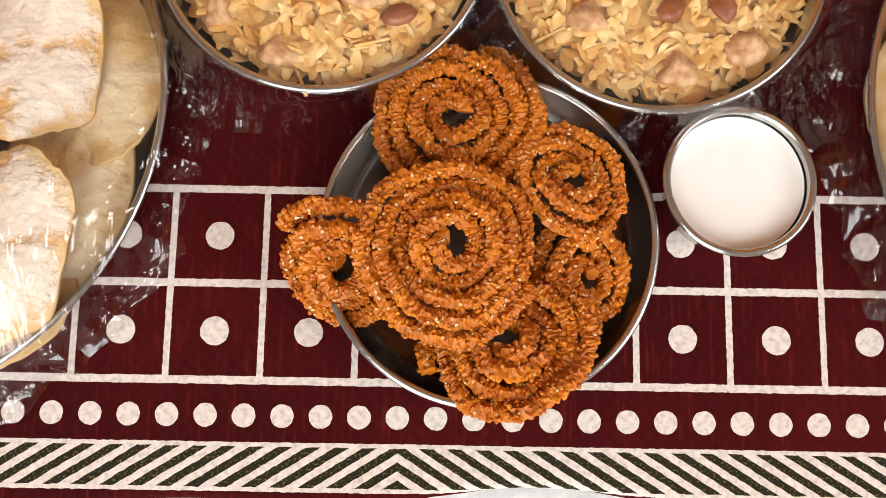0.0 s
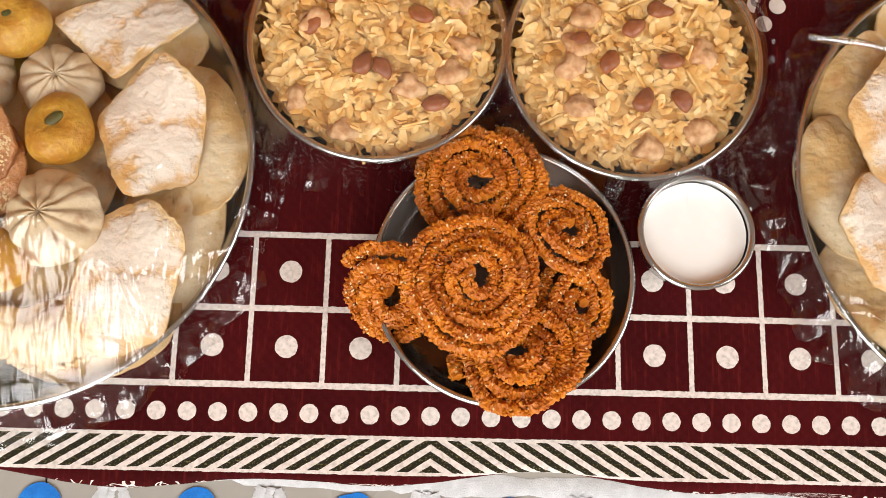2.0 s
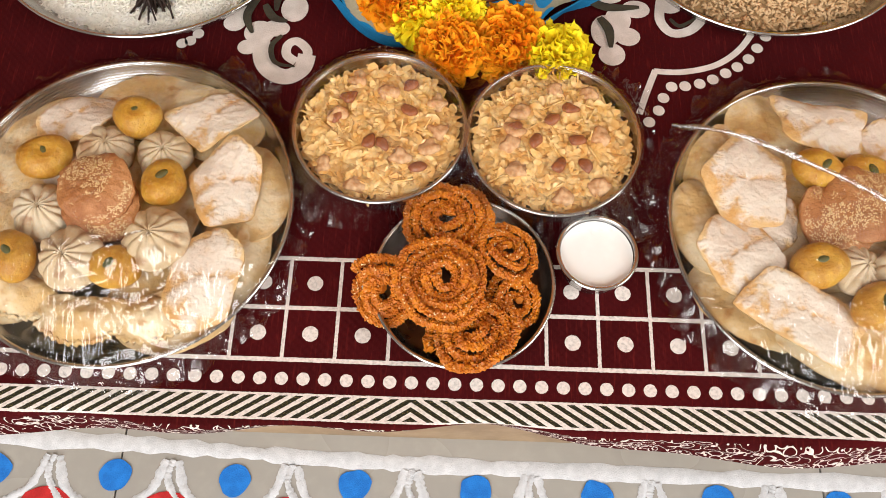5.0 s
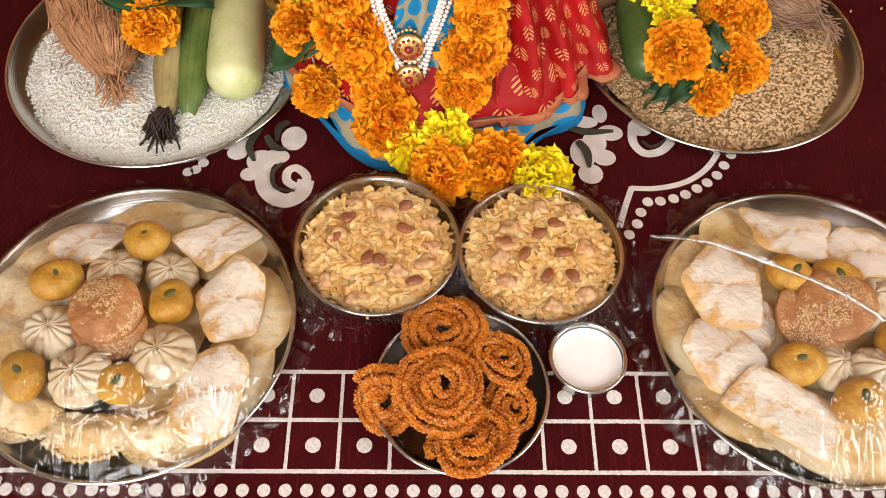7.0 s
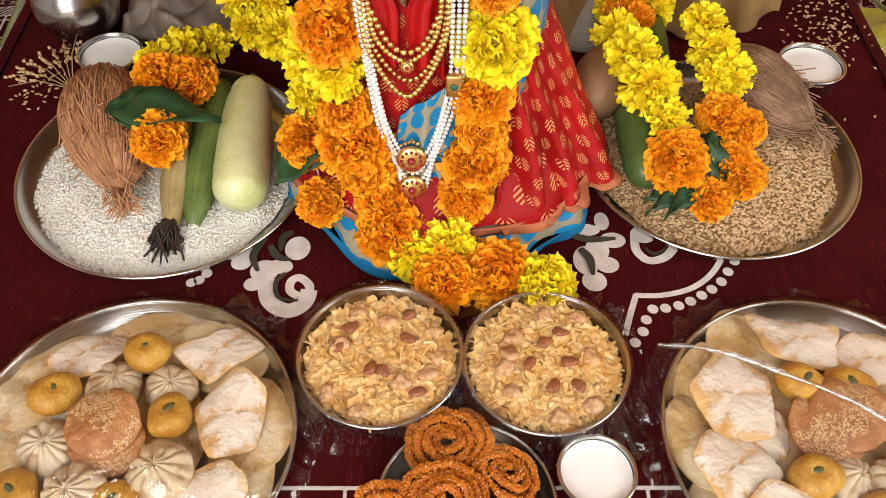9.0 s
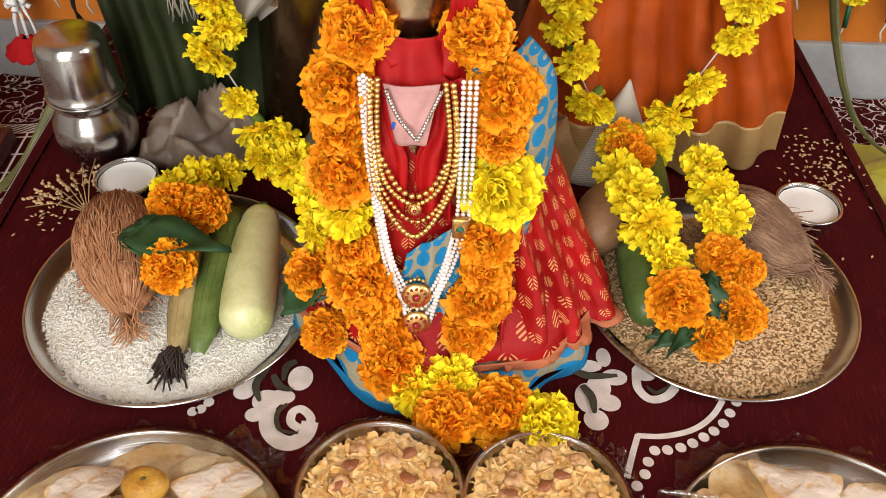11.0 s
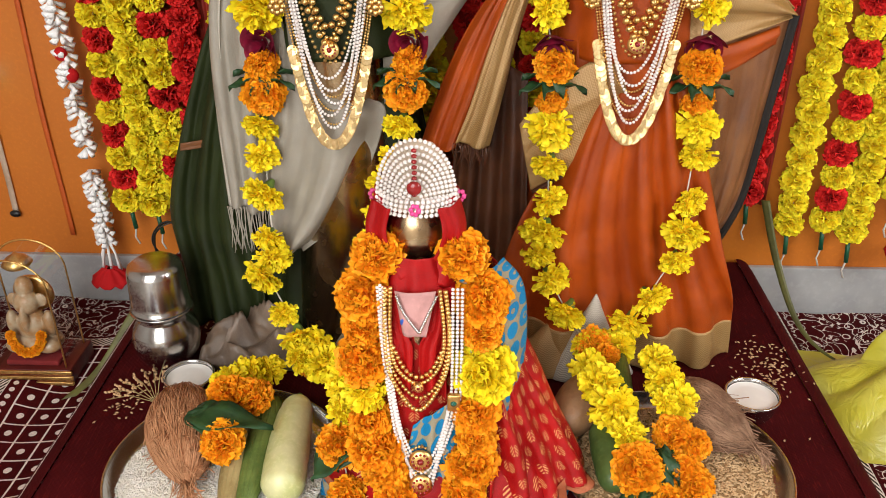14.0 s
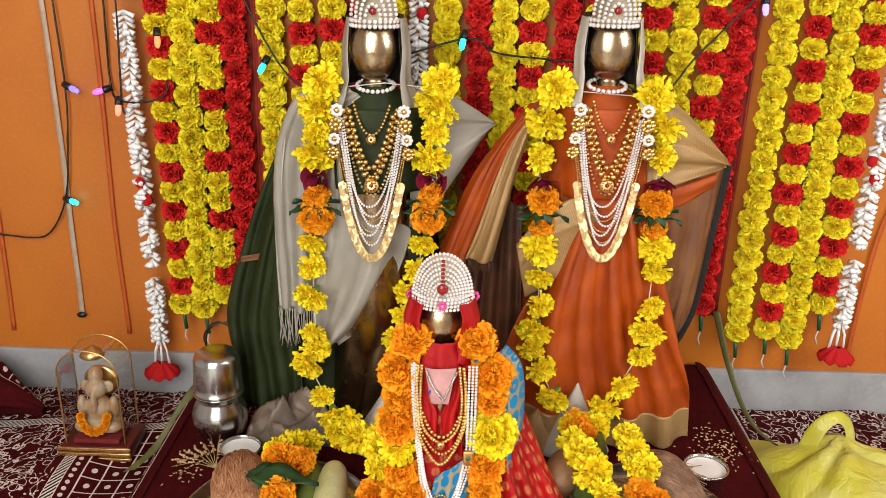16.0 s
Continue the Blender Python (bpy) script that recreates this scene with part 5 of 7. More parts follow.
def film_cover(name, label, c, r, rim, seed, tops, square=2.0, hem=0.018, mat=FILM, turn=0.0):
    """Film stretched from rim to rim over the tops of the food in flat facets, with a crumpled hem outside the rim."""
    bm = bmesh.new()
    for i in range(36):
        a = TAU * i / 36
        bm.verts.new((r * math.cos(a), r * math.sin(a), rim + 0.0008 * math.sin(i * 2.3)))
    for x, y, z in tops:
        bm.verts.new((x - c[0], y - c[1], z))
    bmesh.ops.convex_hull(bm, input=bm.verts[:], use_existing_faces=False)
    bm.normal_update()
    bmesh.ops.delete(bm, geom=[fc for fc in bm.faces if fc.normal.z < 0.15], context="FACES")
    bmesh.ops.delete(bm, geom=[v for v in bm.verts if not v.link_faces], context="VERTS")
    for e in bm.edges:
        e.smooth = not (len(e.link_faces) == 2 and e.calc_face_angle(0.0) > 0.05)
    bmesh.ops.subdivide_edges(bm, edges=bm.edges[:], cuts=5, use_grid_fill=True)
    for v in bm.verts:
        f = v.co.xy.length / r
        v.co.z += (0.0008 * noise.noise(v.co * 45 + Vector((seed, 0, 0))) - 0.0006) * max(0.0, 1 - f ** 6)
    for fc in bm.faces:
        fc.smooth = True
    film = thing(name, label, "plastic film", (c[0], c[1], 0.002), turn=turn)
    part("sheet", bm, mat, film, smooth=False).visible_shadow = False
    bm = bmesh.new()
    n, rings = 180, 7
    rows = []
    for k in range(rings + 1):
        d = k / rings
        row = []
        for i in range(n):
            a = TAU * i / n
            cs, sn = math.cos(a), math.sin(a)
            corner = (abs(cs) ** square + abs(sn) ** square) ** (-1 / square)
            pleat = abs(noise.noise(Vector((cs * 13, sn * 13, seed + 0.35 * d))))
            wild = 0.55 + 0.9 * abs(noise.noise(Vector((cs * 3.1, sn * 3.1, seed)))) + 0.9 * pleat
            rr = r + d * (hem * wild + r * (corner - 1))
            z = rim * (1 - d) ** 1.6 + 0.003 + d * (1 - 0.4 * d) * 0.026 * (pleat + 0.5 * abs(noise.noise(Vector((cs * 31, sn * 31, seed + d)))))
            row.append(bm.verts.new((rr * cs, rr * sn, z)))
        rows.append(row)
    for a, b in zip(rows, rows[1:]):
        for i in range(n):
            bm.faces.new((a[i], b[i], b[(i + 1) % n], a[(i + 1) % n]))
    part("hem", bm, mat, film, "crumpled gathered hem", smooth=False).visible_shadow = False
    return film


LEFT_TOPS = [(-0.252, 0.188, 0.054), (-0.321, 0.150, 0.052), (-0.222, 0.130, 0.054), (-0.326, 0.064, 0.052), (-0.271, 0.119, 0.060), (-0.218, 0.076, 0.062), (-0.284, 0.066, 0.062), (-0.181, 0.052, 0.046), (-0.174, 0.134, 0.042), (-0.193, 0.194, 0.038), (-0.306, 0.190, 0.038), (-0.222, 0.026, 0.033), (-0.285, 0.026, 0.033), (-0.250, 0.052, 0.052), (-0.300, 0.044, 0.044)]
RIGHT_TOPS = [(0.296, 0.160, 0.054), (0.334, 0.158, 0.052), (0.284, 0.078, 0.054), (0.322, 0.046, 0.057), (0.372, 0.100, 0.054), (0.315, 0.124, 0.062), (0.238, 0.150, 0.042), (0.226, 0.086, 0.042), (0.268, 0.038, 0.044), (0.305, 0.203, 0.042), (0.365, 0.185, 0.040)]
film_cover("plastic_film", "crumpled clear film stretched over the snack thali", TL, 0.137, 0.0225, 1.0, LEFT_TOPS)
film_cover("plastic_film", "crumpled clear film stretched over the snack thali", TR, 0.138, 0.0225, 5.0, RIGHT_TOPS)


def bowl_tops(c, seed):
    rnd.seed(seed)
    return [(c[0] + 0.045 * f * math.cos(a), c[1] + 0.045 * f * math.sin(a), 0.047 + 0.006 * (1 - f)) for a, f in [(k * 2.4, rnd.uniform(0.2, 1.0)) for k in range(9)]]


film_cover("plastic_bag", "clear plastic bag round the snack bowl", BL, 0.0725, 0.0395, 9.0, bowl_tops(BL, 3), 4.0, 0.008, BAG, 4)
film_cover("plastic_bag", "clear plastic bag round the snack bowl", BR, 0.0725, 0.0395, 13.0, bowl_tops(BR, 5), 6.0, 0.016, BAG, -3)
fold_line = tube(smooth_path([(0.180, 0.193, 0.040), (0.224, 0.177, 0.056), (0.288, 0.142, 0.064), (0.335, 0.112, 0.064), (0.40, 0.062, 0.045), (0.43, 0.04, 0.03)], 40), 0.0020, 6, jitter=0.4)
ob = thing("film_fold", "twisted fold of clear film across the thali", "plastic film", bm=fold_line, material=film_material("film_fold", 0.22, 60, 0.6))
ob.visible_shadow = False

# ---- offerings on the rear thalis ----
RICE = surface("raw_white_rice", (0.93, 0.89, 0.80), (0.88, 0.83, 0.72), 0.5, 0, 60, 300, 0.1, island=0.06, sub=0.1)
WHEAT = surface("wheat_grain", (0.68, 0.47, 0.26), (0.54, 0.34, 0.16), 0.5, 0, 60, 300, 0.15, island=0.28)
HUSK = surface("coconut_fibre", (0.60, 0.30, 0.145), (0.40, 0.17, 0.07), 0.8, 0, 40, 300, 0.7, 0.002, island=0.45)
HUSK_GREY = surface("dry_coconut_fibre", (0.46, 0.27, 0.16), (0.22, 0.11, 0.06), 0.8, 0, 40, 300, 0.7, 0.002, island=0.5)
GOURD = surface("pale_cucumber", (0.68, 0.66, 0.36), (0.50, 0.52, 0.20), 0.35, 0, 20, 200, 0.12, sub=0.1)
CORN_HUSK = surface("corn_husk", (0.16, 0.22, 0.05), (0.08, 0.13, 0.025), 0.5, 0, 24, 240, 0.35, 0.002, piece=0.3)
CORN_DRY = surface("dry_corn_husk", (0.42, 0.33, 0.14), (0.28, 0.20, 0.07), 0.6, 0, 24, 240, 0.35)
HAIR = surface("corn_silk", (0.035, 0.016, 0.010), None, 0.6, 0, 100, 400, 0.3)
TAN_SKIN = surface("brown_coconut_shell", (0.30, 0.17, 0.085), (0.22, 0.11, 0.05), 0.5, 0, 24, 160, 0.4, 0.002)


def heap(name, label, c, r, peak, count, ln, w, mat, bed, seed, category):
    """A low heap of single grains over a bed."""
    rnd.seed(seed)
    bm = bmesh.new()

    def h(x, y):
        f = math.hypot(x, y) / r
        return 0.0035 + peak * max(0, 1 - f ** 2.2) + 0.0025 * noise.noise(Vector((x * 30, y * 30, seed)))
    verts, faces = [], []
    n = 40
    for k in range(9):
        for i in range(n):
            x, y = r * k / 8 * math.cos(TAU * i / n), r * k / 8 * math.sin(TAU * i / n)
            wob = 1 + 0.06 * noise.noise(Vector((math.cos(TAU * i / n) * 3, math.sin(TAU * i / n) * 3, seed)))
            verts.append((x * wob, y * wob, h(x, y) - 0.0012))
    for k in range(8):
        for i in range(n):
            faces.append((k * n + i, (k + 1) * n + i, (k + 1) * n + (i + 1) % n, k * n + (i + 1) % n))
    shape = [Vector(p) for p in ((1, 0, 0), (0, 1, 0), (-1, 0, 0), (0, -1, 0), (0, 0, 1), (0, 0, -1))]
    tri = ((0, 1, 4), (1, 2, 4), (2, 3, 4), (3, 0, 4), (1, 0, 5), (2, 1, 5), (3, 2, 5), (0, 3, 5))
    for _ in range(count):
        a, f = rnd.uniform(0, TAU), math.sqrt(rnd.random())
        wob = 1 + 0.06 * noise.noise(Vector((math.cos(a) * 3, math.sin(a) * 3, seed)))
        x, y = r * f * math.cos(a), r * f * math.sin(a)
        m = Matrix.LocRotScale((x * wob, y * wob, h(x, y) + rnd.uniform(-0.0004, 0.001)), Euler((rnd.uniform(-0.5, 0.5), rnd.uniform(-0.5, 0.5), rnd.uniform(0, TAU))), (ln * rnd.uniform(0.8, 1.2), w, w))
        base = len(verts)
        verts.extend((m @ p)[:] for p in shape)
        faces.extend(tuple(base + i for i in t) for t in tri)
    me = bpy.data.meshes.new(name)
    me.from_pydata(verts, [], faces)
    me.materials.append(mat)
    me.materials.append(bed)
    for k in range(8 * n):
        me.polygons[k].material_index = 1
    me.shade_smooth()
    ob = new(name, me)
    ob.matrix_basis = pose(c[0], c[1], 0.002)
    return tagged(ob, label, category, kind="stuff")


heap("rice", "loose white rice grains heaped in the steel thali", (RL[0] - 0.004, RL[1] - 0.006), 0.131, 0.016, 12000, 0.0033, 0.0009, RICE, surface("rice_bed", (0.88, 0.84, 0.75), (0.83, 0.78, 0.68), 0.8, 0, 200, 600, 0.8), 3, "rice")
# wheat bed coloured darker than its grains, as the shade between them
heap("wheat", "loose brown wheat grains heaped in the steel thali", (RR[0], RR[1] - 0.002), 0.127, 0.018, 5600, 0.0041, 0.0017, WHEAT, surface("shaded_wheat_bed", (0.40, 0.25, 0.11), None, 0.8, 0, 200, 600, 0.8), 4, "wheat")


def coconut(place, ln, r, mat, seed, label, tail=True):
    """A coconut in its combed fibre, pointed at one end; it lies along x."""
    rnd.seed(seed)
    t = thing("coconut", label, "coconut", place, "coconuts")
    prof = lambda f: r * (math.sin(math.pi * (0.08 + 0.90 * f) ** 0.85) ** 0.75)
    body = tube([(ln * (f - 0.5), 0, 0) for f in [k / 24 for k in range(25)]], lambda f: max(0.003, prof(f) * 0.95), 28, jitter=0.03)
    part("husk", body, mat, t)
    bm = bmesh.new()
    for k in range(760):
        a = rnd.uniform(0, TAU)
        f0, span = rnd.uniform(0.0, 0.5), rnd.uniform(0.35, 0.6)
        twist = rnd.uniform(-0.5, 0.5)
        pts = []
        for j in range(6):
            f = min(1.0, f0 + span * j / 5)
            rr = prof(f) * rnd.uniform(0.97, 1.03) + 0.001
            pts.append((ln * (f - 0.5), rr * math.cos(a + twist * j / 5), rr * math.sin(a + twist * j / 5)))
        if k % 5 == 0:
            last = Vector(pts[-1])
            pts.append(last + Vector((rnd.uniform(0.002, 0.02), rnd.uniform(-0.012, 0.012), rnd.uniform(-0.006, 0.012))))
        tube(pts, rnd.uniform(0.0004, 0.0010), 3, bm)
    if tail:
        for k in range(40):
            p = Vector((ln * 0.48, rnd.uniform(-0.006, 0.006), rnd.uniform(-0.006, 0.006)))
            tube([p, p + Vector((0.015, rnd.uniform(-0.008, 0.008), rnd.uniform(-0.006, 0.004))), p + Vector((rnd.uniform(0.02, 0.035), rnd.uniform(-0.016, 0.016), rnd.uniform(-0.012, 0)))], 0.0008, 3, bm)
    tagged(part("fibre", bm, mat, t, "loose combed fibres"), kind="stuff")
    return t


def aim(a, b, roll=0.0):
    """A pose halfway between a and b with x from a to b."""
    a, b = Vector(a), Vector(b)
    x = (b - a).normalized()
    y = Vector((0, 0, 1)).cross(x).normalized()
    return Matrix.Translation((a + b) / 2) @ Matrix((x, y, x.cross(y))).transposed().to_4x4() @ Matrix.Rotation(roll, 4, "X")


coconut(aim((-0.368, 0.520, 0.056), (-0.318, 0.370, 0.042)), 0.158, 0.046, HUSK, 5, "reddish-brown hairy coconut standing in the rice")
coconut(aim((0.296, 0.540, 0.060), (0.384, 0.466, 0.040)), 0.130, 0.041, HUSK_GREY, 6, "greyish-brown hairy coconut on the wheat")
shell = bmesh.new()
blob(shell, (0, 0, 0), (0.033, 0.062, 0.034), 0.08, 3, 2, 20)
thing("coconut", "smooth tan-brown husked coconut beside the wheat", "coconut", aim((0.168, 0.49, 0.050), (0.176, 0.56, 0.05)) @ Matrix.Rotation(1.2, 4, "Z"), "coconuts", bm=shell, material=TAN_SKIN)


def fruit(name, label, category, a, b, radii, mat, tip=None, tip_label=""):
    """A long vegetable from a to b with the given radii along it."""
    a, b = Vector(a), Vector(b)
    t = thing(name, label, category, a)
    n = 60

    def r(f):
        k = f * (len(radii) - 1)
        i = min(int(k), len(radii) - 2)
        cap = math.sqrt(max(0.0, 1 - max(0.0, (f - 0.87) / 0.13) ** 2)) * math.sqrt(max(0.0, 1 - max(0.0, (0.05 - f) / 0.05) ** 2))
        return max(0.001, (radii[i] + (radii[i + 1] - radii[i]) * (0.5 - 0.5 * math.cos(math.pi * (k - i)))) * cap)
    path = [(b - a) * (k / n) + Vector((0, 0, 0.006 * math.sin(math.pi * k / n))) for k in range(n + 1)]
    part("body", tube(path, r, 24, jitter=0.006), mat, t)
    part("stalk", tube([path[0] - (path[1] - path[0]).normalized() * 0.012 * (3 - k) / 3 for k in range(4)], 0.004, 8), SEPAL, t, "short dried stalk")
    if tip:
        part("tip", tube([path[-1] + (path[-1] - path[-2]).normalized() * 0.02 * k / 4 for k in range(5)], lambda f: 0.006 * (1 - f) + 0.002, 10), tip, t, tip_label)
    return t


fruit("cucumber", "thick pale yellow-green cucumber lying on the rice", "cucumber", (-0.208, 0.520, 0.050), (-0.200, 0.352, 0.036), [0.015, 0.021, 0.024, 0.0255, 0.0265, 0.027, 0.0275, 0.027, 0.0255], GOURD)


def corn_cob(a, b, r, mat, label, silk):
    a, b = Vector(a), Vector(b)
    t = thing("corn_cob", label, "corn", a, "corn cobs")
    ax = (b - a)
    side = ax.cross(Vector((0, 0, 1))).normalized()
    part("cob", tube([ax * (k / 14) for k in range(15)], lambda f: max(0.002, r * math.sin(math.pi * (0.12 + 0.84 * f)) ** 0.7), 14), mat, t)
    for k in range(5):
        off = -0.9 + 0.45 * k

        def f(s, q, off=off):
            w = r * 0.75 * math.sin(math.pi * (0.12 + 0.85 * q)) ** 0.6
            ang = off + (s - 0.5) * 1.3
            rr = (r * math.sin(math.pi * (0.12 + 0.84 * q)) ** 0.7) * 1.06 + 0.0015
            return ax * (q * 1.08) + side * math.sin(ang) * rr + Vector((0, 0, 1)) * math.cos(ang) * rr
        part("husk_leaf", sheet(f, 5, 14, thick=0.0006), mat, t)
    if silk:
        bm = bmesh.new()
        for _ in range(90):
            p = ax * 1.0 + Vector((rnd.uniform(-0.004, 0.004), 0, rnd.uniform(-0.002, 0.006)))
            e = ax.normalized() * rnd.uniform(0.01, 0.035)
            tube([p, p + e * 0.5 + Vector((rnd.uniform(-0.012, 0.006), 0, 0.004)), p + e + Vector((rnd.uniform(-0.024, 0.012), rnd.uniform(-0.01, 0.01), -0.012))], 0.0011, 3, bm)
        tagged(part("silk", bm, HAIR, t, "dark dried corn silk"), kind="stuff")
    return t


corn_cob((-0.243, 0.520, 0.046), (-0.244, 0.350, 0.026), 0.019, CORN_HUSK, "corn cob in its green husk", False)
corn_cob((-0.270, 0.470, 0.040), (-0.266, 0.345, 0.024), 0.016, CORN_DRY, "corn cob in its dry pale husk with dark silk", True)
corn_cob((0.236, 0.600, 0.075), (0.222, 0.470, 0.055), 0.013, CORN_HUSK, "corn cob in its green husk", False)
fruit("cucumber", "small green cucumber on the wheat", "cucumber", (0.198, 0.50, 0.040), (0.205, 0.390, 0.026), [0.012, 0.02, 0.022, 0.021, 0.017], surface("green_cucumber", (0.10, 0.16, 0.04), (0.05, 0.09, 0.02), 0.4))
fruit("cucumber", "pale striped cucumber on the wheat", "cucumber", (0.240, 0.49, 0.046), (0.226, 0.382, 0.028), [0.012, 0.018, 0.020, 0.019, 0.015], GOURD)


def leaf_sprig(label, base, leaves, droop=0.25):
    t = thing("leaf_sprig", label, "leaves", base)
    for k, (rz, rx, ln, w) in enumerate(leaves):
        part("leaf", leaf_mesh("leaf", ln, w, k, 0.3, droop), LEAF, t, place=pose(0, 0, 0.002 * k, rx, 0, rz))
    return t


leaf_sprig("dark green betel leaves laid over the corn", (-0.330, 0.436, 0.088), [(-97, 2, 0.112, 0.050), (-88, -4, 0.085, 0.044), (-110, -22, 0.05, 0.036)], 0.06)
leaf_sprig("glossy dark green mango leaves on the wheat", (0.262, 0.425, 0.060), [(-75, 0, 0.062, 0.034), (170, -12, 0.05, 0.02), (185, -10, 0.06, 0.016), (150, -8, 0.055, 0.018), (-160, -12, 0.05, 0.018)])
leaf_sprig("glossy dark green mango leaves on the wheat", (0.258, 0.382, 0.040), [(95, -6, 0.06, 0.026), (110, -8, 0.065, 0.02), (128, -6, 0.055, 0.022), (75, 2, 0.04, 0.018)])
leaf_sprig("dark green leaf tucked into the marigolds", (-0.112, 0.386, 0.105), [(124, -28, 0.070, 0.050), (150, -34, 0.045, 0.030)], 0.1)

# ---- marigold garlands ----
F = (0, -0.72, 0.7)


def row(kinds, pts, r, way, jig=0.25, back=0.45):
    """Heads set a little behind the given front points."""
    out = []
    w = Vector(way).normalized()
    for i, (k, p) in enumerate(zip(kinds, pts)):
        rr = r * (1.0 + 0.16 * math.sin(i * 2.3))
        if k == "Y" or p[2] > 0.5:
            rr *= 1.18
        v = w + Vector((jig * math.sin(i * 4.1), 0.3 * jig * math.cos(i * 2.7), jig * math.cos(i * 3.3)))
        out.append((k, Vector(p) - w * rr * back, rr, v))
    return out


sl = [(-0.077, 0.394, 0.354), (-0.092, 0.385, 0.308), (-0.093, 0.379, 0.273), (-0.094, 0.372, 0.234), (-0.092, 0.366, 0.198), (-0.088, 0.358, 0.158), (-0.082, 0.350, 0.126), (-0.072, 0.345, 0.098), (-0.060, 0.340, 0.068), (-0.050, 0.312, 0.046), (-0.030, 0.290, 0.036)]
sr = [(0.014, 0.394, 0.355), (0.035, 0.385, 0.307), (0.035, 0.378, 0.269), (0.039, 0.366, 0.224), (0.031, 0.359, 0.176), (0.032, 0.353, 0.140), (0.026, 0.349, 0.108), (0.019, 0.335, 0.072), (0.004, 0.296, 0.046)]
heads = row("oooooooooyy"[:4] + "yoooooy", sl, 0.029, F) + row("oooYoooo" + "y", sr, 0.028, F)
garland("orange and yellow marigold garland round the small red-robed figure", heads, sl + sr[::-1], "garlands")
sb = [(-0.001, 0.270, 0.034), (0.050, 0.276, 0.034), (0.090, 0.262, 0.036)]
garland("end of the marigold garland lying before the small figure", row("ooY", sb, 0.031, (0, -0.4, 0.9)), sb, "garlands")
side = [(-0.120, 0.350, 0.046), (-0.130, 0.372, 0.105), (-0.126, 0.40, 0.135), (-0.126, 0.43, 0.150), (-0.128, 0.46, 0.150), (-0.122, 0.50, 0.150)]
garland("marigolds hanging beside the small figure", row("ooyyyy", side, 0.024, F), side, "garlands")

Lgl = [(-0.243, 0.705, 0.648), (-0.250, 0.705, 0.606), (-0.254, 0.705, 0.564), (-0.256, 0.700, 0.528), (-0.256, 0.695, 0.487), (-0.256, 0.695, 0.462), (-0.258, 0.695, 0.423), (-0.264, 0.690, 0.380), (-0.266, 0.682, 0.339), (-0.265, 0.670, 0.287), (-0.261, 0.655, 0.225), (-0.258, 0.650, 0.196), (-0.271, 0.642, 0.170), (-0.245, 0.628, 0.118), (-0.222, 0.615, 0.085), (-0.190, 0.605, 0.080), (-0.205, 0.60, 0.05)]
Lgr = [(-0.051, 0.705, 0.653), (-0.057, 0.705, 0.615), (-0.060, 0.703, 0.575), (-0.064, 0.700, 0.530), (-0.062, 0.695, 0.492), (-0.063, 0.695, 0.470), (-0.068, 0.695, 0.430), (-0.075, 0.690, 0.383), (-0.085, 0.680, 0.338), (-0.094, 0.670, 0.298), (-0.105, 0.660, 0.262), (-0.12, 0.65, 0.225)]
Rgl = [(0.136, 0.705, 0.649), (0.124, 0.705, 0.595), (0.116, 0.705, 0.535), (0.124, 0.700, 0.486), (0.127, 0.698, 0.462), (0.126, 0.695, 0.420), (0.125, 0.690, 0.379), (0.127, 0.680, 0.332), (0.129, 0.670, 0.284), (0.122, 0.658, 0.240), (0.117, 0.652, 0.208), (0.136, 0.642, 0.175), (0.160, 0.630, 0.126), (0.188, 0.615, 0.085)]
Rgr = [(0.296, 0.705, 0.640), (0.312, 0.705, 0.590), (0.318, 0.705, 0.540), (0.316, 0.700, 0.490), (0.316, 0.698, 0.463), (0.316, 0.695, 0.420), (0.322, 0.690, 0.384), (0.325, 0.684, 0.347), (0.319, 0.670, 0.285), (0.316, 0.660, 0.242), (0.308, 0.650, 0.203), (0.277, 0.636, 0.149), (0.249, 0.626, 0.114), (0.201, 0.618, 0.086)]
U = (0, -0.86, -0.35)
garland("yellow marigold garland with roses round the green-robed figure", row("yyyyroo" + "yyyyyyyyyo", Lgl, 0.026, U, 0.5, 0.15) + row("yyyyroo" + "yyyyy", Lgr, 0.026, U, 0.5, 0.15), Lgl[::-1] + Lgr, "garlands")
garland("yellow marigold garland with roses round the orange-robed figure", row("yyyroo" + "yyyyyyyy", Rgl, 0.026, U, 0.5, 0.15) + row("yyyroo" + "yyyyyyyy", Rgr, 0.026, U, 0.5, 0.15), Rgl[::-1] + Rgr, "garlands")
for x, z, lean in ((-0.258, 0.443, 1), (-0.066, 0.447, 1), (0.126, 0.442, -1), (0.316, 0.442, -1)):
    leaf_sprig("dark green leaves tied into the garland", (x, 0.698, z), [(100, 0, 0.045, 0.02), (-100, 0, 0.045, 0.02), (150, -20, 0.03, 0.018), (-150, -20, 0.03, 0.018), (80, 10, 0.04, 0.018), (-80, 10, 0.04, 0.018)])

# marigolds heaped over the offerings
garland("yellow and orange marigolds laid over the coconut and corn", row("yyyooyy", [(-0.300, 0.515, 0.085), (-0.278, 0.540, 0.080), (-0.255, 0.560, 0.075), (-0.292, 0.480, 0.090), (-0.262, 0.485, 0.086), (-0.215, 0.575, 0.085), (-0.180, 0.570, 0.08)], 0.026, (0, -0.5, 0.85), 0.5), None, "garlands")
garland("single orange marigold on the rice thali", row("o", [(-0.280, 0.402, 0.080)], 0.027, (0, -0.7, 0.7)), None, "garlands")
gw = [(0.195, 0.512, 0.100), (0.210, 0.470, 0.095), (0.222, 0.432, 0.082), (0.229, 0.390, 0.066)]
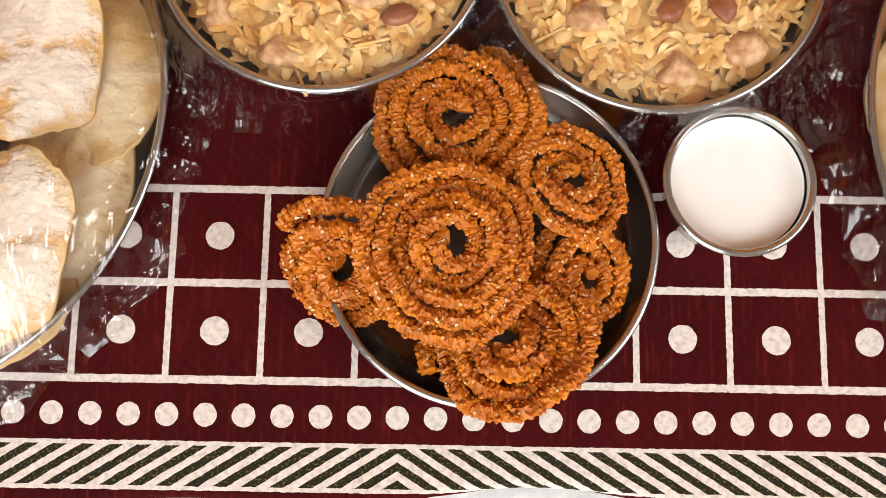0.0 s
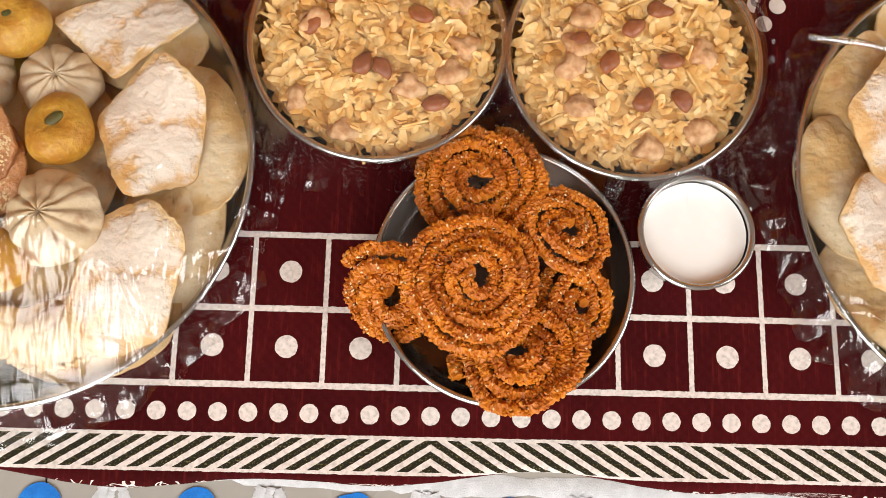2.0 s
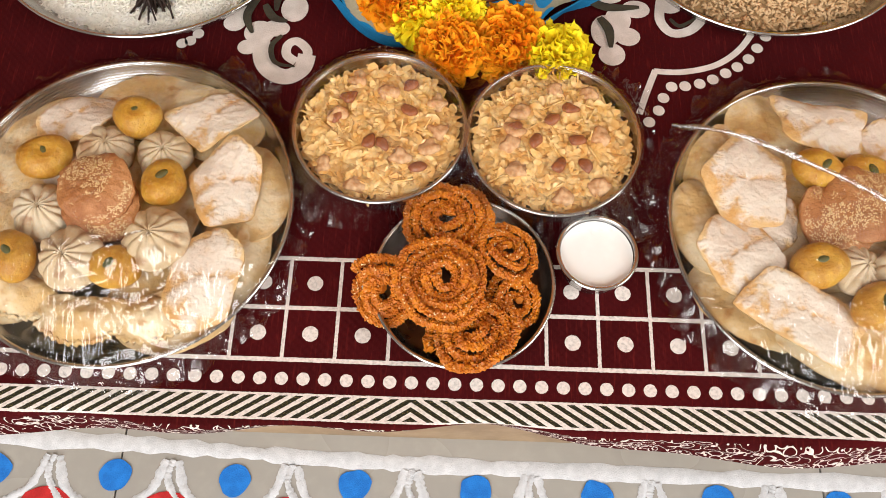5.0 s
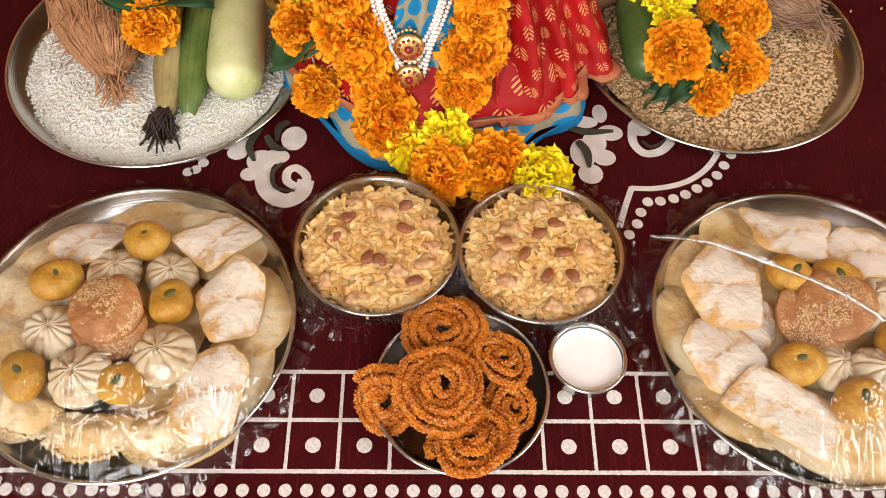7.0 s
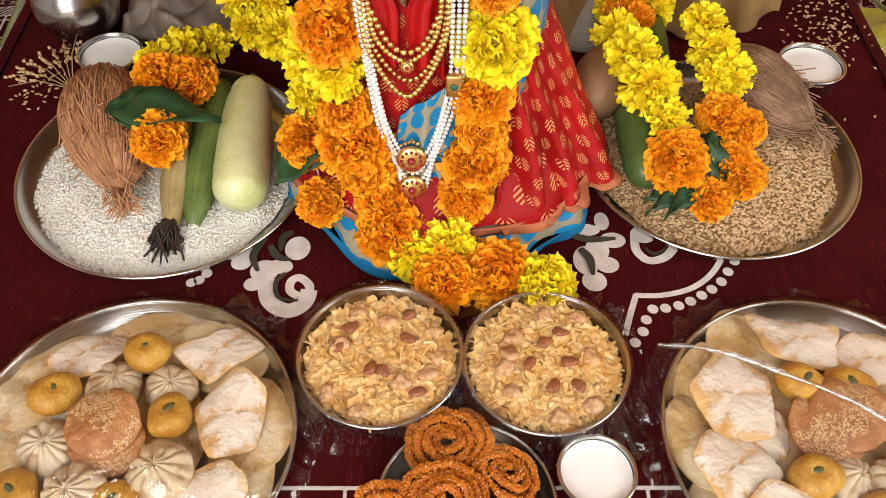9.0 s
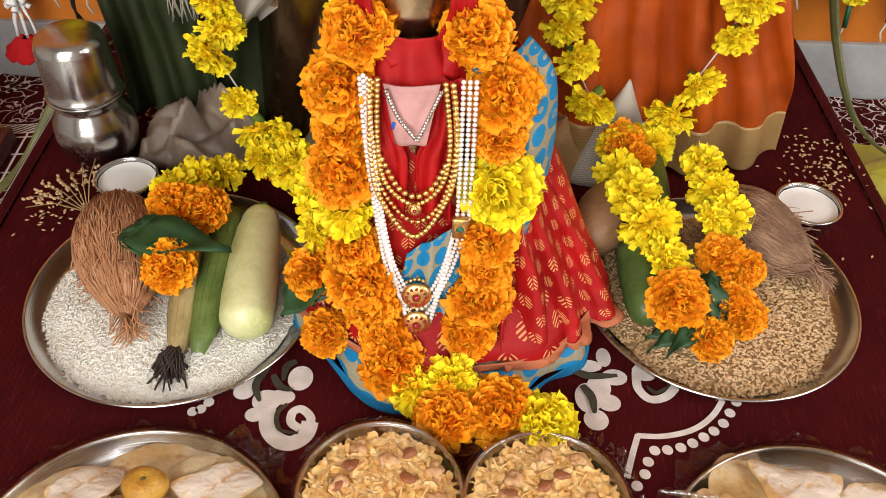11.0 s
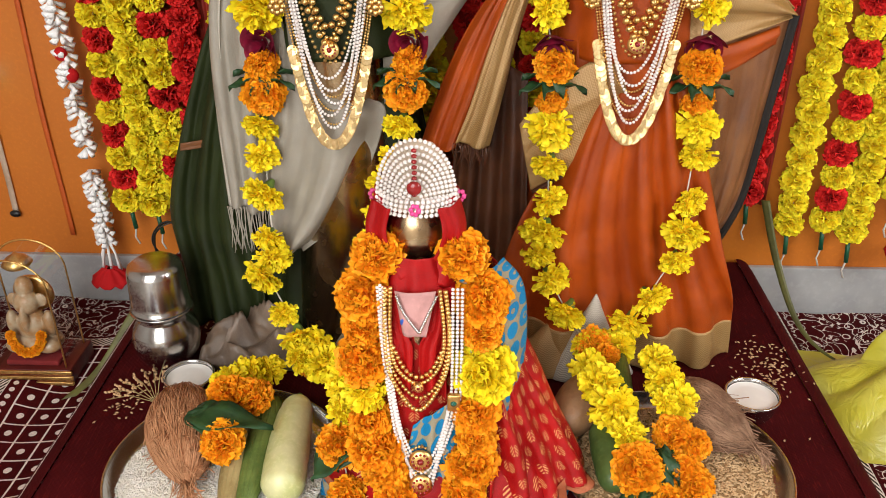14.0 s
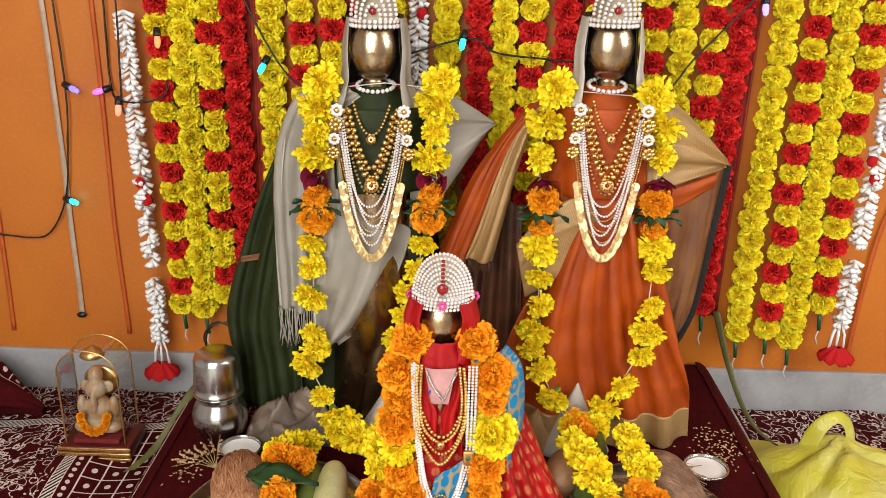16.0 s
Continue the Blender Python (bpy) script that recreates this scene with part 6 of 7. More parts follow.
garland("yellow marigolds ending in an orange one over the wheat thali", row("yyyo", gw, 0.029, (0, -0.6, 0.8), 0.4), gw, "garlands")
gx = [(0.275, 0.55, 0.110), (0.282, 0.515, 0.105), (0.275, 0.480, 0.095), (0.295, 0.488, 0.092), (0.280, 0.440, 0.078), (0.305, 0.430, 0.070), (0.285, 0.400, 0.050), (0.300, 0.388, 0.045), (0.262, 0.362, 0.040)]
garland("yellow and orange marigolds draped beside the coconut", row("yyyyooooo", gx, 0.024, (0, -0.6, 0.8), 0.5), gx, "garlands")
gy = [(0.20, 0.610, 0.095), (0.235, 0.612, 0.090), (0.215, 0.585, 0.088), (0.19, 0.56, 0.085)]
garland("loose marigolds at the foot of the orange saree", row("oyoy", gy, 0.025, (0, -0.6, 0.8), 0.5), None, "garlands")

# ---- jewellery and crowns ----


def bead_run(bm, pts, r, step):
    """Beads set along a path."""
    path = smooth_path(pts, max(20, len(pts) * 14))
    left = 0.0
    for a, b in zip(path, path[1:]):
        d = (b - a).length
        while left < d:
            bmesh.ops.create_icosphere(bm, subdivisions=1, radius=r, matrix=Matrix.Translation(a.lerp(b, left / d)))
            left += step
        left -= d
    return bm


def swag(cx, y, half, z_top, z_low, n=9, pinch=1.0, sag=0.012):
    """A hanging loop between two shoulders."""
    out = []
    for k in range(n):
        s = 2 * k / (n - 1) - 1
        out.append((cx + half * math.copysign(abs(s) ** pinch, s), y - sag * (1 - s * s), z_low + (z_top - z_low) * abs(s) ** 2.2))
    return out


def necklace(label, pts, r, mat, pendant=None, step=2.0):
    t = thing("necklace", label, "necklace", pts[0], "necklaces")
    o = Vector(pts[0])
    tagged(part("bead_string", bead_run(bmesh.new(), [Vector(p) - o for p in pts], r, r * step), mat, t), kind="stuff")
    if pendant:
        p, size, stone = pendant
        disc = lathe([(0, 0.003), (size * 0.4, 0.0034), (size * 0.8, 0.0025), (size, 0.0005), (size, -0.001), (0, -0.001)], 24)
        at = Matrix.Translation(Vector(p) - o) @ Matrix.Rotation(radians(78), 4, "X")
        pd = part("pendant", disc, GOLD, t, "round gilt pendant", place=at)
        gem = bmesh.new()
        bmesh.ops.create_icosphere(gem, subdivisions=2, radius=size * 0.3, matrix=Matrix.Translation((0, 0, 0.003)))
        for k in range(12):
            bmesh.ops.create_icosphere(gem, subdivisions=1, radius=size * 0.13, matrix=Matrix.Translation((size * 0.66 * math.cos(TAU * k / 12), size * 0.66 * math.sin(TAU * k / 12), 0.003)))
        part("stone_setting", gem, stone, pd, "dark red glass stones")
    return t


def brooch(place, r, mat, label):
    t = thing("brooch", label, "brooch", place, "brooches")
    bm = bmesh.new()
    for k in range(8):
        blob(bm, (r * 0.6 * math.cos(TAU * k / 8), 0, r * 0.6 * math.sin(TAU * k / 8)), (r * 0.36, 0.002, r * 0.36), 0, 1)
    part("petals", bm, mat, t)
    bm = bmesh.new()
    blob(bm, (0, -0.002, 0), (r * 0.35, 0.003, r * 0.35), 0, 2)
    part("stone", bm, GOLD, t, "gilt centre")
    return t


for cx, dz, y in ((-0.160, 0.0, 0.682), (0.224, 0.010, 0.686)):
    necklace("pearl choker close round the brass neck", [(cx + 0.031 * math.cos(a), 0.748 + 0.030 * math.sin(a), 0.642 + dz + 0.006 * math.sin(a)) for a in [TAU * k / 16 for k in range(17)]], 0.0042, PEARL)
    necklace("short gilt bead necklace", swag(cx, y, 0.030, 0.625 + dz, 0.575 + dz), 0.003, GOLD, ((cx, y - 0.014, 0.568 + dz), 0.008, RUBY))
    necklace("V-shaped gilt bead necklace with a round pendant", swag(cx, y - 0.002, 0.040, 0.615 + dz, 0.505 + dz, pinch=1.4), 0.0034, GOLD, ((cx, y - 0.017, 0.492 + dz), 0.012, RUBY))
    for w, low in ((0.036, 0.520), (0.045, 0.497)):
        necklace("broad V-shaped necklace of gilt discs", swag(cx, y - 0.006, w, 0.612 + dz, low + dz, pinch=1.4), 0.0050, GOLD, None, 2.15)
    necklace("gilt bead necklace with small drops", swag(cx, y - 0.001, 0.046, 0.61 + dz, 0.475 + dz), 0.0027, GOLD, None, 2.6)
    for k in range(5):
        necklace("long string of white pearls", swag(cx + 0.004 * (k % 3 - 1), y - 0.004 - 0.002 * k, 0.052 - 0.001 * k, 0.60 + dz, 0.455 + dz - 0.016 * k), 0.0023, PEARL)
    for k in range(3):
        necklace("long fine gilt chain", swag(cx, y - 0.003 - 0.002 * k, 0.056 + 0.003 * k, 0.59 + dz, 0.43 + dz - 0.018 * k), 0.0018, GOLD)
    coins = thing("coin_necklace", "long necklace of overlapping gilt coins", "necklace", (cx, y, 0.5 + dz), "necklaces")
    coin = finish(lathe([(0, 0.0006), (0.0066, 0.0006), (0.0072, 0.0), (0.0066, -0.0006), (0, -0.0006)], 18), "coin", COIN_GOLD, smooth=False)
    loop = smooth_path(swag(cx, y - 0.013, 0.048, 0.49 + dz, 0.368 + dz, 15), 74)
    for k, p in enumerate(loop):
        part("coin", coin, None, coins, place=Matrix.Translation(p - Vector((cx, y, 0.5 + dz))) @ Matrix.Rotation(radians(80), 4, "X") @ Matrix.Rotation(0.35 * math.sin(k), 4, "Y"))
    for sgn in (-1, 1):
        for k, (r, m, lab) in enumerate(((0.011, PEARL, "white stone flower brooch"), (0.012, GOLD, "round gilt coin brooch"), (0.010, PEARL, "white stone flower brooch"), (0.011, GOLD, "round gilt coin brooch"))):
            brooch((cx + sgn * (0.053 + 0.0025 * k), y - 0.024, 0.616 + dz - 0.023 * k), r * 1.12, m, lab)
    # crown and veil
    crown = thing("crown", "arched pearl crown on the brass head", "crown", (cx, 0.746, 0.740 + dz), "crowns")
    bm = bmesh.new()
    for lev in range(2):
        bead_run(bm, [(0.040 * math.cos(a), 0.038 * math.sin(a), lev * 0.008) for a in [TAU * k / 20 for k in range(21)]], 0.0042, 0.0085)
    tagged(part("pearl_band", bm, PEARL, crown), kind="stuff")
    bm = bmesh.new()
    for w in (0.012, 0.020, 0.028, 0.036):
        bead_run(bm, [(w * math.cos(a), -0.041 + 12 * (w * math.cos(a)) ** 2, 0.012 + w * 1.9 * math.sin(a)) for a in [math.pi * k / 12 for k in range(13)]], 0.0036, 0.0072)
    tagged(part("pearl_arch", bm, PEARL, crown), kind="stuff")
    part("lining", lathe([(0.034, 0.0), (0.034, 0.03), (0.024, 0.056), (0.0, 0.068)], 24), surface("pale_lining", (0.46, 0.40, 0.28), None, 0.7), crown, "pale cloth lining")
    gem = bmesh.new()
    blob(gem, (0, -0.040, 0.024), (0.006, 0.003, 0.006), 0, 2)
    part("stone", gem, RUBY, crown, "red stone")
    hair = thing("veil", "silk veil falling from the crown to the shoulders", "veil", (cx, 0.746, 0.740 + dz), "veils")
    for sgn in (-1, 1):
        part("fall", cloth([(sgn * 0.040, -0.016, 0.012), (sgn * 0.044, -0.014, -0.04), (sgn * 0.040, -0.022, -0.085), (sgn * 0.046, -0.050, -0.125)], [(sgn * 0.048, 0.014, 0.012), (sgn * 0.056, 0.012, -0.04), (sgn * 0.058, 0.004, -0.085), (sgn * 0.082, -0.020, -0.130)], 1.0, 0.003, 0.004, 1.0, 12, 24, out=(sgn, -0.3, 0)), GREY_SILK if cx < 0 else SILVER_ZARI, hair)
    part("hair", skirt(0, 0, 0.043, 0.040, 0.050, 0.040, 0.016, -0.10, 7, 0.02, radians(-32), radians(212)), surface("dark_hair", (0.02, 0.013, 0.010), None, 0.5), hair, "dark hair under the veil", place=pose(0, 0.016, 0))

# small figure: pearl crown, chains and medallions
crown = thing("crown", "tall dome crown of white pearls with a red jewel", "crown", (-0.036, 0.434, 0.399), "crowns")
bm = bmesh.new()
for k in range(9):
    r = 0.0085 + 0.0041 * k
    bead_run(bm, [(r * math.cos(a), -0.037 + 0.5 * r * math.cos(a) ** 2 + 0.010 * (r / 0.04) * math.sin(a), 0.006 + r * 1.66 * math.sin(a)) for a in [math.pi * j / 12 for j in range(13)]], 0.0026, 0.0052)
tagged(part("pearl_arch", bm, PEARL, crown), kind="stuff")
bm = bmesh.new()
for k in range(4):
    bead_run(bm, [((0.045 - 0.001 * k) * math.cos(a), 0.040 * math.sin(a), -0.004 + 0.0052 * k) for a in [math.pi + math.pi * j / 14 for j in range(15)]], 0.0028, 0.0056)
tagged(part("pearl_band", bm, PEARL, crown), kind="stuff")
part("lining", lathe([(0.040, -0.006), (0.039, 0.014), (0.031, 0.042), (0.018, 0.060), (0, 0.065)], 28, squash=0.66), surface("cream_cloth", (0.66, 0.55, 0.42)), crown, "cream cloth lining")
bm = bmesh.new()
for k in range(9):
    blob(bm, (0, -0.0425 + 0.0004 * k, 0.022 + 0.0058 * k), (0.0034, 0.003, 0.0026), 0, 1)
blob(bm, (0, -0.045, 0.030), (0.008, 0.004, 0.008), 0, 2)
part("jewel_row", bm, RUBY, crown, "red glass jewels")
for k, a in enumerate((math.pi * 1.03, math.pi * 1.5, math.pi * 1.97)):
    bm = bmesh.new()
    for j in range(7):
        blob(bm, (0.046 * math.cos(a) + 0.004 * math.cos(j), 0.042 * math.sin(a), 0.004 + 0.005 * math.sin(j)), (0.003, 0.003, 0.003), 0, 1)
    part("pink_cluster", bm, PINK, crown, "cluster of pink beads")


def front(z):
    return 0.344 + 0.115 * max(0.0, z)


def strand(pts):
    return [(x, front(z) - 0.006, z) for x, z in pts]


necklace("gilt bead chain looping over the red bodice", strand([(-0.066, 0.318), (-0.068, 0.27), (-0.060, 0.22), (-0.034, 0.188), (-0.010, 0.21), (0.000, 0.26), (-0.004, 0.318)]), 0.0026, GOLD)
necklace("short gilt collar with small drops", strand([(-0.060, 0.250), (-0.048, 0.224), (-0.033, 0.214), (-0.018, 0.224), (-0.006, 0.25)]), 0.0032, GOLD, ((-0.033, front(0.205) - 0.009, 0.203), 0.006, RUBY))
for k in range(3):
    necklace("hanging strings of white pearls", strand([(0.004 + 0.005 * k, 0.320), (0.004 + 0.005 * k, 0.24), (0.002 + 0.005 * k, 0.185), (-0.012 + 0.003 * k, 0.125 - 0.003 * k), (-0.030, 0.100 - 0.012 * k), (-0.048 - 0.004 * k, 0.130), (-0.058 - 0.003 * k, 0.175), (-0.066 - 0.003 * k, 0.25), (-0.070 - 0.003 * k, 0.325)]), 0.0023, PEARL)
for k in range(2):
    necklace("long string of white pearls reaching to the hem", strand([(0.002, 0.185), (-0.008 - 0.002 * k, 0.12), (-0.028, 0.046 - 0.004 * k), (-0.046, 0.10), (-0.058, 0.16), (-0.062, 0.19)]), 0.0023, PEARL)
for z in (0.108, 0.074):
    necklace("round gilt medallion with dark red stones", strand([(-0.040, z + 0.012), (-0.031, z + 0.016), (-0.022, z + 0.012)]), 0.002, GOLD, ((-0.031, front(z) - 0.010, z), 0.0135, RUBY))
bm = box(bmesh.new(), (-0.007, -0.003, -0.011), (0.007, 0.003, 0.011), 0.002)
clasp = thing("clasp", "square gilt clasp set with a green stone", "clasp", (0.006, front(0.19) - 0.010, 0.186), "clasps")
part("plate", bm, GOLD, clasp)
gem = bmesh.new()
blob(gem, (0, -0.003, 0), (0.0035, 0.002, 0.0035), 0, 2)
part("stone", gem, GREENSTONE, clasp, "green stone")
part("chest_cloth", drape((-0.057, 0.374, 0.318), (-0.014, 0.374, 0.318), (-0.024, 0.366, 0.266), (-0.048, 0.366, 0.268), 1, 0.002, 0.004, 10, 10), surface("pink_cloth", (0.58, 0.30, 0.28), None, 0.85), dress, "pale pink cloth at the chest")
bm = bmesh.new()
blob(bm, (-0.046, 0.3655, 0.284), (0.0062, 0.0012, 0.0055), 0.15, 2, 1, 90)
part("blue_motif", bm, surface("blue_print", (0.02, 0.09, 0.42), None, 0.6), dress, "round blue printed spot")
for sgn in (-1, 1):
    part("lapel", cloth([(-0.036 + sgn * 0.022, 0.384, 0.318), (-0.036 + sgn * 0.014, 0.378, 0.272), (-0.036 + sgn * 0.003, 0.374, 0.245), (-0.036 + sgn * 0.006, 0.369, 0.19)], [(-0.036 + sgn * 0.040, 0.388, 0.316), (-0.036 + sgn * 0.036, 0.382, 0.27), (-0.036 + sgn * 0.034, 0.378, 0.24), (-0.036 + sgn * 0.034, 0.372, 0.18)], 1.6, 0.004, 0.004, sgn + 2.0, 24, 30), RED_PLAIN, dress, "red silk front edge drawn into folds")
    necklace("flat silver chain in a V over the pink cloth", [(-0.034 + sgn * 0.021, 0.366, 0.316), (-0.034 + sgn * 0.012, 0.361, 0.296), (-0.031, 0.357, 0.276)], 0.0021, STEEL, None, 1.3)
necklace("thick gilt rope chain round the neck", strand([(-0.068, 0.320), (-0.069, 0.262), (-0.063, 0.214), (-0.034, 0.172), (-0.006, 0.212), (0.001, 0.262), (-0.004, 0.320)]), 0.0032, GOLD, None, 1.5)
necklace("thick gilt rope chain round the neck", strand([(-0.062, 0.320), (-0.063, 0.264), (-0.057, 0.226), (-0.034, 0.206), (-0.012, 0.224), (-0.005, 0.262), (-0.010, 0.320)]), 0.0030, GOLD, None, 1.5)
part("front_panel", cloth([(-0.040, front(0.14) + 0.006, 0.145), (-0.052, front(0.08) + 0.004, 0.08), (-0.056, front(0.03) + 0.004, 0.03)], [(0.012, front(0.17) + 0.006, 0.185), (0.012, front(0.10) + 0.005, 0.10), (0.010, front(0.03) + 0.004, 0.03)], 2.5, 0.005, 0.003, 1.0, 24, 24), BLUE_BROCADE, dress, "blue peacock-pattern panel")
# ---- water pot with an upturned tumbler ----
pot = thing("water_pot", "polished steel water pot with a tumbler upside down on it", "pot", (-0.440, 0.672, 0.002))
part("pot", lathe([(0, 0), (0.030, 0), (0.036, 0.004), (0.047, 0.025), (0.0505, 0.045), (0.047, 0.065), (0.038, 0.080), (0.036, 0.086), (0.042, 0.095), (0.046, 0.097), (0.0455, 0.099), (0.036, 0.097), (0, 0.096)], 64), STEEL, pot)
part("tumbler", lathe([(0.0440, 0.1), (0.0450, 0.1015), (0.0435, 0.103), (0.0425, 0.115), (0.0405, 0.160), (0.0375, 0.170), (0.030, 0.175), (0.0, 0.176)], 64), STEEL, pot)

# ---- small shrine box on the floor cloth ----
shrine = thing("shrine_box", "clear arched display box on a stepped gilt base", "display box", (-0.715, 0.785, FLOOR_Z + 0.006))
DARKWOOD = surface("dark_red_lacquer", (0.10, 0.012, 0.010), None, 0.35)
part("base", box(bmesh.new(), (-0.068, -0.045, 0.0), (0.068, 0.045, 0.030), 0.002), DARKWOOD, shrine)
for k in range(3):
    part("gilt_strip", box(bmesh.new(), (-0.071, -0.0510 + 0.0015 * k, 0.002 + 0.010 * k), (0.071, -0.0440, 0.0085 + 0.010 * k), 0.001), GOLD, shrine, "bright gilt strip")


def arch(s, t, w=0.058, y0=-0.036, y1=0.036, z0=0.03, z1=0.185):
    q = s * 3
    y = y0 + (y1 - y0) * t
    if q < 1:
        return (-w, y, z0 + (z1 - z0) * q)
    if q > 2:
        return (w, y, z0 + (z1 - z0) * (3 - q))
    a = math.pi * (1 - (q - 1))
    return (w * math.cos(a), y, z1 + 0.050 * math.sin(a))


ob = part("cover", sheet(arch, 60, 2), film_material("clear_acrylic", 0.13, 3, 0.03), shrine, "clear acrylic cover")
ob.visible_shadow = False
for y in (-0.036, 0.036):
    part("gilt_arch", tube([Vector(arch(k / 60, 0)) + Vector((0, y + 0.036, 0)) for k in range(61)], 0.0016, 6), GOLD, shrine, "thin gilt edge")
halo = lathe([(0, 0.004), (0.028, 0.004), (0.034, 0.002), (0.034, -0.002), (0, -0.002)], 40)
part("halo_plate", halo, GOLD, shrine, "round gilt back plate", place=pose(0, 0.024, 0.140, 90, 0, 0))
part("canopy_knob", lathe([(0, 0.0), (0.020, 0.001), (0.024, 0.006), (0.016, 0.016), (0.006, 0.022), (0, 0.028)], 28), GOLD, shrine, "gilt dome on the cover", place=pose(0, 0.0, 0.205))
part("seat_cloth", box(bmesh.new(), (-0.045, -0.034, 0.030), (0.045, 0.034, 0.040), 0.003), surface("red_velvet", (0.20, 0.012, 0.012), None, 0.9), shrine, "red velvet seat")
idol = bmesh.new()
for at, size in (((0, 0, 0.018), (0.040, 0.026, 0.018)), ((-0.022, -0.014, 0.018), (0.020, 0.014, 0.012)), ((0.022, -0.014, 0.018), (0.020, 0.014, 0.012)), ((0, 0, 0.045), (0.024, 0.020, 0.028)), ((-0.028, -0.004, 0.052), (0.009, 0.010, 0.022)), ((0.028, -0.004, 0.052), (0.009, 0.010, 0.022)),
                 ((0, -0.004, 0.088), (0.019, 0.017, 0.019)), ((0, -0.020, 0.068), (0.006, 0.007, 0.022)), ((-0.020, 0, 0.090), (0.010, 0.004, 0.012)), ((0.020, 0, 0.090), (0.010, 0.004, 0.012)), ((0, 0.0, 0.112), (0.013, 0.013, 0.018))):
    blob(idol, at, size, 0, 3)
figure = thing("statue", "small seated plain figure in the clear display box", "statue", pose(-0.715, 0.785, FLOOR_Z + 0.046) @ Matrix.Scale(1.12, 4), "statues", bm=idol, material=surface("painted_plaster", (0.40, 0.31, 0.20), (0.34, 0.17, 0.06), 0.35, 0, 60, 200, 0.3))
blend = figure.modifiers.new("one_skin", "REMESH")
blend.mode, blend.voxel_size, blend.use_smooth_shade = "VOXEL", 0.0018, True
garland("tiny orange flower garland on the seated figure", [("o", (-0.715 + 0.026 * math.cos(a), 0.785 - 0.030 - 0.006 * math.sin(-a), FLOOR_Z + 0.098 + 0.034 * math.sin(a)), 0.0085, (0, -0.9, 0.3)) for a in [radians(-175 + 19 * k) for k in range(10)]], None, "garlands")

# bunched end of the floor cloth against the wall
def bunch(s, t):
    a = TAU * t
    x = -1.16 + 0.30 * s
    r = (0.055 + 0.02 * math.sin(4 * s + 1)) * (1 - 0.75 * s ** 3)
    w = 1 + 0.22 * math.sin(5 * a + 7 * s) + 0.25 * noise.noise(Vector((s * 6, math.cos(a) * 2, math.sin(a) * 2)))
    return (x, 0.945 - 0.10 * s * s + r * w * math.cos(a), FLOOR_Z + 0.050 + max(-0.048, r * w * math.sin(a)))


part("bunched_end", sheet(bunch, 40, 40), bedspread_material("bedspread_bunch", "front"), spread, "bunched dark end of the floor cloth")
# ---- yellow carrier bag on the floor cloth ----


def bag_material():
    g = Graph("yellow_thin_plastic")
    h = g.noise(22, 4, None, 0.5, 1.2)
    g.bump(g.math("ABSOLUTE", g.math("SUBTRACT", h, 0.5)), 0.9, 0.01)
    return g.set(g.mix(g.ramp(g.noise(9, 2), 0.35, 0.65), (0.74, 0.68, 0.06), (0.86, 0.82, 0.22)), 0.3, 0.0, Transmission_Weight=0.2, Alpha=0.85)


YBAG = bag_material()
bag = thing("carrier_bag", "crumpled thin yellow plastic carrier bag with a loop handle", "bag", (0.735, 0.705, FLOOR_Z + 0.008))


def bag_sheet(s, t):
    x, y = (s - 0.5) * 0.36, (t - 0.5) * 0.27
    dx, dy = x + 0.015, y - 0.055
    ang, far = math.atan2(dy, dx), math.hypot(dx, dy)
    d = min(1.0, math.hypot(x / 0.18, y / 0.135))
    f = 1 - 0.14 * noise.noise(Vector((math.cos(ang) * 2.2, math.sin(ang) * 2.2, 1.0)))
    fold = abs(math.sin(3.5 * ang + 2.5 * noise.noise(Vector((ang, far * 9, 3.0))))) * 0.020 * min(1.0, far * 14)
    soft = 0.016 * noise.noise(Vector((x * 13, y * 13, 2.0)))
    z = 0.070 * (1 - d * d) ** 0.7 + 0.03 * math.exp(-(far / 0.04) ** 2)
    return (x * f + 0.3 * y, y * f - 0.22 * x, max(0.002, z + fold * (1 - 0.6 * d) + soft * (1 - d) + 0.004))


part("body", sheet(bag_sheet, 80, 60), YBAG, bag)


def loop_handle(s, t):
    a = math.pi * (-0.12 + 1.24 * s)
    w = 0.014 + 0.012 * abs(math.cos(a))
    return (-0.015 + (0.042 + w * (t - 0.5)) * math.cos(a), 0.055 + 0.006 * math.sin(7 * s) + 0.02 * (t - 0.5), 0.060 + (0.075 + w * (t - 0.5)) * math.sin(a))


part("handle", sheet(loop_handle, 40, 5, thick=0.0004), YBAG, bag)

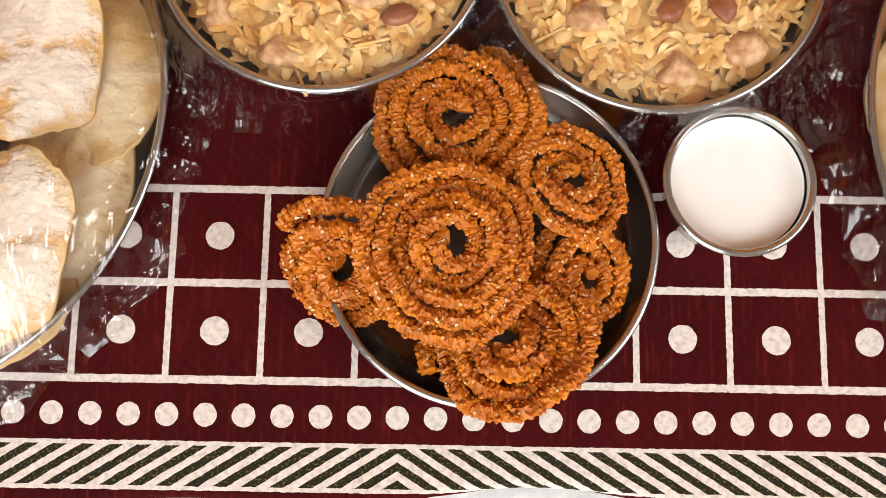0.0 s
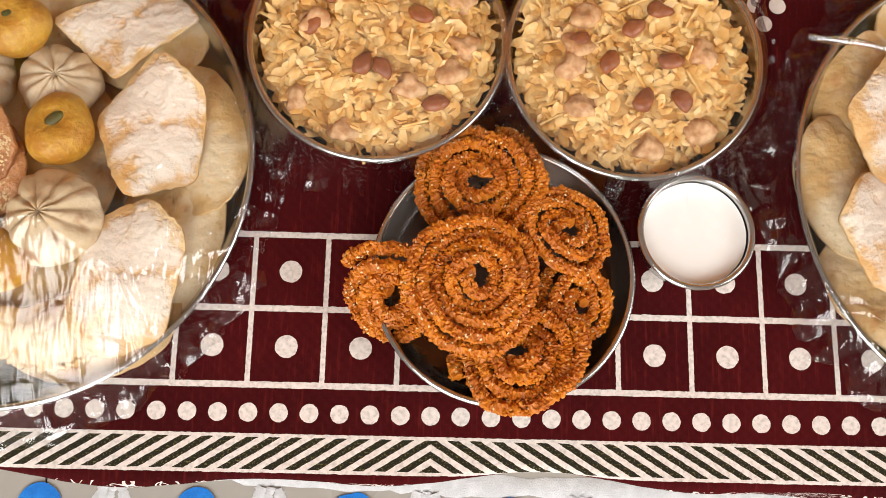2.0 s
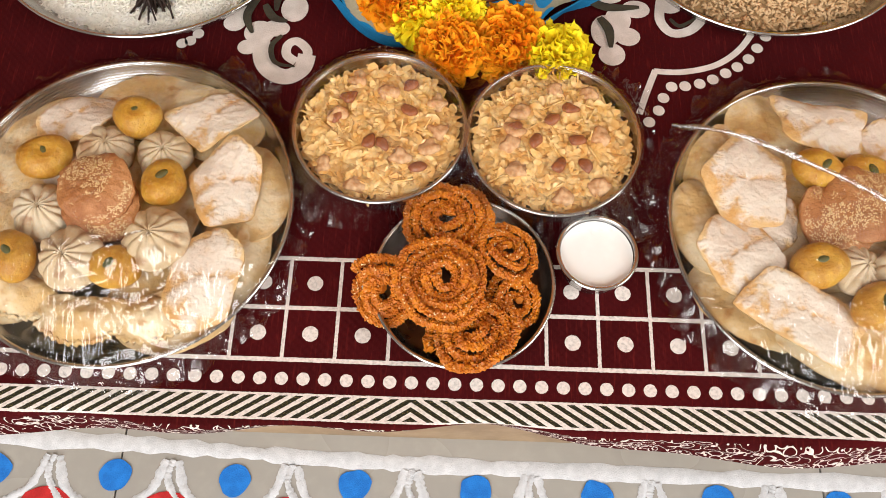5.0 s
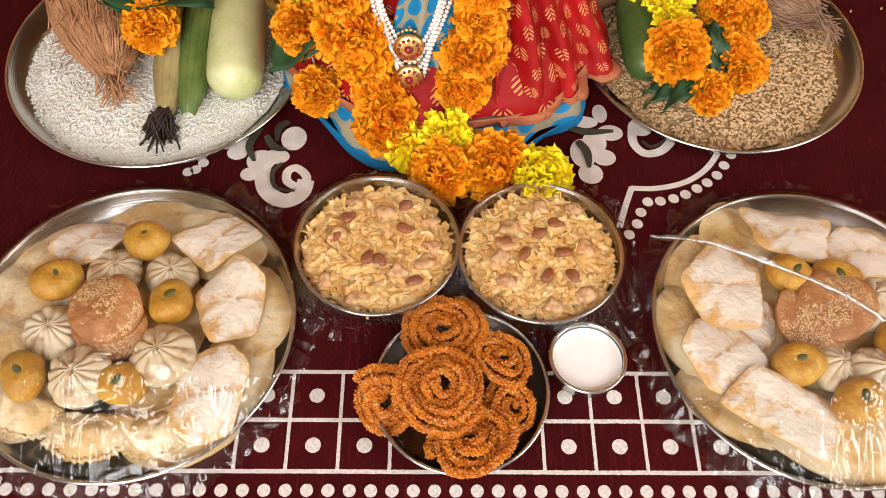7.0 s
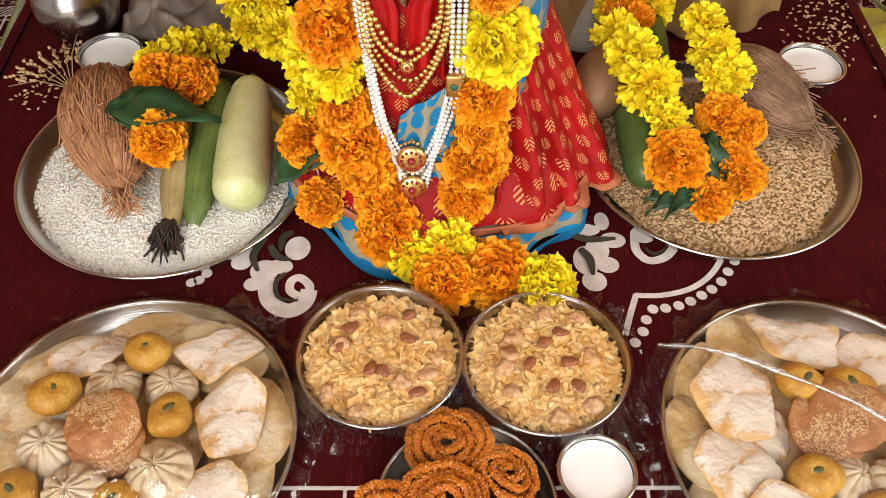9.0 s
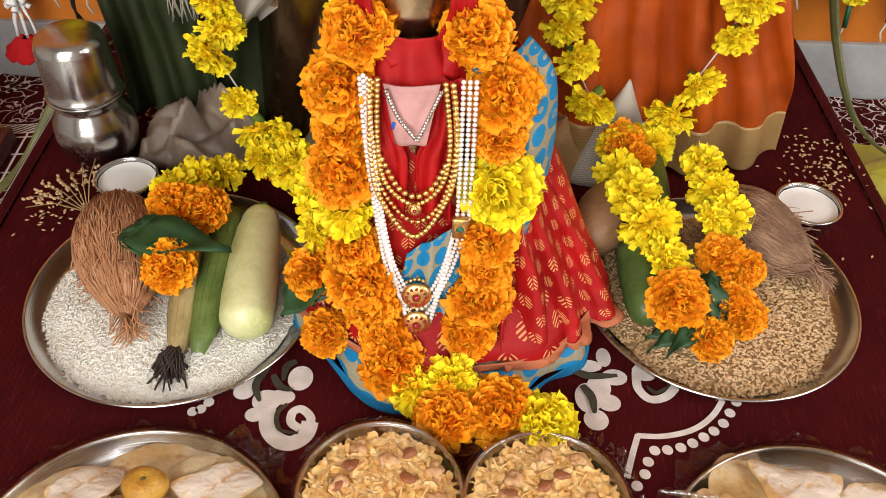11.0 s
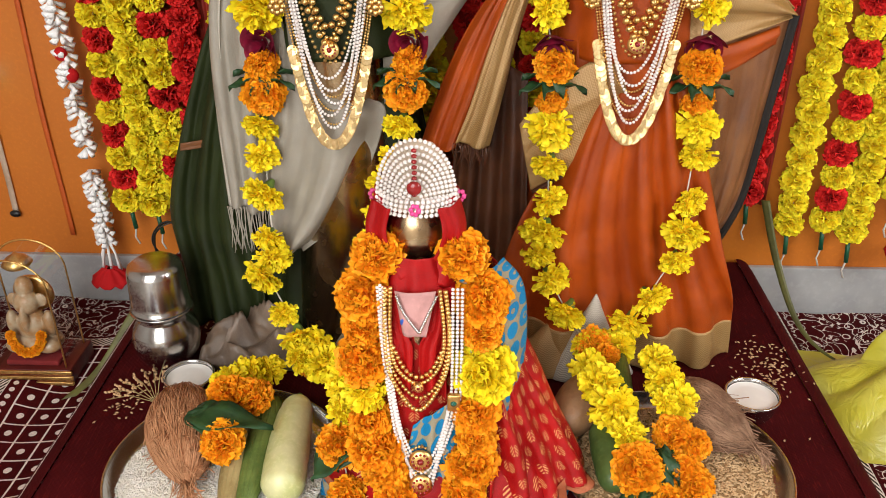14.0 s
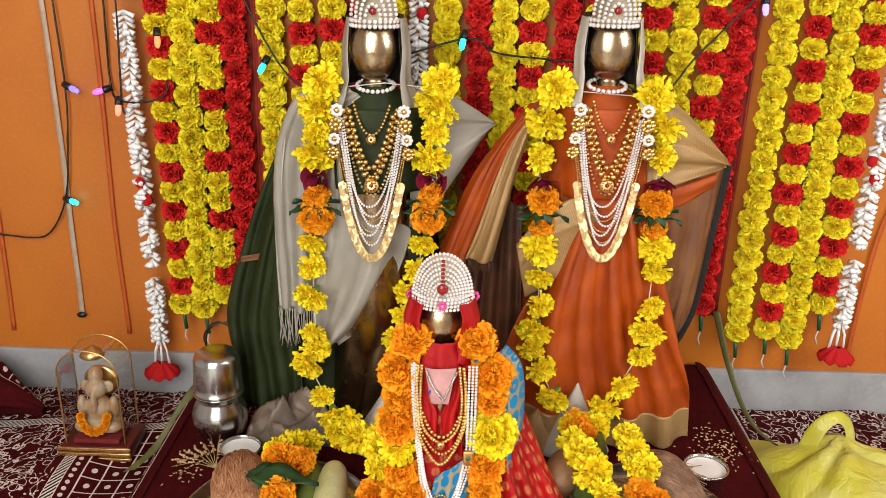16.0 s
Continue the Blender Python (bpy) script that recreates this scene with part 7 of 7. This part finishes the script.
# ---- scattered wheat and seed heads on the cloth ----
for (cx, cy, w, h, n, sd) in ((0.475, 0.690, 0.05, 0.06, 130, 1), (-0.470, 0.575, 0.035, 0.05, 60, 2), (0.49, 0.60, 0.05, 0.10, 8, 3), (-0.41, 0.77, 0.05, 0.05, 60, 5)):
    rnd.seed(sd)
    verts, faces = [], []
    for _ in range(n):
        m = Matrix.LocRotScale((rnd.gauss(0, w * 0.55), rnd.gauss(0, h * 0.55), 0.002 + abs(rnd.gauss(0, 0.002 if n > 20 else 0.0002))), Euler((0, 0, rnd.uniform(0, TAU))), (0.0036, 0.0016, 0.0015))
        b = len(verts)
        verts.extend((m @ Vector(p))[:] for p in ((1, 0, 0), (0, 1, 0), (-1, 0, 0), (0, -1, 0), (0, 0, 1), (0, 0, -1)))
        faces.extend(tuple(b + i for i in t) for t in ((0, 1, 4), (1, 2, 4), (2, 3, 4), (3, 0, 4), (1, 0, 5), (2, 1, 5), (3, 2, 5), (0, 3, 5)))
    me = bpy.data.meshes.new("scattered_grain")
    me.from_pydata(verts, [], faces)
    me.materials.append(WHEAT)
    me.shade_smooth()
    ob = new("scattered_grain", me)
    ob.matrix_basis = pose(cx, cy, 0.0)
    tagged(ob, "loose wheat grains spilled on the maroon cloth", "grain", kind="stuff")
sprig = thing("grain_spike", "dry branched seed spikes beside the coconut", "seed spike", (-0.410, 0.530, 0.012))
bm = bmesh.new()
for k in range(7):
    a = radians(100 + 11 * k)
    tip = Vector((0.085 * math.cos(a), 0.085 * math.sin(a), 0.03 - 0.004 * k))
    tube([Vector((0, 0, 0.02)), tip * 0.5 + Vector((0, 0, 0.02)), tip], 0.0007, 4, bm)
part("stalks", bm, CORN_DRY, sprig)
bm = bmesh.new()
for k in range(7):
    a = radians(100 + 11 * k)
    for j in range(9):
        f = 0.55 + 0.05 * j
        blob(bm, (0.085 * f * math.cos(a) + rnd.uniform(-0.003, 0.003), 0.085 * f * math.sin(a) + rnd.uniform(-0.003, 0.003), 0.022), (0.0032, 0.002, 0.002), 0, 1, 0, 40, a)
tagged(part("seed_cluster", bm, WHEAT, sprig), kind="stuff")

# ---- backdrop garlands ----


def pom_column(x, z_low, pattern, y=0.985, r=0.028, z_top=1.02, tail=True):
    t = thing("pompom_garland", "hanging garland of yellow and red cloth pompoms" if len(set(pattern)) > 1 else ("hanging garland of yellow cloth pompoms" if pattern[0] == "y" else "hanging garland of red cloth pompoms"), "garland", (x, y, z_low), "backdrop garlands")
    rnd.seed(int(x * 1000) + 77)
    z, k = 0.0, 0
    while z_low + z < z_top:
        kind = pattern[k % len(pattern)]
        me = (POMS_Y if kind == "y" else POMS_R)[k % 2]
        s = r / 0.027 * rnd.uniform(0.94, 1.06)
        part("yellow_pompom" if kind == "y" else "red_pompom", me, None, t, place=pose(rnd.uniform(-0.003, 0.003), rnd.uniform(-0.004, 0.004), z, 0, 0, rnd.uniform(0, 360)) @ Matrix.Diagonal((s, s * 0.9, s * 0.9, 1)))
        z += 0.0415 * rnd.uniform(0.95, 1.05)
        k += 1
    part("string", tube([(0, 0, -0.03), (0, 0, z)], 0.0012, 5), STRING, t)
    if tail:
        part("stem", tube([(0, 0, -0.02), (0.004, -0.002, -0.062)], 0.0042, 8), surface("green_tape", (0.012, 0.10, 0.045), None, 0.4), t, "green wrapped stem")
        part("thread", tube([(0.004, -0.002, -0.06), (0.0, -0.002, -0.08), (0.006, -0.002, -0.095)], 0.0018, 5), STRING, t, "white thread end")
    return t


for x, z, pat in ((-0.600, 0.130, "yr"), (-0.552, 0.120, "yyyyyyyyy"), (-0.502, 0.155, "yry"), (-0.455, 0.20, "rrr"), (-0.382, 0.20, "y"), (-0.322, 0.20, "ry"), (-0.262, 0.25, "yyr"), (-0.205, 0.25, "r"), (-0.150, 0.25, "yr"),
                  (-0.047, 0.25, "y"), (0.015, 0.20, "r"), (0.064, 0.25, "y"), (0.118, 0.25, "yr"), (0.180, 0.25, "r"), (0.240, 0.25, "yr"), (0.295, 0.25, "y"), (0.347, 0.20, "yr"), (0.402, 0.20, "y"), (0.460, 0.20, "yr"),
                  (0.508, 0.16, "r"), (0.590, 0.100, "y"), (0.652, 0.110, "yryr"), (0.703, 0.085, "y"), (0.758, 0.17, "yr")):
    pom_column(x, z, pat)


def white_string(x, z_low, z_top=1.02, lean=0.0):
    """White tuberose string over a red tassel."""
    rnd.seed(int(abs(x) * 100))
    t = thing("tuberose_string", "string of white cloth buds ending in a red tassel", "garland", (x, 0.975, z_low), "white strings")
    bm = bmesh.new()
    z = 0.03
    while z_low + z < z_top:
        gap = 0.17 < (z % 0.55) < 0.20
        if not gap:
            for j in range(5):
                a = rnd.uniform(0, TAU)
                way = Vector((math.cos(a), math.sin(a), -0.55)).normalized()
                tube([Vector((lean * z, 0, z)), Vector((lean * z, 0, z)) + way * 0.010, Vector((lean * z, 0, z)) + way * 0.021], lambda f: 0.0022 + 0.0032 * f, 5, bm)
        z += 0.0105
    tagged(part("bud_string", bm, POM_WHITE, t, "white cloth buds"), kind="stuff")
    bm = bmesh.new()
    for j in range(3):
        tube([Vector((0, 0, 0.035)), Vector((0.012 * (j - 1), -0.004, 0.0)), Vector((0.016 * (j - 1), -0.004, -0.035))], 0.003, 5, bm, 0.4)
    part("ends", bm, POM_WHITE, t, "three white ends")
    for s in (-1, 1):
        bm = bmesh.new()
        blob(bm, (0, 0, 0), (0.010, 0.010, 0.012), 0.2, 2, 1, 90)
        part("red_bud", bm, POM_RED, t, "small red bud", place=pose(-0.006 * s, -0.008, 0.36 + 0.018 * s))
    bm = lathe([(0.006, 0.014), (0.020, 0.010), (0.036, -0.004), (0.046, -0.010), (0.044, -0.013), (0.0, -0.004)], 56)
    for v in bm.verts:
        a = math.atan2(v.co.y, v.co.x)
        v.co.z += (0.003 * math.sin(9 * a) + 0.004 * noise.noise(v.co * 120)) * v.co.xy.length / 0.04
    part("tassel", bm, POM_RED, t, "flared red tassel", place=pose(0, -0.012, -0.040, 6, 0, 0) @ Matrix.Diagonal((0.85, 0.7, 1.0, 1)))
    return t


white_string(-0.652, 0.02, lean=-0.01)
white_string(0.800, 0.105, lean=0.02)
white_string(-0.100, 0.40)

# ribbons and cables on the wall
RIBBON_W = surface("pale_ribbon", (0.52, 0.40, 0.30), (0.42, 0.28, 0.18), 0.5)
RIBBON_O = surface("orange_ribbon", (0.55, 0.10, 0.010), (0.46, 0.075, 0.008), 0.6)


def ribbon(name, label, pts, w, mat):
    path = smooth_path(pts, 30)
    o = path[0].copy()
    bm = sheet(lambda s, t: path[min(29, int(round(s * 29)))] - o + Vector((w * (t - 0.5), -0.001 * math.sin(20 * s), 0)), 29, 2, thick=0.0006)
    return thing(name, label, "ribbon", o, bm=bm, material=mat)


Y = WALL_Y - 0.006
ribbon("ribbon", "pale ribbon hanging flat down the orange wall", [(-0.842, Y, 1.05), (-0.836, Y, 0.6), (-0.838, Y, 0.30), (-0.840, Y, 0.075)], 0.011, RIBBON_W)
bm = bmesh.new()
blob(bm, (0, 0, 0), (0.011, 0.005, 0.007), 0, 2)
thing("black_plug", "small black plug at the ribbon's end", "plug", (-0.840, Y - 0.004, 0.075), bm=bm, material=surface("black_plastic", (0.012, 0.012, 0.012), None, 0.35))
ribbon("ribbon", "orange ribbon hanging flat down the orange wall", [(-0.742, Y, 1.05), (-0.740, Y, 0.6), (-0.745, Y, 0.30), (-0.740, Y, 0.03)], 0.009, RIBBON_O)
ribbon("ribbon", "orange ribbon hanging flat down the orange wall", [(-1.005, Y, 1.05), (-0.99, Y, 0.5), (-1.0, Y, 0.03)], 0.009, RIBBON_O)
ribbon("ribbon", "orange ribbon hanging flat down the orange wall", [(0.930, Y, 1.05), (0.900, Y, 0.5), (0.865, Y, 0.28), (0.855, Y, 0.0)], 0.009, RIBBON_O)
slab("trim", (-1.20, WALL_Y - 0.012, 0.768), (-0.66, WALL_Y - 0.001, 0.80), WALL_WHITE, "trim", "white painted trim on the orange wall", 0.002)
ORG = surface("red_net", (0.40, 0.03, 0.012), (0.25, 0.015, 0.008), 0.6)
for k, x in enumerate((-0.428, 0.535, -0.23, 0.095, 0.205)):
    thing("net_strip", "narrow strip of red and gold net cloth behind the figures", "cloth strip", (0, 0, 0), "net strips", bm=drape((x - 0.022, Y - 0.004, 1.03), (x + 0.022, Y - 0.004, 1.03), (x + 0.018, Y - 0.006, 0.12), (x - 0.018, Y - 0.006, 0.12), 4, 0.003, 0.0, 24, 20, 0.0008, k), material=ORG)

OLIVE_LEAF = surface("dry_palm_leaf", (0.13, 0.13, 0.03), (0.08, 0.075, 0.02), 0.5, 0, 30, 200, 0.4)
thing("palm_leaf", "long drooping olive palm leaf at the platform's back corner", "leaf", bm=sheet(lambda s, t: smooth_path([(0.535, 0.97, 0.14), (0.565, 0.93, 0.03), (0.600, 0.86, -0.055), (0.66, 0.80, -0.085), (0.76, 0.78, -0.090)], 30)[int(round(s * 29))] + Vector((0.0, 0.0, 0.010)) + Vector((0.7, -0.6, 0.25)) * 0.016 * (t - 0.5) * (1 - 0.5 * s), 29, 3, thick=0.0008), material=OLIVE_LEAF)
thing("palm_leaf", "narrow olive palm leaf lying behind the water pot", "leaf", bm=sheet(lambda s, t: smooth_path([(-0.500, 0.90, 0.02), (-0.535, 0.82, 0.006), (-0.585, 0.74, -0.070), (-0.625, 0.68, -0.094)], 24)[int(round(s * 23))] + Vector((0.02 * (t - 0.5), 0.01 * (t - 0.5), 0.008)), 23, 3, thick=0.0008), material=OLIVE_LEAF)

# fairy lights
BLACK = surface("black_cable", (0.012, 0.011, 0.010), None, 0.4)


def cable(pts):
    o = Vector(pts[0])
    return thing("light_cable", "thin twisted black cable of the fairy lights", "cable", o, "light cables", bm=tube([p - o for p in smooth_path(pts, 60)], 0.0019, 5, jitter=0.25), material=BLACK)


C = WALL_Y - 0.014
cable([(-0.815, C, 1.05), (-0.812, C, 0.80), (-0.808, C, 0.58), (-0.820, C, 0.45), (-0.838, C, 0.345), (-0.88, C, 0.27), (-0.93, C, 0.255), (-1.05, C, 0.27)])
cable([(-0.705, C, 1.05), (-0.712, C, 0.75), (-0.715, C, 0.58), (-0.66, 0.945, 0.565), (-0.59, 0.942, 0.575), (-0.575, 0.942, 0.61)])
cable([(-0.656, 0.945, 1.05), (-0.660, 0.945, 0.75), (-0.668, 0.945, 0.575), (-0.665, 0.945, 0.54)])
cable([(-0.44, 0.945, 0.80), (-0.37, 0.942, 0.66), (-0.31, 0.942, 0.605), (-0.2, 0.942, 0.64), (-0.013, 0.942, 0.70), (0.05, 0.942, 0.675), (0.16, 0.942, 0.665), (0.24, 0.942, 0.655), (0.35, 0.942, 0.60), (0.42, 0.942, 0.68), (0.5, 0.942, 0.77), (0.56, 0.942, 0.84)])
cable([(0.80, 0.945, 1.05), (0.815, 0.942, 0.72), (0.795, 0.942, 0.60), (0.80, 0.942, 0.555)])


cable([(-0.50, 0.90, 0.02), (-0.53, 0.89, 0.09), (-0.50, 0.89, 0.13), (-0.46, 0.89, 0.10), (-0.47, 0.89, 0.03), (-0.51, 0.88, 0.03), (-0.52, 0.88, 0.11), (-0.47, 0.89, 0.125), (-0.45, 0.90, 0.02)])


def fairy_light(x, y, z, way, colour, power):
    t = thing("fairy_light", "small lit fairy light bulb in a black socket", "light bulb", Matrix.Translation((x, y, z)) @ Vector(way).to_track_quat("Z", "Y").to_matrix().to_4x4(), "fairy lights")
    part("socket", lathe([(0, -0.018), (0.006, -0.017), (0.0075, -0.004), (0.0065, 0.0), (0, 0.0)], 16), BLACK, t)
    part("bulb", lathe([(0.005, 0.0), (0.006, 0.008), (0.0045, 0.018), (0.0, 0.022)], 16), bulb_material("lit_bulb", colour, power), t, "glowing coloured bulb")


for x, y, z, way, col, p in ((-0.795, C - 0.006, 0.578, (1, -0.3, -0.4), (0.15, 0.12, 1.0), 1.3), (-0.73, C - 0.006, 0.575, (-1, -0.3, -0.3), (0.5, 0.1, 1.0), 1.0), (-0.825, C - 0.006, 0.342, (1, -0.4, -0.2), (0.02, 0.75, 1.0), 1.5),
                             (-0.585, 0.935, 0.690, (0.1, -0.4, -1), (1.0, 0.15, 0.05), 1.3), (-0.388, 0.935, 0.645, (-0.4, -0.4, -0.8), (0.02, 1.0, 0.75), 1.3), (-0.015, 0.935, 0.700, (-0.2, -0.4, -1), (0.02, 0.95, 0.8), 1.3),
                             (0.530, 0.935, 0.775, (0, -0.4, -1), (0.25, 0.2, 1.0), 1.3), (0.800, 0.930, 0.556, (-0.4, -0.4, -0.9), (0.1, 0.25, 1.0), 1.4), (0.803, 0.930, 0.530, (0.2, -0.4, -0.9), (0.05, 0.9, 1.0), 1.4), (-0.672, 0.935, 0.56, (0, -0.4, -1), (1.0, 0.2, 0.12), 1.0)):
    fairy_light(x, y, z, way, col, p)

# ---- woven scrolls on the bedspread ----
WOVEN = surface("woven_offwhite", (0.70, 0.62, 0.56), (0.58, 0.50, 0.44), 0.9, 0, 60, 900, 0.6)
WOVEN_DARK = surface("woven_olive", (0.05, 0.042, 0.022), (0.03, 0.022, 0.012), 0.9, 0, 60, 900, 0.6)


def band(bm, pts, w, z):
    """Flat woven line along a path; w: number or function of 0..1."""
    path = smooth_path([(x, y, z) for x, y in pts], max(12, len(pts) * 7))
    rows = []
    for k, p in enumerate(path):
        d = (path[min(k + 1, len(path) - 1)] - path[max(k - 1, 0)]).normalized()
        s = Vector((-d.y, d.x, 0)) * (w(k / (len(path) - 1)) if callable(w) else w) / 2
        rows.append((bm.verts.new(p - s), bm.verts.new(p + s)))
    for a, b in zip(rows, rows[1:]):
        bm.faces.new((a[0], a[1], b[1], b[0]))


def disc(bm, x, y, rx, ry, z, turn=0.0, n=16):
    c, s = math.cos(turn), math.sin(turn)
    bm.faces.new([bm.verts.new((x + rx * math.cos(TAU * i / n) * c - ry * math.sin(TAU * i / n) * s, y + rx * math.cos(TAU * i / n) * s + ry * math.sin(TAU * i / n) * c, z)) for i in range(n)])


def motif(blobs, strokes, dots, leaves):
    """White woven lobes, strokes and dots, with dark leaves over them."""
    bm, dk = bmesh.new(), bmesh.new()
    for k, (x, y, rx, ry) in enumerate(blobs):
        disc(bm, x, y, rx, ry, 0.0016 + 0.0001 * k, 0.0, 22)
    for k, (pts, w) in enumerate(strokes):
        band(bm, pts, w, 0.0013 - 0.00005 * k)
    for x, y in dots:
        disc(bm, x, y, 0.0052, 0.0052, 0.0014)
    for k, (pts, w) in enumerate(leaves):
        band(dk, pts, lambda f, w=w: w * (0.35 + 0.65 * math.sin(math.pi * min(1.0, 0.15 + 0.85 * f))), 0.0036 + 0.0002 * k)
    part("scroll_motif", bm, WOVEN, spread, "off-white woven scroll motif", smooth=False)
    part("leaf_motif", dk, WOVEN_DARK, spread, "dark woven leaf motif", smooth=False)


# beside the rice thali
motif([(-0.198, 0.311, 0.0100, 0.0090), (-0.183, 0.285, 0.0090, 0.0080), (-0.145, 0.329, 0.0125, 0.0150), (-0.174, 0.301, 0.0140, 0.0130), (-0.160, 0.306, 0.0130, 0.0090), (-0.193, 0.324, 0.0080, 0.0090)], [([(-0.172, 0.296), (-0.168, 0.272), (-0.158, 0.259), (-0.144, 0.255), (-0.132, 0.264), (-0.129, 0.279)], 0.016), ([(-0.131, 0.271), (-0.129, 0.283), (-0.139, 0.293), (-0.147, 0.289), (-0.147, 0.278), (-0.138, 0.271)], 0.0085)], [(-0.229, 0.298), (-0.235, 0.290), (-0.242, 0.287)], [([(-0.178, 0.341), (-0.187, 0.319), (-0.180, 0.299)], 0.008), ([(-0.172, 0.331), (-0.163, 0.317), (-0.150, 0.313)], 0.008), ([(-0.153, 0.297), (-0.161, 0.285), (-0.156, 0.268), (-0.138, 0.264)], 0.005), ([(-0.151, 0.348), (-0.160, 0.341), (-0.161, 0.324)], 0.008)])
# beside the wheat thali
motif([(0.159, 0.365, 0.0075, 0.0120), (0.167, 0.340, 0.0130, 0.0100), (0.158, 0.309, 0.0115, 0.0100), (0.143, 0.289, 0.0120, 0.0120), (0.138, 0.314, 0.0130, 0.0180), (0.140, 0.353, 0.0160, 0.0080), (0.198, 0.347, 0.0125, 0.0110), (0.150, 0.327, 0.0120, 0.0140)], [([(0.190, 0.347), (0.189, 0.328), (0.199, 0.315), (0.216, 0.319), (0.231, 0.336)], 0.009), ([(0.164, 0.228), (0.172, 0.251), (0.181, 0.274)], 0.0058), ([(0.180, 0.273), (0.205, 0.273), (0.234, 0.281), (0.257, 0.298), (0.275, 0.323)], 0.0058)], [(0.186, 0.245), (0.194, 0.257), (0.206, 0.258), (0.219, 0.261), (0.231, 0.266), (0.243, 0.273), (0.254, 0.280), (0.265, 0.289), (0.274, 0.301), (0.283, 0.314), (0.181, 0.232), (0.172, 0.220)], [([(0.123, 0.348), (0.141, 0.340), (0.170, 0.341)], 0.009), ([(0.133, 0.328), (0.141, 0.314), (0.142, 0.295)], 0.009), ([(0.197, 0.329), (0.206, 0.321), (0.224, 0.333)], 0.004)])
# ---- powder drawing on the floor before the platform ----
rangoli = thing("rangoli", "powder drawing of white scallops, blue spots and red fans", "floor drawing", (0, 0, FLOOR_Z))


def powder_line(pts, w, z=0.0012):
    bm = bmesh.new()
    path = smooth_path([(x, y, z) for x, y in pts], 90)
    rows = []
    for k, p in enumerate(path):
        d = (path[min(k + 1, 89)] - path[max(k - 1, 0)]).normalized()
        s = Vector((-d.y, d.x, 0)) * w * (0.5 + 0.18 * noise.noise(p * 70) + 0.12 * rnd.uniform(-1, 1))
        rows.append((bm.verts.new(p - s - Vector((0, 0, 0.001))), bm.verts.new(p + Vector((0, 0, 0.0008 + 0.0006 * rnd.random()))), bm.verts.new(p + s - Vector((0, 0, 0.001)))))
    for a, b in zip(rows, rows[1:]):
        bm.faces.new((a[0], a[1], b[1], b[0]))
        bm.faces.new((a[1], a[2], b[2], b[1]))
    return bm


part("white_line", powder_line([(-0.75, -0.040), (-0.30, -0.048), (-0.1, -0.056), (0.05, -0.059), (0.3, -0.061), (0.75, -0.064)], 0.013), CHALK, rangoli)
for k in range(-5, 7):
    x = -0.074 + 0.1024 * k
    y0 = -0.057 - 0.010 * (x + 0.3)
    bm = bmesh.new()
    bmesh.ops.create_circle(bm, cap_ends=True, segments=30, radius=0.0135, matrix=Matrix.Translation((x + 0.004, y0 - 0.0185, 0.0012)))
    for v in bm.verts:
        v.co.xy += Vector((noise.noise(v.co * 90), noise.noise(v.co * 90 + Vector((5, 0, 0))))) * 0.002
    part("blue_spot", bm, BLUEPOW, rangoli, smooth=False)
    part("white_scallop", powder_line([(x - 0.046, y0 - 0.004), (x - 0.036, y0 - 0.030), (x - 0.012, y0 - 0.044), (x + 0.012, y0 - 0.044), (x + 0.036, y0 - 0.030), (x + 0.046, y0 - 0.004)], 0.0075), CHALK, rangoli)
    part("white_leaf", powder_line([(x + 0.052, y0 - 0.004), (x + 0.050, y0 - 0.022), (x + 0.070, y0 - 0.046), (x + 0.105, y0 - 0.058)], 0.006, 0.0016), CHALK, rangoli)
    bm = bmesh.new()
    fan = [bm.verts.new((x + 0.052 + 0.032 * math.sin(a) * (1 + 0.06 * math.sin(9 * a)), y0 - 0.070 + 0.040 * math.cos(a), 0.0010)) for a in [radians(-80 + 16 * j) for j in range(11)]]
    mid = bm.verts.new((x + 0.052, y0 - 0.088, 0.0010))
    for a, b in zip(fan, fan[1:]):
        bm.faces.new((a, b, mid))
    part("red_fan", bm, REDPOW, rangoli, smooth=False)
